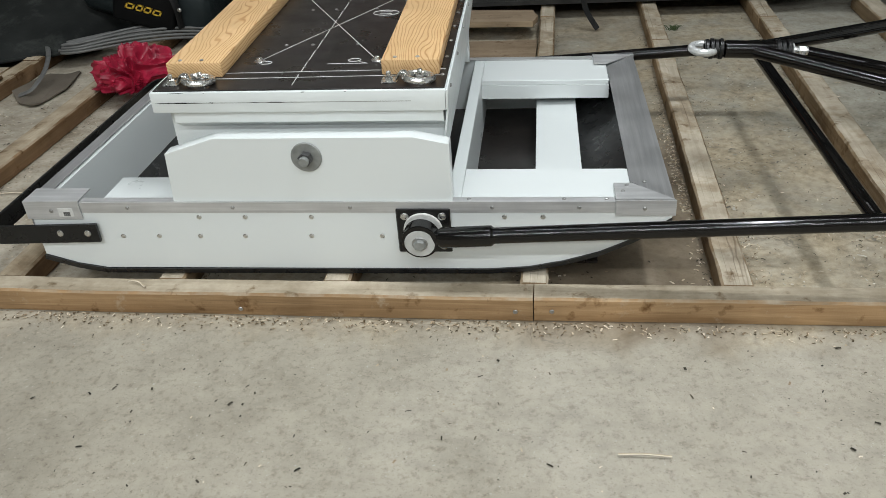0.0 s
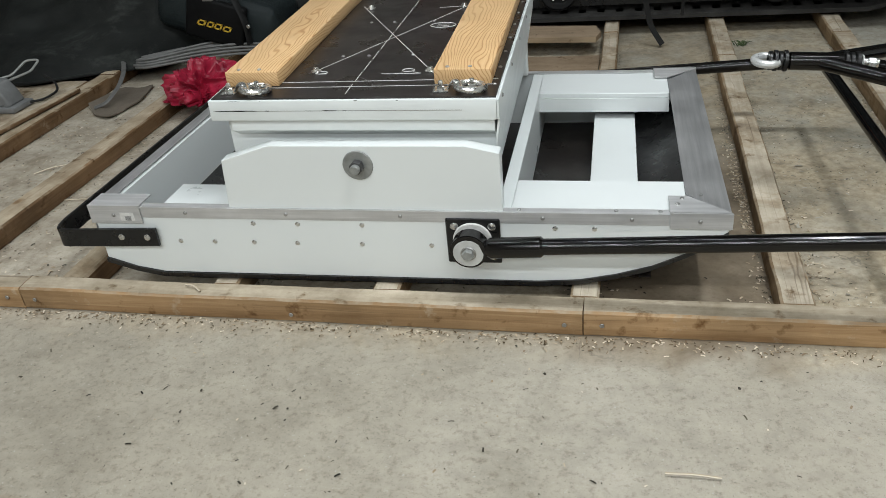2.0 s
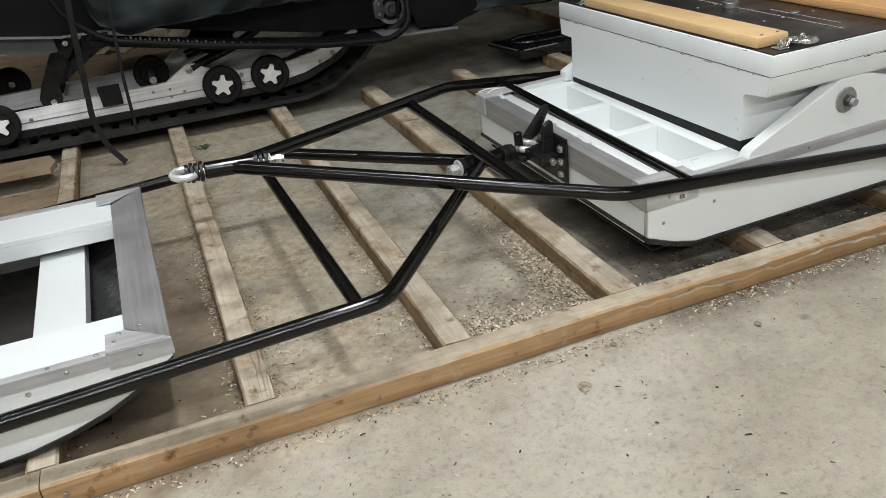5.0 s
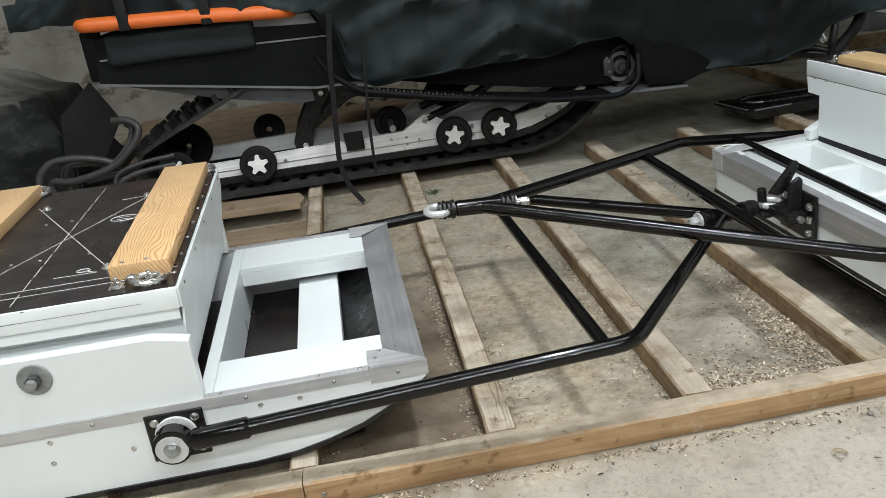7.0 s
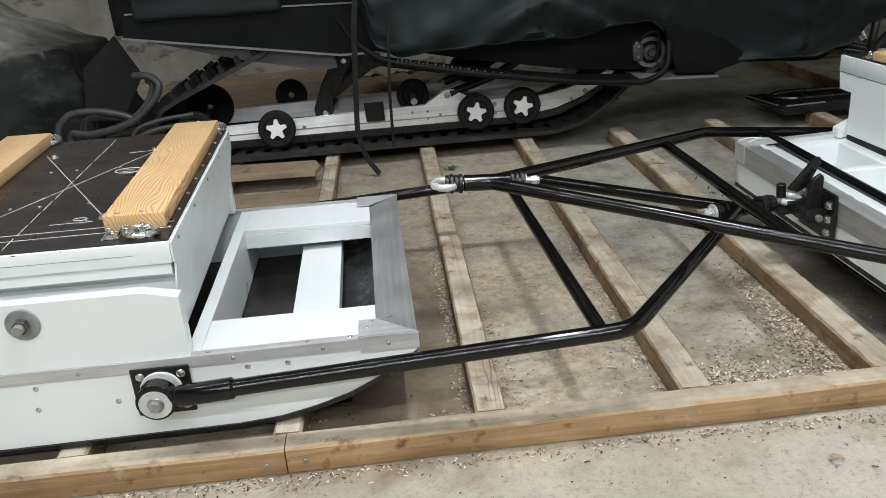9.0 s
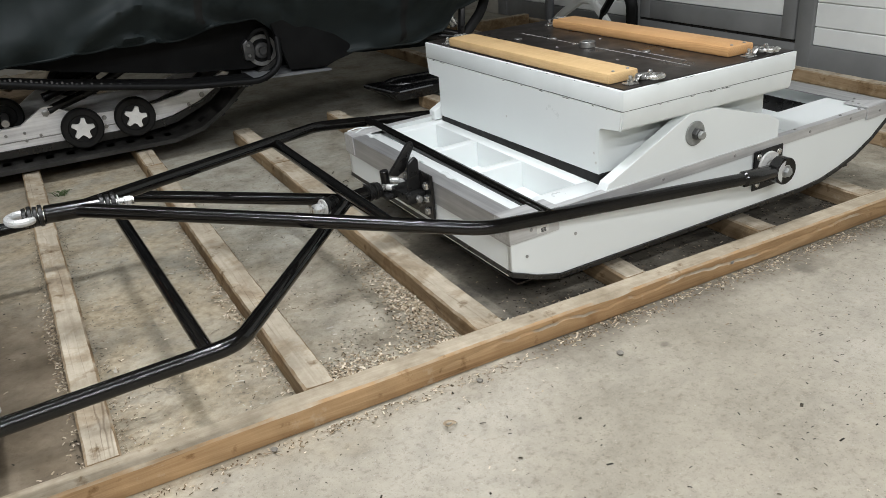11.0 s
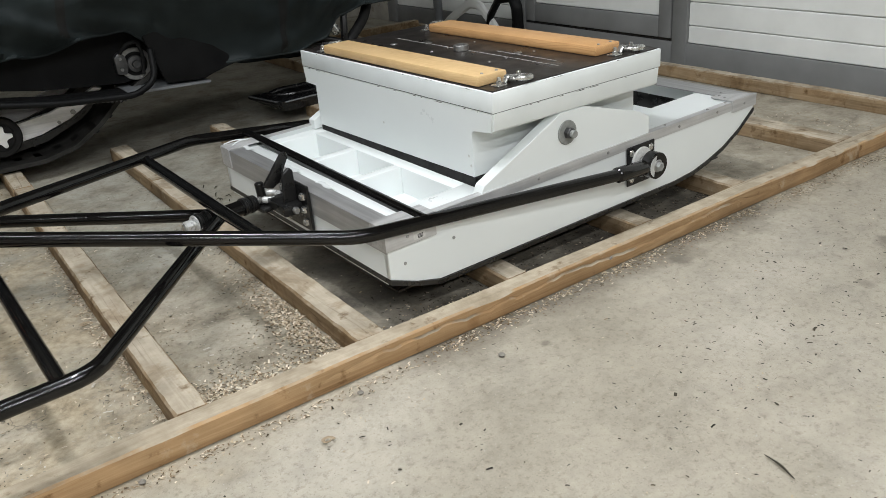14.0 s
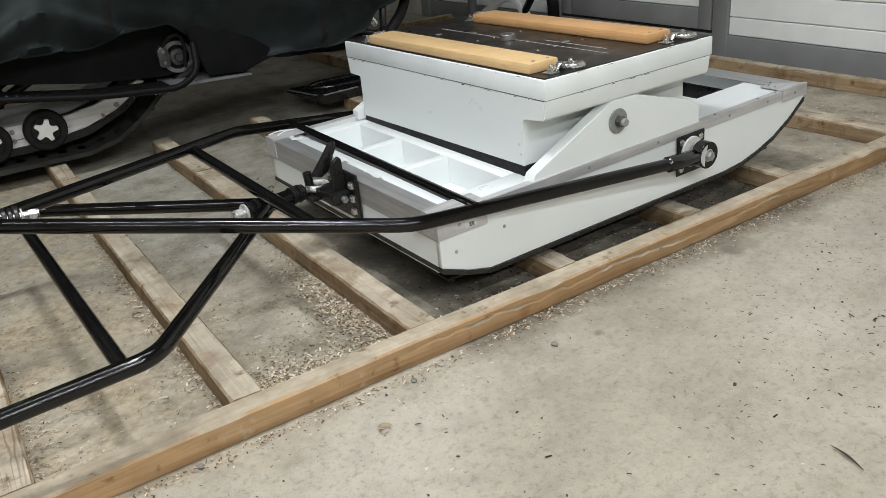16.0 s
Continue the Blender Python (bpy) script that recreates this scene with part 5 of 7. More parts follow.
def star_wheel(parent, x, y, z, r=0.066):
    w = wpart("idler_wheel", turned(bmesh.new(), (x, y + 0.026, z), (0, -1, 0), [(0, 0), (r - 0.006, 0), (r, 0.006), (r, 0.02), (r - 0.005, 0.026), (r - 0.02, 0.026), (r - 0.024, 0.020), (0, 0.020)], 36), RUBBER, parent, "black idler wheel with a bright star hub")
    bm = bmesh.new()
    pts = []
    for k in range(5):
        t = 0.25 * math.pi + 37 * x + k * math.pi / 2.5
        for da, rr in ((-0.20, 0.034), (-0.12, 0.0365), (0.12, 0.0365), (0.20, 0.034), (0.30, 0.0245), (0.45, 0.0205), (0.63, 0.0195), (0.80, 0.0205), (0.955, 0.0245)):
            pts.append((x + rr * math.cos(t + da), z + rr * math.sin(t + da)))
    prism(bm, pts, y - 0.004, y + 0.006, "y", 0.001, 1)
    s = part("hub_star", bm, STAR_ALU, w, "bright cast star hub")
    part("hub_bolt", disc(bmesh.new(), (x, y - 0.004, z), (0, -1, 0), 0.006, 0.002, 14), STAR_ALU, s)


def build_snowmobile():
    s = world_thing("snowmobile", 0.4, 1.95, TOP, "snowmobile with black tunnel and aluminium skid, half under a cover", "snowmobile")
    Y = 1.79
    # track loop, lugs outward
    path = [(-0.36, 0.072)] + [(-0.36 + 1.16 * i / 12, 0.072) for i in range(1, 13)] + [(0.90, 0.095), (0.99, 0.15), (1.08, 0.23), (1.17, 0.27), (1.24, 0.32), (1.22, 0.40), (1.12, 0.43), (0.8, 0.455), (0.4, 0.47), (0.05, 0.475), (-0.12, 0.45), (-0.25, 0.39), (-0.38, 0.335), (-0.49, 0.288), (-0.555, 0.255), (-0.585, 0.20), (-0.565, 0.14), (-0.51, 0.10), (-0.44, 0.08)]
    tr = wpart("track", belt(bmesh.new(), path[::-1], Y - 0.07, Y + 0.42, 0.014), DUSTY_RUBBER, s, "black ribbed rubber track")
    bm = bmesh.new()
    acc = 0.0
    n = len(path)
    for i in range(n):
        a, b = Vector(path[i]), Vector(path[(i + 1) % n])
        seg = (b - a).length
        while acc < seg:
            p = a + (b - a) * (acc / seg)
            d = (b - a).normalized()
            nn = Vector((d.y, -d.x))
            h = 0.020 if (p.y < 0.11 and p.x > -0.5) or p.x > 0.0 else 0.044
            for y0, y1 in ((Y - 0.066 + (0.05 if p.y < 0.11 else 0), Y + 0.03), (Y + 0.08, Y + 0.20), (Y + 0.27, Y + 0.40)):
                q = [p - d * 0.013, p + d * 0.013, p + d * 0.006 + nn * h, p - d * 0.006 + nn * h]
                lo = [bm.verts.new((c.x, y0, c.y)) for c in q]
                hi = [bm.verts.new((c.x, y1, c.y)) for c in q]
                bm.faces.new(lo)
                bm.faces.new(hi[::-1])
                for k in range(4):
                    bm.faces.new((lo[k], hi[k], hi[(k + 1) % 4], lo[(k + 1) % 4]))
            acc += 0.064
        acc -= seg
    lugs = part("tread", bm, RUBBER, tr, "tall rubber track lugs", 20)
    lugs["kind"] = "stuff"
    # rails
    rail = [(-0.46, 0.118), (0.70, 0.118), (0.82, 0.135), (0.92, 0.170), (1.00, 0.215), (1.04, 0.25), (1.015, 0.258), (0.96, 0.232), (0.86, 0.200), (0.76, 0.186), (0.56, 0.186), (0.50, 0.205), (0.455, 0.236), (0.425, 0.238), (0.39, 0.215), (0.35, 0.186), (-0.40, 0.172), (-0.46, 0.155)]
    for y in (Y, Y + 0.30):
        r = wpart("slide_rail", prism(bmesh.new(), rail, y, y + 0.018, "y", 0.002, 1), RAIL_ALU, s, "milled aluminium slide rail")
        part("hyfax", prism(bmesh.new(), [(-0.44, 0.094), (0.70, 0.094), (0.83, 0.112), (0.95, 0.162), (1.03, 0.222), (1.02, 0.232), (0.93, 0.168), (0.82, 0.134), (0.70, 0.1175), (-0.44, 0.1175)], y - 0.006, y + 0.024, "y"), SLIDE, r)
        if y == Y:
            part("groove", prism(bmesh.new(), [(-0.44, 0.139), (0.74, 0.141), (0.74, 0.1445), (-0.44, 0.1425)], y - 0.0015, y + 0.001, "y"), STEEL, r)
            for x, z, rr in ((-0.09, 0.148, 0.007), (0.355, 0.165, 0.005), (0.40, 0.150, 0.005), (0.355, 0.14, 0.005), (0.60, 0.17, 0.008), (0.60, 0.14, 0.007), (0.93, 0.19, 0.009), (0.43, 0.217, 0.012), (0.30, 0.165, 0.005), (0.88, 0.165, 0.006)):
                part("rail_bolt", hexa(bmesh.new(), (x, y, z), (0, -1, 0), rr, 0.006), STEEL, r)
    for x, y, z in ((-0.183, Y - 0.045, 0.157), (0.526, Y - 0.045, 0.155), (0.693, Y - 0.05, 0.164), (-0.47, Y - 0.02, 0.175)):
        star_wheel(s, x, y, z)
    for x, y, z, r in ((0.31, Y + 0.1, 0.206, 0.060), (-0.16, Y + 0.33, 0.20, 0.062), (0.55, Y + 0.33, 0.23, 0.085), (-0.47, Y + 0.28, 0.19, 0.09)):
        wpart("guide_wheel", turned(bmesh.new(), (x, y + 0.026, z), (0, -1, 0), [(0.012, 0), (r - 0.006, 0), (r, 0.006), (r, 0.02), (r - 0.005, 0.026), (r - 0.02, 0.024), (r - 0.024, 0.014), (0.02, 0.014), (0.012, 0.02), (0.012, 0)], 30), RUBBER, s)
    wpart("axle", tube(bmesh.new(), [(0.31, Y - 0.01, 0.206), (0.31, Y + 0.32, 0.206)], 0.012), STEEL, s)
    wpart("axle", tube(bmesh.new(), [(-0.47, Y - 0.01, 0.178), (-0.47, Y + 0.34, 0.178)], 0.012), STEEL, s)
    # suspension arms
    for y in (Y + 0.03, Y + 0.26):
        wpart("rear_arm", prism(bmesh.new(), [(-0.045, 0.165), (0.005, 0.158), (0.02, 0.19), (0.02, 0.235), (0.105, 0.36), (0.10, 0.40), (0.05, 0.40), (0.035, 0.36), (-0.035, 0.24), (-0.05, 0.20)], y, y + 0.014, "y", 0.002, 1), BLACK_PLATE, s, "black steel suspension arm")
        wpart("link_arm", prism(bmesh.new(), [(0.02, 0.225), (0.17, 0.325), (0.20, 0.33), (0.21, 0.36), (0.19, 0.40), (0.13, 0.40), (0.12, 0.335), (0.01, 0.255)], y + 0.016, y + 0.026, "y", 0.002, 1), BLACK_PLATE, s)
        wpart("front_arm", tube(bmesh.new(), [(0.44, y - 0.02, 0.22), (0.60, y, 0.265), (0.78, y + 0.02, 0.35)], 0.015), BLACK_PLATE, s)
    for x, y, z in ((0.075, Y + 0.028, 0.365), (-0.01, Y + 0.028, 0.185), (0.185, Y + 0.04, 0.355)):
        wpart("pivot_bolt", hexa(bmesh.new(), (x, y, z), (0, -1, 0), 0.011, 0.008), ZINC, s)
    wpart("limit_strap", prism(bmesh.new(), [(0.135, 0.15), (0.20, 0.15), (0.20, 0.215), (0.13, 0.215)], Y - 0.02, Y - 0.001, "y", 0.002, 1), RUBBER, s)
    # tunnel
    tun = [(-0.63, 0.515), (-0.615, 0.66), (-0.10, 0.625), (0.15, 0.61), (0.45, 0.60), (0.45, 0.40), (0.07, 0.405)]
    wpart("tunnel", prism(bmesh.new(), tun, Y - 0.075, Y - 0.069, "y"), TUNNEL, s, "black painted tunnel side")
    wpart("tunnel", prism(bmesh.new(), tun, Y + 0.43, Y + 0.436, "y"), TUNNEL, s, "black painted tunnel side")
    wpart("tunnel_top", prism(bmesh.new(), [(-0.615, 0.655), (-0.10, 0.62), (0.45, 0.595), (1.2, 0.6), (1.2, 0.605), (0.45, 0.60), (-0.10, 0.625), (-0.615, 0.66)], Y - 0.069, Y + 0.43, "y"), TUNNEL, s)
    wpart("tunnel_lip", prism(bmesh.new(), [(-0.635, 0.509), (0.07, 0.398), (0.45, 0.393), (0.45, 0.400), (0.07, 0.405), (-0.635, 0.516)], Y - 0.082, Y - 0.066, "y"), GREYSHEET, s, "grey folded tunnel edge")
    wpart("tunnel_lip", prism(bmesh.new(), [(-0.61, 0.585), (0.13, 0.565), (0.13, 0.570), (-0.61, 0.590)], Y - 0.080, Y - 0.074, "y"), GREYSHEET, s)
    wpart("heat_shield", prism(bmesh.new(), [(-0.60, 0.503), (0.05, 0.397), (0.055, 0.355), (0.0, 0.352), (-0.25, 0.405)], Y - 0.05, Y - 0.047, "y"), DARKSHEET, s, "dark grey sheet metal flap")
    wpart("snow_flap", prism(bmesh.new(), [(-0.825, 0.41), (-0.70, 0.51), (-0.63, 0.37), (-0.72, 0.235), (-0.85, 0.27)], Y + 0.05, Y + 0.058, "y"), RUBBER, s, "black rubber snow flap")
    wpart("tail_bracket", cube(-0.66, -0.60, Y - 0.06, Y - 0.02, 0.52, 0.68, r=0.006), PLASTIC, s)
    # rear rack with bag and orange guard
    bag = bmesh.new()
    block(bag, -0.585, -0.10, Y - 0.10, Y + 0.30, 0.56, 0.665, r=0.022, seg=3)
    bmesh.ops.subdivide_edges(bag, edges=bag.edges[:], cuts=2, use_grid_fill=True)
    for v in bag.verts:
        v.co += Vector((0, 0.006, 0.005)) * noise.noise(v.co * 14)
    wpart("rear_bag", bag, COVER, s, "black soft rear bag")
    og = wpart("guard_bar", tube(bmesh.new(), rounded([(-0.55, Y + 0.05, 0.71), (-0.645, Y - 0.02, 0.713), (-0.63, Y - 0.12, 0.705), (-0.3, Y - 0.125, 0.69), (-0.06, Y - 0.125, 0.672), (0.02, Y - 0.10, 0.665), (0.04, Y + 0.02, 0.66)], 0.04), 0.026, 16, flat=0.9), ORANGE, s, "orange plastic guard bar")
    for x, z in ((-0.49, 0.698), (-0.235, 0.684)):
        bm = bmesh.new()
        block(bm, x - 0.017, x + 0.017, Y - 0.150, Y - 0.098, z - 0.024, z + 0.12, r=0.004)
        part("rack_strap", bm, RUBBER, og, "black strap round the bar")
    wpart("seat_skirt", prism(bmesh.new(), [(-0.10, 0.628), (0.11, 0.607), (0.08, 0.66), (-0.10, 0.70)], Y - 0.072, Y - 0.05, "y"), GREYSHEET, s)
    # running board
    wpart("running_board", prism(bmesh.new(), [(0.16, 0.395), (0.23, 0.378), (0.50, 0.325), (0.85, 0.268), (1.12, 0.246), (1.12, 0.238), (0.85, 0.256), (0.50, 0.312), (0.23, 0.365), (0.16, 0.383)], Y - 0.19, Y - 0.06, "y"), PLASTIC, s, "black running board with toothed grip")
    rb = wpart("board_edge", tube(bmesh.new(), rounded([(0.085, Y - 0.19, 0.53), (0.12, Y - 0.19, 0.46), (0.21, Y - 0.195, 0.388), (0.50, Y - 0.195, 0.323), (0.86, Y - 0.195, 0.263), (1.10, Y - 0.195, 0.242), (1.17, Y - 0.19, 0.28), (1.18, Y - 0.16, 0.37)], 0.04), 0.0105, 12), PLASTIC, s)
    bm = bmesh.new()
    for k in range(60):
        x = 0.26 + 0.0135 * k
        z = 0.39 - 0.225 * (x - 0.21) + 0.085 * max(0, x - 0.45) ** 2 + 0.012
        block(bm, x, x + 0.006, Y - 0.199, Y - 0.19, z - 0.012, z - 0.002 + 0.004 * (k % 2))
    part("grip_teeth", bm, DARK_STEEL, rb, "worn grip teeth")
    # engine bay: belly, brake disc, spindle
    wpart("side_panel", prism(bmesh.new(), [(0.29, 0.395), (0.29, 0.60), (1.32, 0.60), (1.28, 0.30), (1.10, 0.262), (0.85, 0.285), (0.52, 0.345)], Y - 0.06, Y - 0.05, "y"), PLASTIC, s, "black plastic side panel")
    wpart("belly_pan", prism(bmesh.new(), [(0.55, 0.58), (0.62, 0.36), (0.95, 0.30), (1.12, 0.25), (1.42, 0.235), (1.60, 0.33), (1.62, 0.58)], Y - 0.02, Y + 0.40, "y", 0.01, 2), PLASTIC, s, "black plastic belly pan")
    # reaches on to x 1.80, added to hide the lit space behind the hem
    wpart("toe_panel", prism(bmesh.new(), [(1.16, 0.43), (1.215, 0.252), (1.345, 0.243), (1.42, 0.275), (1.58, 0.31), (1.78, 0.37), (1.80, 0.52), (1.16, 0.52)], 1.635, 1.66, "y", 0.006, 2), PLASTIC, s, "black plastic toe panel under the hem")
    bd = wpart("brake_disc", disc(bmesh.new(), (1.150, Y - 0.055, 0.318), (0, -1, 0), 0.054, 0.006, 36, 0.040), STEEL, s, "steel brake disc")
    part("hub", turned(bmesh.new(), (1.150, Y - 0.050, 0.318), (0, -1, 0), [(0, 0), (0.040, 0), (0.040, 0.004), (0.030, 0.006), (0.026, 0.016), (0.014, 0.018), (0.012, 0.030), (0, 0.030)], 28), DARK_STEEL, bd)
    for k in range(5):
        t = 2 * math.pi * k / 5 + 0.3
        part("rivet", disc(bmesh.new(), (1.150 + 0.034 * math.cos(t), Y - 0.054, 0.318 + 0.034 * math.sin(t)), (0, -1, 0), 0.004, 0.004, 10), STEEL, bd)
    ca = wpart("caliper", prism(bmesh.new(), [(1.082, 0.296), (1.112, 0.290), (1.122, 0.318), (1.116, 0.352), (1.098, 0.366), (1.080, 0.350)], Y - 0.085, Y - 0.058, "y", 0.004, 2), DARK_STEEL, s, "dull steel brake caliper")
    for z in (0.310, 0.345):
        part("bolt", hexa(bmesh.new(), (1.098, Y - 0.085, z), (0, -1, 0), 0.006, 0.006), STEEL, ca)
    wpart("brake_hose", tube(bmesh.new(), rounded([(1.10, Y - 0.08, 0.36), (1.125, Y - 0.10, 0.392), (1.16, Y - 0.10, 0.395), (1.172, Y - 0.09, 0.35), (1.165, Y - 0.08, 0.285)], 0.018), 0.006, 10), RUBBER, s)
    wpart("toe_plate", prism(bmesh.new(), [(1.08, 0.240), (1.36, 0.230), (1.36, 0.237), (1.08, 0.250)], Y - 0.16, Y + 0.0, "y"), GREYSHEET, s)
    sp = wpart("spindle", tube(bmesh.new(), [(1.872, 1.60, 0.250), (1.875, 1.60, 0.285), (1.886, 1.602, 0.392), (1.887, 1.602, 0.398)], [0.010, 0.0135, 0.0135, 0.010], 8), BLACK_PLATE, s, "black steel ski spindle")
    for x, z in ((1.876, 0.402), (1.896, 0.388)):
        part("nut", hexa(bmesh.new(), (x, 1.594, z), (0.1, -0.4, 1), 0.009, 0.010), ZINC, sp)
    shock = part("shock_absorber", tube(bmesh.new(), [(1.800, 1.625, 0.408), (1.806, 1.625, 0.400), (1.858, 1.62, 0.322), (1.862, 1.62, 0.316)], [0.010, 0.0165, 0.0165, 0.010], 20), ZINC, sp, "bright shock absorber body")
    for k in range(3):
        part("collar", disc(bmesh.new(), (1.812 + 0.018 * k, 1.6246, 0.391 - 0.0265 * k), (0.56, 0, -0.83), 0.0185, 0.004, 20, 0.016), BLACK_PLATE, shock)
    part("boot", tube(bmesh.new(), rounded([(1.895, 1.615, 0.275), (1.925, 1.62, 0.300), (1.985, 1.635, 0.350), (2.02, 1.655, 0.405), (2.03, 1.67, 0.45)], 0.04), 0.019, 14), RUBBER, sp, "thick black rubber boot")
    part("tie_rod", tube(bmesh.new(), [(1.66, 1.70, 0.32), (1.76, 1.655, 0.320), (1.868, 1.61, 0.288)], 0.010), BLACK_PLATE, sp)
    part("rod_end", tube(bmesh.new(), [(1.680, 1.66, 0.338), (1.705, 1.65, 0.336), (1.712, 1.648, 0.330)], [0.007, 0.010, 0.006], 12), ZINC, sp)
    part("trailing_arm", tube(bmesh.new(), rounded([(1.55, 1.80, 0.33), (1.70, 1.69, 0.30), (1.90, 1.61, 0.27), (1.98, 1.60, 0.25)], 0.04), 0.016), BLACK_PLATE, sp)


build_snowmobile()


def build_ski():
    """A dark plastic ski tip: a broad shovel with bevelled flanks and a raised loop round its hollow top."""
    k = world_thing("ski", 1.95, 1.80, TOP, "dark glossy plastic ski with raised loop lying on the joists", "ski")
    gloss = plain("glossy_dark_plastic", (0.010, 0.010, 0.0105), 0.25, vary=0.2, scale=12, bumpy=0.05)
    foot = rounded([(1.655, 1.715, 0), (1.90, 1.735, 0), (2.62, 1.70, 0), (2.62, 1.86, 0), (1.90, 1.885, 0), (1.640, 1.895, 0)], 0.03)
    top = rounded([(1.632, 1.700, 0), (1.90, 1.722, 0), (2.62, 1.69, 0), (2.62, 1.87, 0), (1.90, 1.895, 0), (1.590, 1.915, 0)], 0.03)
    n = min(len(foot), len(top))
    bm = bmesh.new()
    rows = [[bm.verts.new((p.x, p.y, z)) for p in ring_[:n]] for ring_, z in ((foot, TOP + 0.001), (top, TOP + 0.030), (top, TOP + 0.042))]
    inner = [bm.verts.new((1.95 + (p.x - 1.95) * 0.93, 1.80 + (p.y - 1.80) * 0.80, TOP + 0.047)) for p in top[:n]]
    rows.append(inner)
    for A, B in zip(rows, rows[1:]):
        for j in range(n):
            bm.faces.new((A[j], A[(j + 1) % n], B[(j + 1) % n], B[j]))
    bm.faces.new(rows[0][::-1])
    bm.faces.new(inner)
    wpart("shell", bm, gloss, k, smooth=40)
    loop = rounded([(2.50, 1.745, TOP + 0.053), (1.70, 1.757, TOP + 0.053), (1.622, 1.815, TOP + 0.053), (1.70, 1.868, TOP + 0.053), (2.50, 1.835, TOP + 0.053)], 0.035)
    wpart("rim_loop", tube(bmesh.new(), loop, 0.0105, 10, closed=True, flat=0.8), gloss, k)
    wpart("tip_edge", tube(bmesh.new(), rounded([(1.80, 1.716, TOP + 0.040), (1.634, 1.701, TOP + 0.040), (1.592, 1.913, TOP + 0.040)], 0.028), 0.003, 8), GREYSHEET, k, "thin grey tip edge")


build_ski()


def drape(name, xs, section, material, label, category, seed, amp, thick=0.004, seams=()):
    """A cloth over something: for each x a cross-section of (y, z) points, with folds and sag."""
    bm = bmesh.new()
    rows = []
    for i, x in enumerate(xs):
        pts = section(x)
        fine = []
        for (a, b) in zip(pts, pts[1:]):
            n = max(2, int(math.dist(a, b) / 0.035))
            fine += [(a[0] + (b[0] - a[0]) * j / n, a[1] + (b[1] - a[1]) * j / n) for j in range(n)]
        fine.append(pts[-1])
        rows.append(fine)
    m = 96
    grid = []
    for i, (x, fine) in enumerate(zip(xs, rows)):
        col = []
        for j in range(m + 1):
            f = j / m * (len(fine) - 1)
            a, b = fine[int(f)], fine[min(int(f) + 1, len(fine) - 1)]
            k = f - int(f)
            y, z = a[0] + (b[0] - a[0]) * k, a[1] + (b[1] - a[1]) * k
            p = Vector((x, y, z))
            w = Vector((x * 1.6 + 0.5 * z, z * 3.4 - 0.35 * x, y * 1.5)) + Vector((seed, 0, 0))
            w += Vector((0.5, 0.8, 0)) * noise.noise(Vector((x * 1.3, z * 1.7, seed)))
            # long sharp creases, broad swags between them
            crease = (1 - abs(noise.noise(w))) ** 5 - 0.35 + 0.5 * ((1 - abs(noise.noise(w * 2.3))) ** 6 - 0.3)
            fold = 0.9 * noise.noise(Vector((x * 4 + seed, z * 2.2, y * 2))) + 1.15 * crease + 0.2 * noise.noise(Vector((x * 17, z * 9 + seed, y * 5)))
            p += Vector((0.15, -1, 0.35)) * amp * fold
            col.append(bm.verts.new(p))
        grid.append(col)
    for A, B in zip(grid, grid[1:]):
        for j in range(m):
            bm.faces.new((A[j], B[j], B[j + 1], A[j + 1]))
    ribbons = []
    for sx in seams:
        k = min(range(len(xs)), key=lambda q: abs(xs[q] - sx))
        rb = bmesh.new()
        rows = [[rb.verts.new(grid[k + d][j].co + Vector((0, -0.006, 0.001))) for d in (-1, 0, 1)] for j in range(0, int(m * 0.45))]
        for A, B in zip(rows, rows[1:]):
            for q in (0, 1):
                rb.faces.new((A[q], A[q + 1], B[q + 1], B[q]))
        ribbons.append(rb)
    edge = [v.co.copy() for v in (col[0] for col in grid)]
    ob = world_thing(name, xs[0], 2.0, 0.05, label, category)
    so = wpart("cloth", bm, material, ob, smooth=80).modifiers.new("thickness", "SOLIDIFY")
    so.thickness = thick
    for rb in ribbons:
        wpart("seam_strap", rb, RUBBER, ob, "flat webbing sewn down the cover", 80)
    wpart("hem", tube(bmesh.new(), edge, 0.006, 8), material, ob, "stitched dark hem")
    return ob


def pw(x, pts):
    for (a, fa), (b, fb) in zip(pts, pts[1:]):
        if x <= b:
            k = max(0.0, (x - a) / (b - a))
            k = k * k * (3 - 2 * k)
            return fa + (fb - fa) * k
    return pts[-1][1]


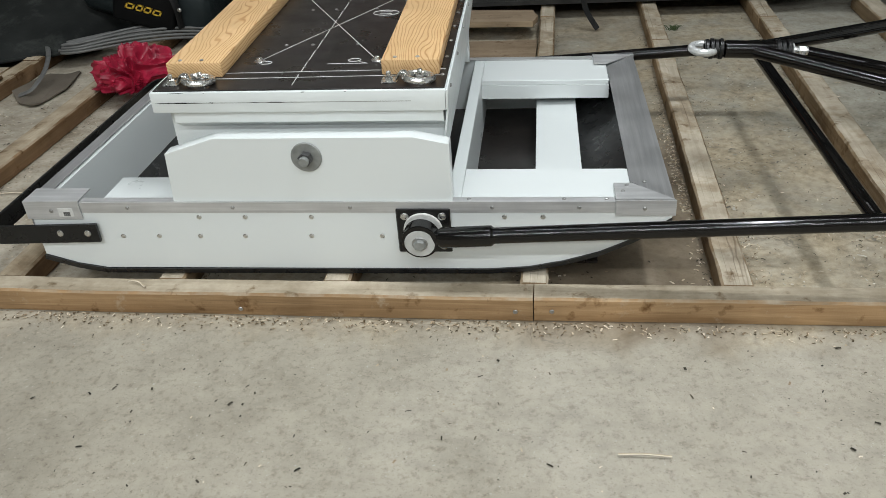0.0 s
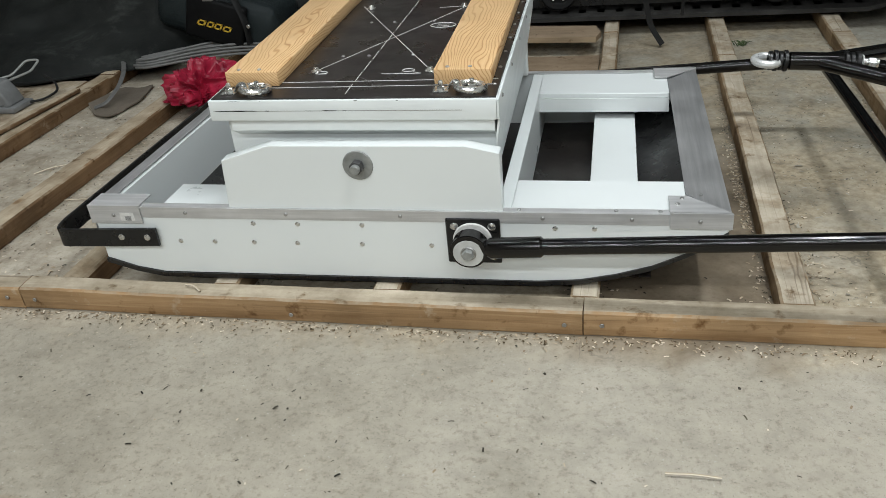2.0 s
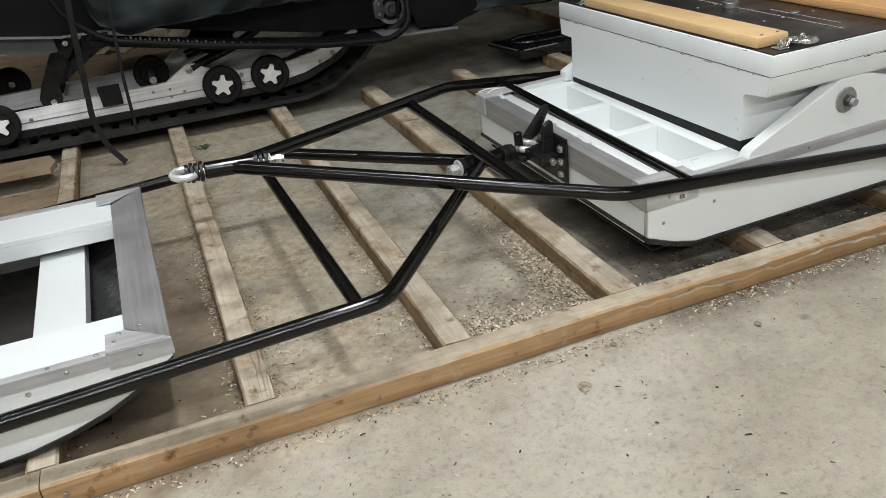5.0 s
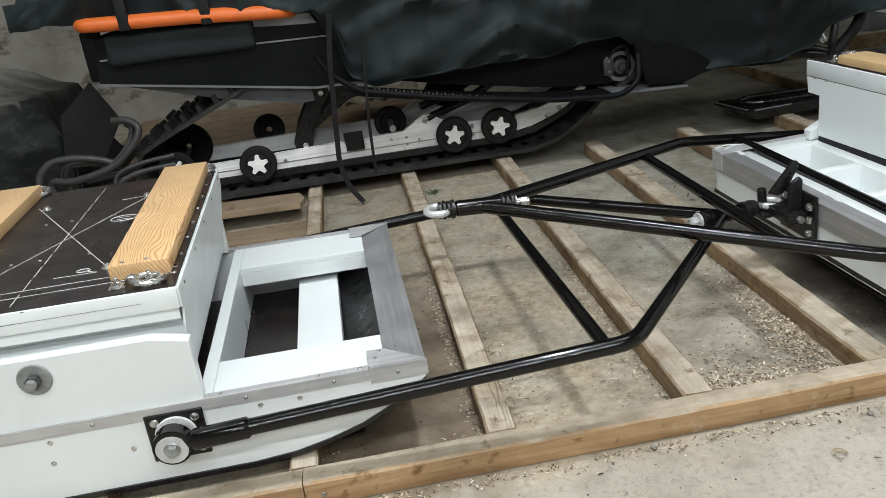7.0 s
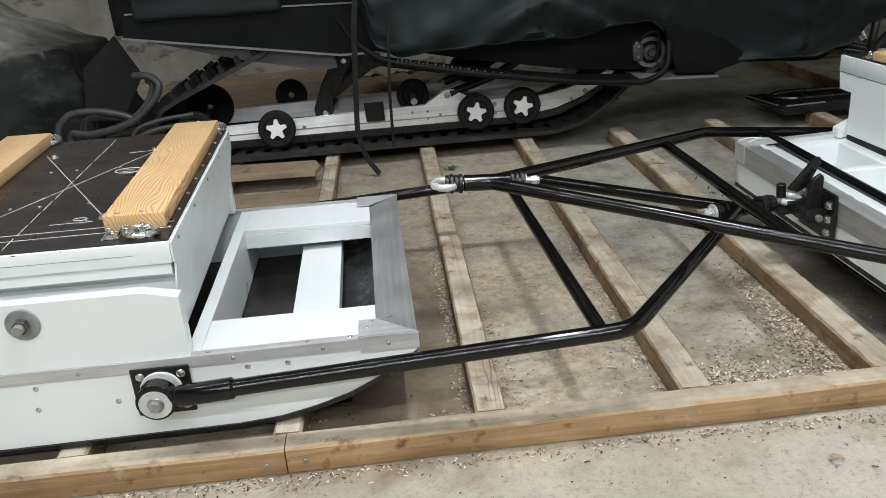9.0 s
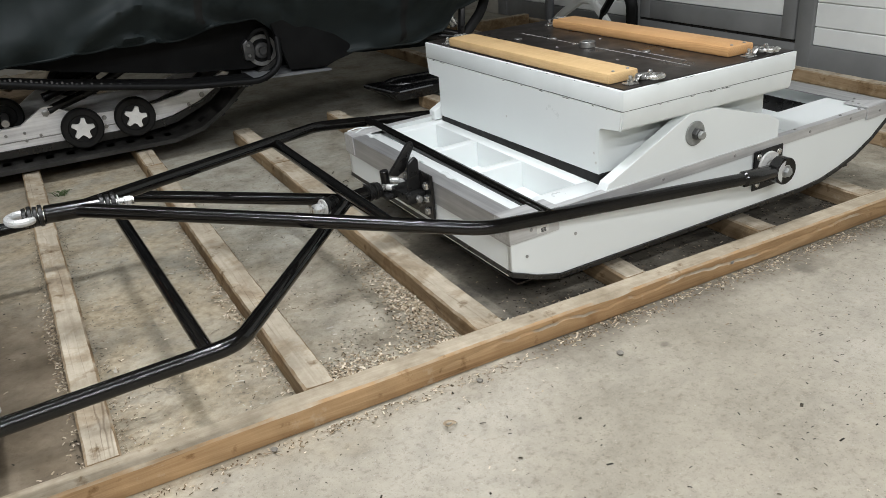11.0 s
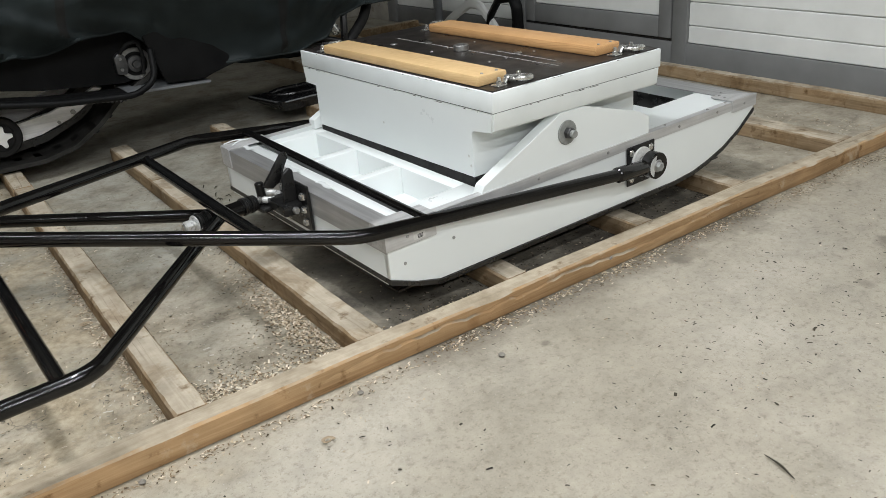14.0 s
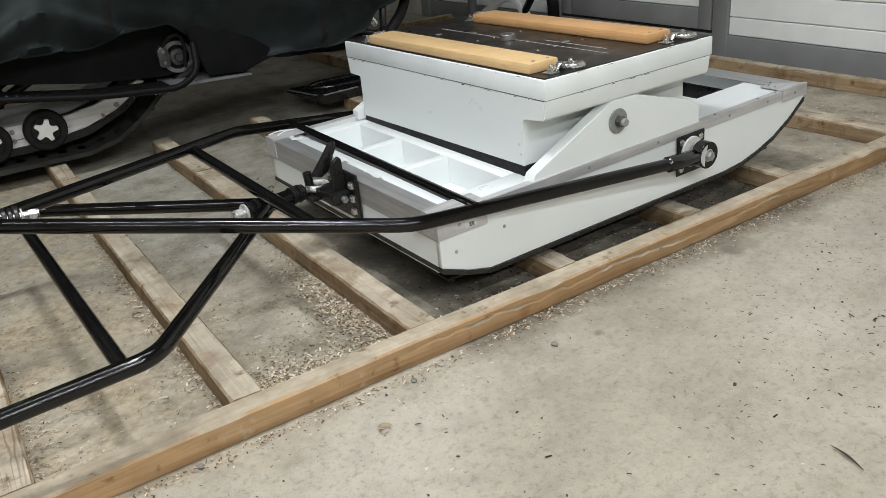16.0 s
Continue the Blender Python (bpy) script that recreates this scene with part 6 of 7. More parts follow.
def cover_section(x):
    # hem is dropped and tucked near x 1.3 to 1.8 to darken below
    low = pw(x, [(-0.85, 0.735), (-0.55, 0.745), (-0.05, 0.70), (0.08, 0.66), (0.15, 0.58), (0.21, 0.425), (0.28, 0.395), (0.45, 0.405), (0.86, 0.42), (1.04, 0.445), (1.11, 0.45), (1.20, 0.40), (1.28, 0.345), (1.45, 0.275), (1.68, 0.265), (1.78, 0.30), (1.86, 0.38), (1.95, 0.40), (2.08, 0.40), (2.16, 0.47), (2.3, 0.57), (2.66, 0.63)])
    top = pw(x, [(-0.85, 0.84), (-0.2, 0.98), (0.4, 1.05), (1.2, 1.15), (1.8, 1.08), (2.2, 1.0), (2.5, 0.85), (2.66, 0.72)])
    near = pw(x, [(-0.85, 1.70), (0.0, 1.64), (0.3, 1.60), (1.0, 1.58), (1.25, 1.56), (1.7, 1.565), (2.0, 1.57), (2.2, 1.60), (2.5, 1.68), (2.66, 1.85)])
    far = pw(x, [(-0.85, 2.36), (1.7, 2.44), (2.4, 2.38), (2.66, 2.2)])
    # unseen bulge, with the nose past x 2.16, added to shade the floor
    shade_bulge = pw(x, [(0.9, 0.0), (1.3, 0.17), (2.0, 0.15), (2.4, 0.12), (2.66, 0.0)])
    # far hem is lowered to block light from behind
    back = min(low, pw(x, [(-0.85, 0.7), (0.9, 0.45), (1.3, 0.13), (2.15, 0.10), (2.4, 0.45), (2.66, 0.63)]))
    tuck = pw(x, [(1.10, 0.0), (1.25, 0.35), (1.7, 0.35), (1.85, 0.0)])
    return [(near + 0.035 + 0.17 * tuck, low), (near + 0.13 * tuck, low + 0.06), (near - 0.02 * min(1, shade_bulge * 9), 0.55 * low + 0.45 * 0.66), (near - shade_bulge, (low + top) / 2), (near + 0.09, top - 0.08), (near + 0.2, top), (far - 0.2, top), (far, top - 0.12), (far + 0.02, back)]


drape("snowmobile_cover", [-0.85 + 3.51 * i / 270 for i in range(271)], cover_section, COVER, "dark green-black fabric cover draped over the snowmobile", "cover", 3.0, 0.06, seams=(0.93, 1.62))


def heap_section(x):
    f = pw(x, [(-3.2, 0.62), (-1.55, 0.55), (-1.3, 0.54), (-1.04, 0.48), (-0.89, 0.485), (-0.855, 0.42), (-0.83, 0.05)])
    r = pw(x, [(-3.2, 1.05), (-1.67, 0.77), (-1.44, 0.67), (-1.26, 0.57), (-1.0, 0.46), (-0.95, 0.34), (-0.9, 0.14), (-0.83, 0.05)])
    y0 = pw(x, [(-3.2, 1.05), (-1.95, 1.20), (-1.65, 1.33), (-1.48, 1.58), (-1.2, 1.70), (-0.85, 1.79)])
    k = min(1, f / 0.4)
    ym = max(y0 + 0.06, 1.66 + 0.10 * max(0.0, (x + 1.15) / 0.3))
    return [(y0, 0.052 if x < -1.3 else 0.02), (y0 + 0.04, 0.085 * k), (0.35 * y0 + 0.65 * ym, 0.16 * k), (ym, 0.30 * k), (ym + 0.06, 0.8 * f), (1.87, f), (2.05, f + 0.55 * (r - f)), (2.25, r), (2.7, 0.9 * r), (2.8, 0.02)]


heap = drape("tarpaulin", [-3.2 + 2.4 * i / 150 for i in range(151)], heap_section, DUSTY_TARP, "dark grey tarpaulin over a bulky heap by the wall", "tarpaulin", 11.0, 0.035)


# ---------- straps, hoses, cables ----------
def flat_strap(name, pts, w, label, parent=None):
    bm = bmesh.new()
    pts = rounded(pts, 0.03, 4)
    rows = []
    for i, p in enumerate(pts):
        d = (pts[min(i + 1, len(pts) - 1)] - pts[max(i - 1, 0)]).normalized()
        s = Vector((0.93, 0.36, 0))
        s = (s - d * s.dot(d)).normalized()
        nn = d.cross(s)
        rows.append([bm.verts.new(p + s * a + nn * b) for a, b in ((-w, -0.0012), (w, -0.0012), (w, 0.0012), (-w, 0.0012))])
    for A, B in zip(rows, rows[1:]):
        for k in range(4):
            bm.faces.new((A[k], A[(k + 1) % 4], B[(k + 1) % 4], B[k]))
    bm.faces.new(rows[0])
    bm.faces.new(rows[-1][::-1])
    return solo(name, bm, RUBBER, label, "strap", "cover straps")


flat_strap("cover_strap", [(0.155, 1.605, 0.66), (0.13, 1.59, 0.50), (0.115, 1.585, 0.30), (0.105, 1.585, 0.16), (0.125, 1.59, 0.07), (0.165, 1.585, 0.010)], 0.009, "black webbing strap hanging from the cover to the floor")
flat_strap("cover_strap", [(0.245, 1.585, 0.55), (0.235, 1.58, 0.42), (0.225, 1.585, 0.28), (0.222, 1.59, 0.10)], 0.005, "thin black cord strap hanging from the cover")


def coil():
    c = world_thing("hose_coil", -0.95, 2.2, 0.02, "coil of grey rubber hose on the floor behind the boxes", "hose")
    for k in range(4):
        bm = bmesh.new()
        pts = []
        for j in range(40):
            t = 2 * math.pi * j / 39 * 0.86 + 0.4 * k
            rx, ry = 0.25 + 0.02 * k, 0.13 + 0.015 * k
            pts.append((-0.98 + rx * math.cos(t) + 0.02 * math.sin(3 * t + k), 2.02 + ry * math.sin(t) + 0.03 * k, 0.045 + 0.026 * k + 0.02 * math.sin(2 * t + k)))
        tube(bm, pts, 0.013, 10)
        wpart("turn", bm, HOSE, c)
    loops = (([(-1.0, 1.93, 0.10), (-0.995, 1.94, 0.19), (-0.945, 1.95, 0.235), (-0.85, 1.95, 0.24), (-0.76, 1.96, 0.215), (-0.70, 1.97, 0.18)], 0.016),
             ([(-0.97, 1.97, 0.165), (-0.90, 1.95, 0.15), (-0.80, 1.94, 0.165), (-0.70, 1.94, 0.195), (-0.62, 1.95, 0.27), (-0.60, 1.96, 0.315), (-0.64, 1.98, 0.345), (-0.70, 2.0, 0.345)], 0.016),
             ([(-0.92, 2.0, 0.20), (-0.82, 1.99, 0.205), (-0.73, 1.98, 0.185), (-0.66, 1.99, 0.25), (-0.635, 2.0, 0.31), (-0.66, 2.01, 0.325)], 0.013),
             ([(-0.94, 2.02, 0.19), (-0.86, 2.0, 0.215), (-0.77, 2.0, 0.19)], 0.009),
             ([(-0.72, 1.90, 0.13), (-0.64, 1.90, 0.16), (-0.58, 1.91, 0.165), (-0.50, 1.93, 0.165)], 0.011),
             ([(-0.73, 1.92, 0.16), (-0.62, 1.93, 0.19), (-0.50, 1.95, 0.195)], 0.010))
    # all of it lies in front of the tarpaulin's end
    for pts, r in loops:
        near = [(0.135 + (x - 0.135) * 0.915, 1.69 + (y - 1.95) * 0.9, 0.832 + (z - 0.832) * 0.915) for x, y, z in pts]
        foot = [(near[0][0] + 0.01, near[0][1], 0.056)]
        wpart("loop", tube(bmesh.new(), rounded(foot + near, 0.05), r * 0.78, 12), HOSE, c)


coil()


def cables():
    rnd = random.Random(5)
    for k in range(10):
        d = 0.013 * k
        j = [0.012 * (rnd.random() - 0.5) for _ in range(6)]
        up = 0.006 * (k % 4)
        pts = [(-1.50 + 2 * j[5], 1.40 + d, 0.056 + up), (-1.62 + j[0] * 2, 1.335 + 0.6 * d, 0.055 + up), (-1.55, 1.325 + d + j[1], 0.058 + up), (-1.42, 1.40 + 1.2 * d + j[2], 0.06 + 1.4 * up), (-1.25, 1.46 + 1.7 * d + j[3], 0.06 + up), (-1.05, 1.45 + 2.0 * d + j[4], 0.057), (-0.80, 1.50 + 2.2 * d, 0.055)]
        solo("cable", tube(bmesh.new(), rounded(pts, 0.12, 8), 0.0045, 8), CABLE, "pale grey cable lying across the joists", "cable", "cables on the joists")
    pts = [(-1.74, 1.47, 0.088), (-1.68, 1.39, 0.066), (-1.62, 1.29, 0.060), (-1.570, 1.172, 0.050), (-1.559, 1.065, 0.030), (-1.606, 1.065, 0.015)]
    solo("cable", tube(bmesh.new(), rounded(pts, 0.06, 6), 0.008, 8, flat=0.35), CABLE, "pale cable end hanging over the tarpaulin", "cable", "cables on the joists")


cables()


# ---------- clutter at the left end ----------
def red_bag():
    bm = bmesh.new()
    bmesh.ops.create_icosphere(bm, subdivisions=6, radius=1.0)
    for v in bm.verts:
        n = v.co.normalized()
        w = n + 0.7 * Vector((noise.noise(n * 1.7), noise.noise(n * 1.7 + Vector((7, 0, 0))), noise.noise(n * 1.7 + Vector((0, 7, 0)))))
        fold = Vector((w.x * 2.3, w.y * 2.3, w.z * 0.7))
        ridge = (1 - abs(noise.noise(fold))) ** 2.5
        fine = (1 - abs(noise.noise(fold * 2.1 + Vector((3, 1, 0))))) ** 3
        r = 0.62 + 0.42 * noise.noise(n * 1.5 + Vector((4, 0, 2))) + 0.30 * ridge + 0.13 * fine + 0.03 * noise.noise(w * 9)
        p = Vector((n.x * 0.125, n.y * 0.095, n.z * 0.112 if n.z > 0 else n.z * 0.02)) * r
        tail = max(0.0, n.x - 0.35) / 0.65
        p = Vector((p.x + 0.10 * tail, p.y + 0.02 * tail, p.z * (1 - 0.45 * tail) + 0.025 * tail))
        v.co = Vector((-1.20, 1.05, 0.062)) + p
        v.co.z = max(v.co.z, TOP + 0.003 + 0.002 * fine)
    solo("net_bag", bm, RED_NET, "crumpled red plastic net bag lying on a joist", "bag", smooth=60)


red_bag()


def soft_block(x0, x1, y0, y1, z0, z1, r, seed, amp):
    bm = cube(x0, x1, y0, y1, z0, z1, r=r, seg=3)
    bmesh.ops.subdivide_edges(bm, edges=bm.edges[:], cuts=3, use_grid_fill=True)
    for v in bm.verts:
        v.co += Vector((noise.noise(v.co * 9 + Vector((seed, 0, 0))), noise.noise(v.co * 7 + Vector((0, seed, 0))), noise.noise(v.co * 8 + Vector((0, 0, seed))))) * amp
    return bm


def black_bag():
    c = world_thing("tool_bag", -1.33, 1.60, TOP, "black fabric bag with a yellow printed mark", "bag")
    turn = Matrix.Rotation(radians(17), 3, "Y")
    bm = soft_block(-1.60, -1.14, 1.53, 1.74, 0.07, 0.25, 0.04, 2.0, 0.018)
    bmesh.ops.rotate(bm, verts=bm.verts[:], cent=(-1.36, 1.5, 0.15), matrix=turn)
    wpart("body", bm, COVER, c)
    bm = cube(-1.47, -1.25, 1.498, 1.53, 0.085, 0.235, r=0.012, seg=3)
    bmesh.ops.rotate(bm, verts=bm.verts[:], cent=(-1.36, 1.5, 0.15), matrix=turn)
    flap = wpart("pocket", bm, PLASTIC, c, "smooth black pocket flap")
    for u, w, h in ((0.0, 0.030, 0.020), (0.036, 0.024, 0.022), (0.064, 0.026, 0.022), (0.095, 0.030, 0.020)):
        x0 = -1.425 + u
        bm = bmesh.new()
        for q0, q1, z0, z1 in ((0.0, 0.20, 0.0, 1.0), (0.78, 1.0, 0.0, 1.0), (0.0, 1.0, 0.0, 0.22), (0.0, 1.0, 0.78, 1.0)):
            prism(bm, [(x0 + w * q0 + 0.008 * z0, 0.138 + h * z0), (x0 + w * q1 + 0.008 * z0, 0.138 + h * z0), (x0 + w * q1 + 0.008 * z1, 0.138 + h * z1), (x0 + w * q0 + 0.008 * z1, 0.138 + h * z1)], 1.4955, 1.4978, "y")
        bmesh.ops.rotate(bm, verts=bm.verts[:], cent=(-1.36, 1.5, 0.15), matrix=turn)
        part("printed_mark", bm, YELLOW, flap, "yellow printed shape")
    wpart("shoulder_strap", tube(bmesh.new(), rounded([(-1.30, 1.52, 0.30), (-1.26, 1.50, 0.22), (-1.235, 1.49, 0.15), (-1.24, 1.50, 0.08)], 0.04), 0.014, 10, flat=0.3), RUBBER, c)
    wpart("buckle", cube(-1.385, -1.345, 1.497, 1.509, 0.232, 0.252, r=0.003), STEEL, c)
    wpart("stud", disc(bmesh.new(), (-1.225, 1.486, 0.145), (0, -1, 0), 0.007, 0.006, 12), ZINC, c)


black_bag()


def clamp_tool():
    t = world_thing("clamp_tool", -1.86, 0.95, TOP, "grey cast clamp tool with a red knob lying on a joist", "tool")
    wpart("foot", cube(-1.97, -1.788, 0.93, 1.03, TOP + 0.001, TOP + 0.018, r=0.005, seg=2), GREY_PAINT, t)
    wpart("body", prism(bmesh.new(), [(-1.96, TOP + 0.018), (-1.808, TOP + 0.018), (-1.822, TOP + 0.052), (-1.845, TOP + 0.088), (-1.93, TOP + 0.095), (-1.955, TOP + 0.05)], 0.945, 1.02, "y", 0.007, 3), GREY_PAINT, t)
    wpart("lug", disc(bmesh.new(), (-1.825, 0.955, TOP + 0.018), (0, 0, 1), 0.012, 0.012, 16, 0.005), GREY_PAINT, t)
    wpart("bail", tube(bmesh.new(), rounded([(-1.93, 0.99, TOP + 0.078), (-1.85, 1.045, TOP + 0.088), (-1.815, 1.085, TOP + 0.122), (-1.775, 1.097, TOP + 0.120), (-1.790, 1.060, TOP + 0.094), (-1.90, 0.975, TOP + 0.066)], 0.012), 0.0038, 8), PIVOT_STEEL, t, "bent grey rod handle")
    wpart("knob", turned(bmesh.new(), (-1.825, 0.875, TOP), (0, 0, 1), [(0, 0), (0.014, 0), (0.019, 0.008), (0.019, 0.022), (0.012, 0.03), (0, 0.032)], 18), RED_PLASTIC, t, "red plastic knob")
    wpart("lead", tube(bmesh.new(), rounded([(-1.80, 1.0, TOP + 0.012), (-1.765, 1.04, TOP + 0.006), (-1.752, 1.11, TOP + 0.012), (-1.79, 1.15, TOP + 0.03), (-1.83, 1.16, TOP + 0.05)], 0.03), 0.004, 8), RUBBER, t)


clamp_tool()
bm = prism(bmesh.new(), [(-1.765, 0.45), (-1.738, 0.45), (-1.680, 1.122), (-1.705, 1.124)], TOP + 0.002, TOP + 0.014, "z", 0.002, 1)
solo("wooden_batten", bm, BROWN_JOIST, "dark thin batten lying along a joist", "batten")
solo("floor_board", cube(-2.035, -1.735, 0.40, 1.24, 0.012, TOP - 0.001, r=0.002), JOIST_WOOD, "tan dusty board lying between two joists", "board", "boards on the floor")
bm = bmesh.new()
outline = rounded([(-1.654, 1.103, 0), (-1.649, 1.212, 0), (-1.634, 1.261, 0), (-1.551, 1.258, 0), (-1.527, 1.304, 0), (-1.487, 1.144, 0), (-1.501, 1.058, 0), (-1.513, 0.986, 0), (-1.581, 1.02, 0)], 0.025)
loop = [(p[0], p[1]) for p in outline]
mx, my_ = sum(p[0] for p in loop) / len(loop), sum(p[1] for p in loop) / len(loop)
shells = []
for dz in (0.0, 0.004):
    rows_ = []
    for f in (1.0, 0.8, 0.55, 0.28):
        rows_.append([bm.verts.new((mx + (x - mx) * f, my_ + (y - my_) * f, 0.004 + dz + 0.022 * max(0.0, noise.noise(Vector((x * 11 * f, y * 9 * f, 2)))) + 0.014 * max(0.0, f - 0.7) * (noise.noise(Vector((x * 17, y * 17, 5))) + 0.5))) for x, y in loop])
    n = len(loop)
    for A, B in zip(rows_, rows_[1:]):
        for q in range(n):
            bm.faces.new((A[q], A[(q + 1) % n], B[(q + 1) % n], B[q]))
    bm.faces.new(rows_[-1])
    shells.append(rows_[0])
for q in range(n):
    bm.faces.new((shells[0][q], shells[0][(q + 1) % n], shells[1][(q + 1) % n], shells[1][q]))
bmesh.ops.recalc_face_normals(bm, faces=bm.faces[:])
solo("rubber_mat", bm, DUSTY_SHEET, "dusty brown-grey rubber scrap lying between two joists", "rubber mat")

# boards behind the sled
bm = prism(bmesh.new(), [(-0.37, 1.52), (-0.045, 1.50), (-0.03, 1.56), (-0.05, 1.63), (-0.37, 1.66)], TOP + 0.001, TOP + 0.02, "z", 0.001, 1)
solo("plywood_offcut", bm, TAN_BOARD, "brown plywood offcut with a cut corner across two joists", "board", "boards on the floor")
bm = cube(-0.32, -0.03, 1.27, 1.47, 0.004, 0.016, r=0.001)
solo("plywood_offcut", bm, TAN_BOARD, "thin brown board lying on the concrete", "board", "boards on the floor")
solo("plywood_sheet", cube(-1.0, 0.55, 2.56, 3.62, 0.0, 0.05, r=0.002), TAN_BOARD, "tan plywood sheet lying on the floor behind the snowmobile", "board")
bm = bmesh.new()
bmesh.ops.create_grid(bm, x_segments=44, y_segments=12, size=0.5)
for v in bm.verts:
    u, w = v.co.x, v.co.y
    p = Vector((0.31 + u * 0.40, 2.90 + w * 0.26 + 0.04 * noise.noise(Vector((u * 5, w, 0))), 0.135 + 0.030 * noise.noise(v.co * 6) + 0.022 * abs(noise.noise(v.co * 15)) + 0.03 * max(0, u)))
    v.co = p
cl = solo("cloth", bm, CLOTH, "crumpled cream cloth lying behind the skid rails", "cloth", smooth=70)
cl.modifiers.new("thickness", "SOLIDIFY").thickness = 0.004


# ---------- things by the garage door ----------
def loop_handle(pts, r, material, label):
    h = world_thing("ski_loop", pts[1][0], pts[1][1], 0.0, label, "ski loop", "ski loops by the door")
    wpart("loop", tube(bmesh.new(), rounded(pts, 0.022, 3), r, 8, flat=1.5), material, h)
    wpart("foot", cube(pts[0][0] - 0.035, pts[0][0] + 0.03, pts[-1][1] - 0.03, pts[0][1] + 0.03, 0.0, 0.012, r=0.004), material, h)


loop_handle([(3.15, 2.82, 0.008), (3.11, 2.66, 0.095), (3.10, 2.46, 0.195), (3.10, 2.38, 0.195), (3.10, 2.28, 0.115), (3.12, 2.20, 0.008)], 0.017, DOOR_WHITE, "angular white plastic ski loop standing by the door")
loop_handle([(3.12, 2.345, 0.008), (3.10, 2.29, 0.14), (3.10, 2.21, 0.235), (3.10, 2.10, 0.25), (3.10, 2.072, 0.20), (3.12, 2.09, 0.008)], 0.019, PLASTIC, "angular black plastic ski loop standing by the door")


def leg_stand():
    s = world_thing("stand_leg", 3.10, 0.15, TOP, "thin black stand leg with a rubber foot on the end joist", "stand")
    wpart("leg", tube(bmesh.new(), [(3.098, 0.148, TOP + 0.012), (3.12, 0.105, 0.17), (3.15, 0.02, 0.45), (3.165, -0.03, 0.95)], 0.0095, 12), BLACK_PLATE, s)
    wpart("rubber_foot", tube(bmesh.new(), [(3.096, 0.154, TOP), (3.097, 0.151, TOP + 0.012), (3.103, 0.140, TOP + 0.045)], [0.014, 0.015, 0.0115], 12), RUBBER, s)


leg_stand()
bm = tube(bmesh.new(), [(3.17, 2.86, 0.0), (3.17, 2.86, 0.9)], 0.026, 14)
solo("door_bracket", bm, GREYSHEET, "grey steel post by the door frame", "post")

# ---------- shavings, crumbs and straws ----------
def scatter(name, n, place, size, material, label, seed, curl):
    rnd = random.Random(seed)
    vs, fs = [], []
    for _ in range(n):
        x, y, z = place(rnd)
        a = rnd.uniform(0, math.pi)
        l, w = size * rnd.uniform(0.5, 1.5), size * rnd.uniform(0.18, 0.5)
        tilt = rnd.uniform(-0.5, 0.5) * curl
        ca, sa = math.cos(a), math.sin(a)
        b = len(vs)
        for u, v, h in ((-1, -1, 0.0), (0, -1, 0.5), (1, -1, 0.1), (1, 1, 0.2), (0, 1, 0.62), (-1, 1, 0.1)):
            px, py = u * l, v * w * (1 + 0.3 * rnd.random())
            vs.append((x + px * ca - py * sa, y + px * sa + py * ca, z + 0.0004 + (h + tilt * u) * size * 0.45 * curl + 0.0003))
        fs += [(b, b + 1, b + 4, b + 5), (b + 1, b + 2, b + 3, b + 4)]
    me = bpy.data.meshes.new(name)
    me.from_pydata(vs, [], fs)
    me.materials.append(material)
    return tagged(new(name, me), label, "debris", kind="stuff")


def by_beam(r):
    return r.uniform(-2.4, 3.0), -abs(r.gauss(0, 0.018)) - 0.003, 0.0


def heap_at(x, y, sx, sy, h=0.0):
    """A loose pile: thick in the middle."""
    def place(r):
        a, b = r.gauss(0, 1), r.gauss(0, 1)
        return x + abs(a) * sx, max(0.052, y + b * sy), h * math.exp(-(a * a + b * b) / 2) * r.random()
    return place


def thin_bays(r):
    while True:
        x, y = r.uniform(-2.4, 2.9), 0.055 + abs(r.gauss(0, 0.55))
        if y < 1.9 and noise.noise(Vector((x * 5, y * 5, 3))) > r.uniform(-0.3, 0.6):
            return x, y, 0.0


def open_floor(r):
    while True:
        x, y = r.uniform(-2.2, 3.2), -abs(r.gauss(0, 0.5)) - 0.01
        if noise.noise(Vector((x * 3, y * 3, 7))) > r.uniform(-0.5, 0.5):
            return x, y, 0.0


JOIST_X = (-1.70, -1.335, -0.995, -0.67, -0.352, 0.0, 0.339, 0.697, 1.041, 1.395, 1.79, 2.14, 2.63)


def joist_feet(r):
    x = r.choice(JOIST_X) + r.choice((-1, 1)) * (0.029 + abs(r.gauss(0, 0.010)))
    return x, 0.055 + r.random() * 1.5, 0.0


def open_bays(r):
    while True:
        x, y = r.uniform(0.37, 1.0), r.uniform(0.06, 1.4)
        if noise.noise(Vector((x * 7, y * 7, 5))) > r.uniform(-0.35, 0.6):
            return x, y, 0.0


def far_bays(r):
    while True:
        x, y = r.uniform(-1.68, -0.93), r.uniform(0.055, 1.3)
        if noise.noise(Vector((x * 6, y * 6, 9))) > r.uniform(-0.4, 0.5):
            return x, y, 0.0


scatter("floor_crumbs", 4200, joist_feet, 0.0021, DIRT, "dark dirt along the feet of the joists", 21, 0.7)
scatter("wood_shavings", 1300, joist_feet, 0.0020, SHAVING, "fine pale sawdust along the feet of the joists", 22, 0.8)
CHIPS = "pale wood shavings heaped beside a joist"
scatter("wood_shavings", 1200, by_beam, 0.0028, SHAVING, "pale wood shavings along the front beam", 1, 1.0)
scatter("wood_shavings", 1300, heap_at(1.006, 0.24, -0.036, 0.17, 0.010), 0.0036, SHAVING, CHIPS, 2, 1.3)
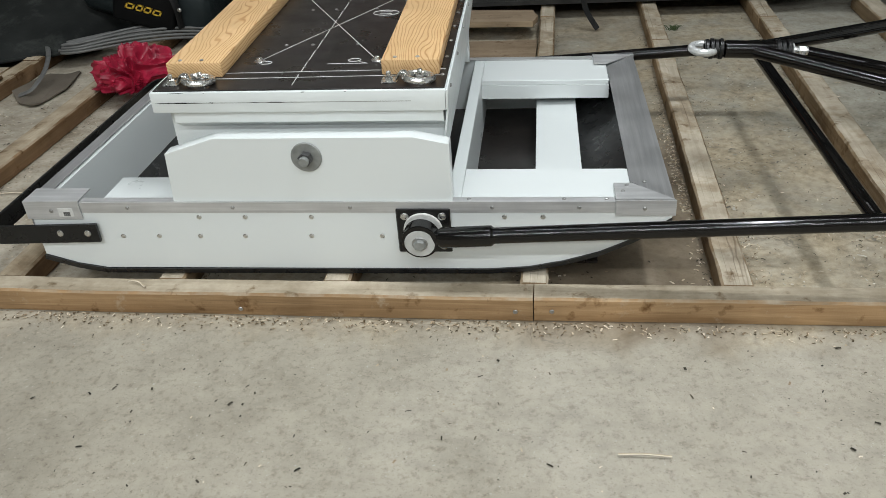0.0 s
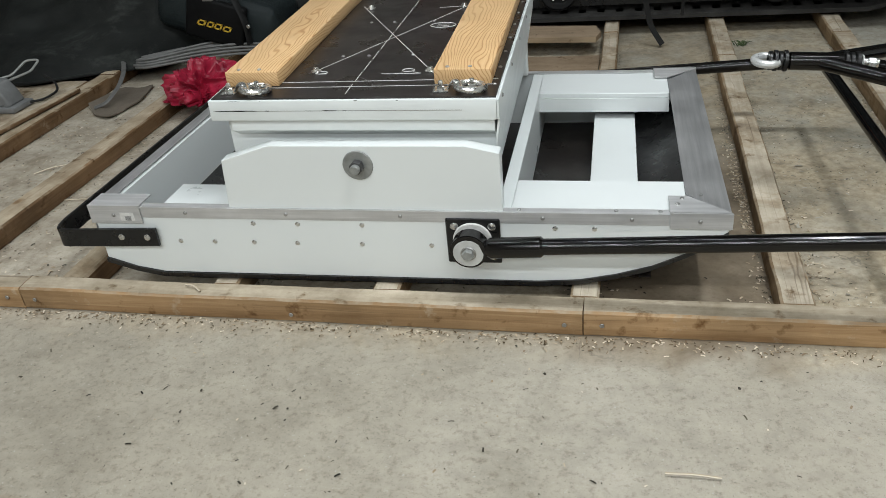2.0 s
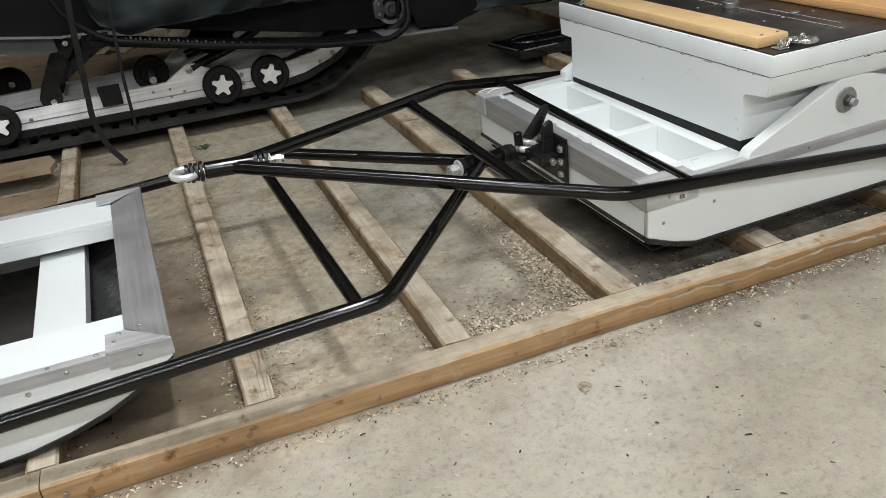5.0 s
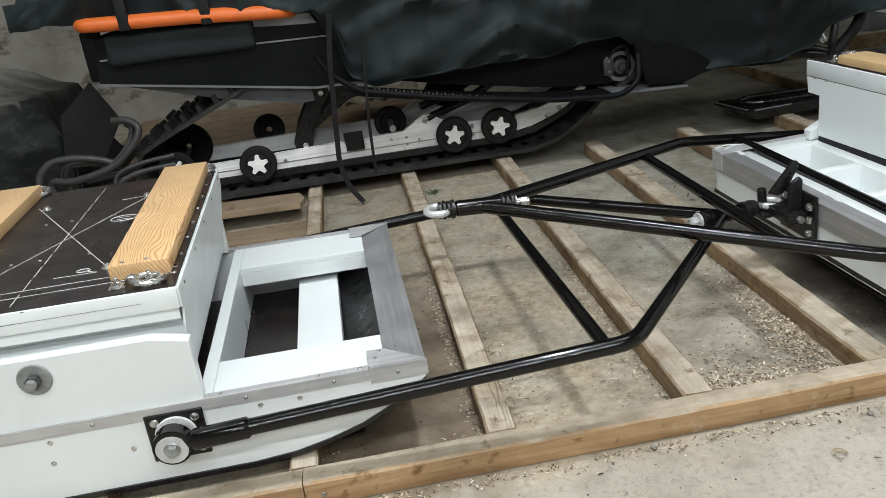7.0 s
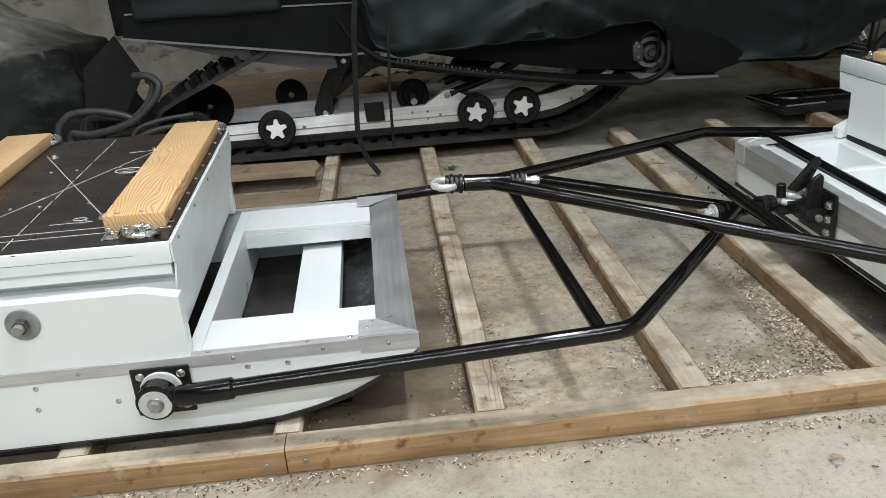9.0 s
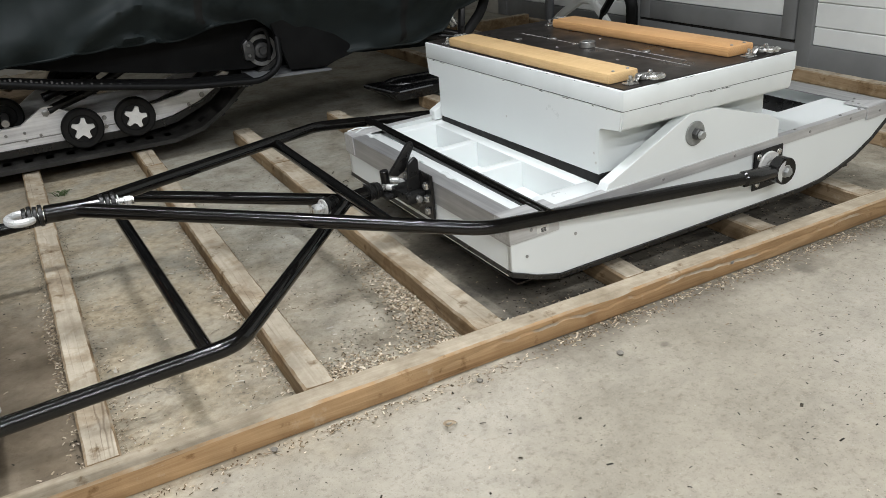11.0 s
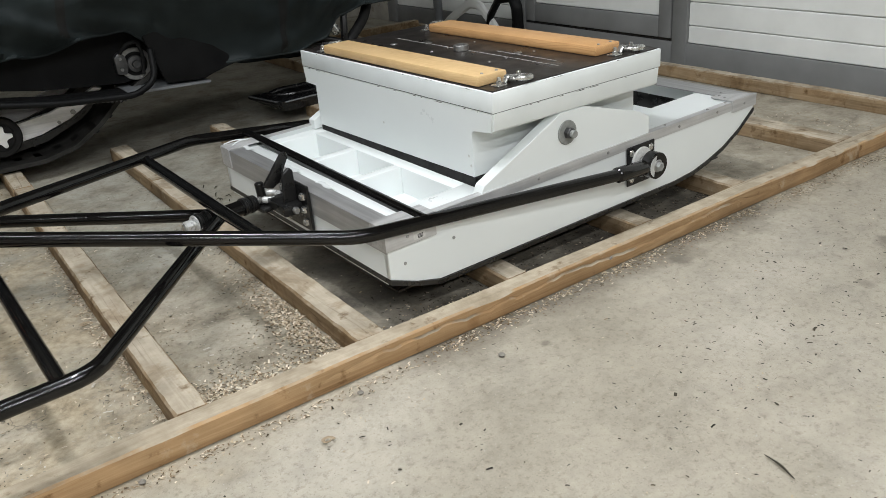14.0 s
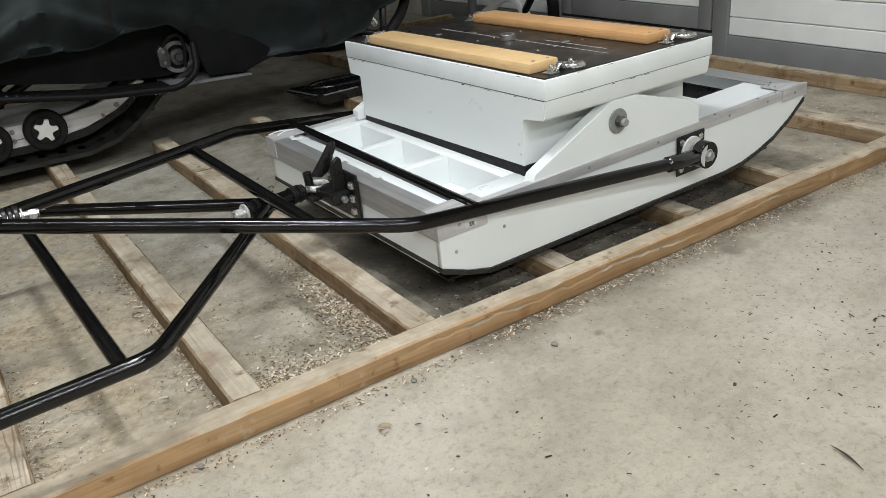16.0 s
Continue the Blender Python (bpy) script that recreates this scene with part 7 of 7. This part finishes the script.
scatter("wood_shavings", 1100, heap_at(0.735, 0.10, 0.105, 0.042, 0.009), 0.0034, SHAVING, CHIPS, 3, 1.3)
scatter("wood_shavings", 700, heap_at(0.667, 0.55, -0.016, 0.35, 0.004), 0.0034, SHAVING, CHIPS, 12, 1.2)
scatter("wood_shavings", 380, heap_at(0.312, 0.55, -0.013, 0.22, 0.003), 0.0032, SHAVING, CHIPS, 13, 1.2)
scatter("wood_shavings", 260, heap_at(0.362, 0.20, 0.03, 0.12), 0.0026, SHAVING, CHIPS, 14, 1.2)
scatter("floor_crumbs", 420, heap_at(1.0, 0.22, -0.05, 0.17, 0.004), 0.0028, EARTH, "dark crumbs among the shavings", 17, 1.0)
scatter("floor_crumbs", 450, heap_at(0.735, 0.10, 0.11, 0.045, 0.003), 0.0026, EARTH, "dark crumbs among the shavings", 18, 1.0)
scatter("wood_shavings", 500, heap_at(2.95, 0.2, -0.20, 0.2), 0.0038, SHAVING, CHIPS, 15, 1.2)
scatter("wood_shavings", 450, heap_at(1.06, 0.08, 0.2, 0.025), 0.0036, SHAVING, CHIPS, 16, 1.2)
scatter("wood_shavings", 800, thin_bays, 0.0033, SHAVING, "pale wood shavings strewn between the joists", 8, 1.0)
scatter("wood_shavings", 1100, far_bays, 0.0034, SHAVING, "pale wood shavings thick between the far joists", 41, 1.1)
scatter("floor_crumbs", 260, far_bays, 0.0036, DIRT, "dark crumbs between the far joists", 42, 1.0)
scatter("floor_crumbs", 900, thin_bays, 0.0028, DIRT, "dark crumbs between the joists", 6, 0.9)
scatter("mortar_crumbs", 1500, open_bays, 0.0024, MORTAR, "grey and tan mortar crumbs between the joists", 43, 0.8)
scatter("mortar_crumbs", 160, open_bays, 0.0055, MORTAR, "flat flakes of mortar between the joists", 44, 0.35)
scatter("floor_crumbs", 500, open_bays, 0.0022, EARTH, "brown earth between the joists", 45, 0.8)


def beam_right(r):
    while True:
        x = r.uniform(1.15, 2.9)
        clump = noise.noise(Vector((x * 9, 4.0, 1.0)))
        if clump > r.uniform(-0.7, 0.6):
            return x, 0.0096 * x - abs(r.gauss(0, 0.013 + 0.016 * max(0.0, clump))) - 0.003, 0.0


def under_sled(r):
    return r.uniform(1.15, 2.25), 0.055 + abs(r.gauss(0, 0.12)), 0.0


scatter("wood_shavings", 680, beam_right, 0.0030, SHAVING, "pale wood shavings along the front beam", 31, 1.1)
scatter("floor_crumbs", 700, beam_right, 0.0026, EARTH, "brown crumbs among the shavings along the beam", 34, 1.0)
scatter("floor_crumbs", 900, under_sled, 0.0030, DIRT, "dark crumbs on the concrete under the sled", 32, 1.0)
scatter("wood_shavings", 350, under_sled, 0.0028, SHAVING, "pale chips on the concrete under the sled", 33, 1.0)
scatter("floor_crumbs", 220, open_floor, 0.0036, DIRT, "dark crumbs scattered on the concrete", 4, 0.8)
scatter("floor_crumbs", 850, open_floor, 0.0020, DIRT, "dark crumbs scattered on the concrete", 10, 0.8)
scatter("floor_crumbs", 350, open_floor, 0.0026, SHAVING, "pale chips scattered on the concrete", 5, 0.8)
scatter("floor_crumbs", 1500, by_beam, 0.0024, EARTH, "dark crumbs along the front beam", 9, 0.9)


def crumb_field(r):
    return r.gauss(1.80, 0.38), min(-0.06, r.gauss(-0.36, 0.16)), 0.0


scatter("floor_crumbs", 260, crumb_field, 0.0025, DIRT, "dark crumbs strewn on the open concrete", 51, 0.8)
scatter("floor_crumbs", 40, crumb_field, 0.0042, DIRT, "larger dark crumbs strewn on the open concrete", 52, 0.6)


def shaving_curl(x, y, z, r):
    bm = bmesh.new()
    pts = [(x + r * (1 - 0.1 * t) * math.cos(t), y + r * (1 - 0.1 * t) * math.sin(t), z + 0.004 + 0.001 * t) for t in (0.25 * k for k in range(22))]
    tube(bm, pts, 0.0028, 6, flat=0.4)
    solo("wood_curl", bm, SHAVING, "curled pale wood shaving on the concrete", "shaving")


shaving_curl(0.640, 0.575, 0.0, 0.013)
shaving_curl(0.851, -0.117, 0.0, 0.011)
for cx_, cy_, cr_ in ((0.585, -0.012, 0.006), (1.22, -0.10, 0.007), (0.96, -0.03, 0.006)):
    solo("pebble", turned(bmesh.new(), (cx_, cy_, 0), (0.1, 0, 1), [(0, 0), (cr_ * 0.8, 0), (cr_, cr_ * 0.35), (cr_ * 0.7, cr_ * 0.7), (0, cr_ * 0.75)], 9), PEBBLE, "small grey pebble on the concrete beside the beam", "pebble", "pebbles")
solo("straw", tube(bmesh.new(), rounded([(0.125, -0.300, 0.003), (0.16, -0.299, 0.005), (0.197, -0.3, 0.003)], 0.02), 0.0015, 6), SHAVING, "dry straw on the concrete floor", "straw")
for a, b in (((-1.305, 0.452), (-1.175, 0.447)), ((-1.183, 0.263), (-1.142, 0.252)), ((-1.50, 0.60), (-1.44, 0.66)), ((-0.74, 0.03), (-0.70, 0.012))):
    h = 0.003 if b[1] > 0.1 else TOP + 0.003
    solo("straw", tube(bmesh.new(), rounded([(a[0], a[1], h), ((a[0] + b[0]) / 2, (a[1] + b[1]) / 2 + 0.006, h + 0.003), (b[0], b[1], h)], 0.02), 0.0016, 6), SHAVING, "dry straw lying among the joists", "straw", "straws")
solo("dry_leaf", tube(bmesh.new(), rounded([(1.334, -0.570, 0.002), (1.329, -0.598, 0.005), (1.320, -0.628, 0.002)], 0.02, 3), [0.0008, 0.0016, 0.0022, 0.0024, 0.0018, 0.0008], 6, flat=0.4), DIRT, "dry brown leaf on the concrete floor", "leaf")


def small_finds():
    for a, b in (((1.105, 0.868, 0.2285), (1.165, 0.858, 0.2305)), ((1.118, 0.842, 0.2280), (1.168, 0.852, 0.2320))):
        mid = tuple((p + q) / 2 + d for p, q, d in zip(a, b, (0, 0.004, 0.004)))
        solo("cable_tie", tube(bmesh.new(), rounded([a, mid, b], 0.02), 0.0016, 6), FILM_SCRAP, "white cable tie end lying on the sled's stern corner", "cable tie", "cable ties")
    rnd = random.Random(11)
    tuft = world_thing("moss_tuft", 0.405, 1.59, 0.0, "small dry green tuft on the concrete between joists", "plant")
    for k in range(18):
        a, l = rnd.uniform(0, 6.28), rnd.uniform(0.012, 0.028)
        x, y = 0.405 + rnd.gauss(0, 0.010), 1.59 + rnd.gauss(0, 0.012)
        wpart("blade", tube(bmesh.new(), [(x, y, 0.0), (x + 0.4 * l * math.cos(a), y + 0.4 * l * math.sin(a), 0.5 * l), (x + l * math.cos(a), y + l * math.sin(a), 0.55 * l)], [0.0016, 0.0012, 0.0004], 5), TUFT, tuft)
    for k in range(7):
        x, y, a, l = rnd.gauss(1.155, 0.02), rnd.gauss(1.12, 0.06), rnd.uniform(0, 3.14), rnd.uniform(0.008, 0.02)
        solo("twig", tube(bmesh.new(), [(x, y, 0.003), (x + l * math.cos(a) * 0.5, y + l * math.sin(a) * 0.5, 0.006 + 0.006 * rnd.random()), (x + l * math.cos(a + 0.4), y + l * math.sin(a + 0.4), 0.003)], 0.0014, 5), DIRT, "thin dark twig on the concrete between the joists", "twig", "twigs behind the hitch")


small_finds()
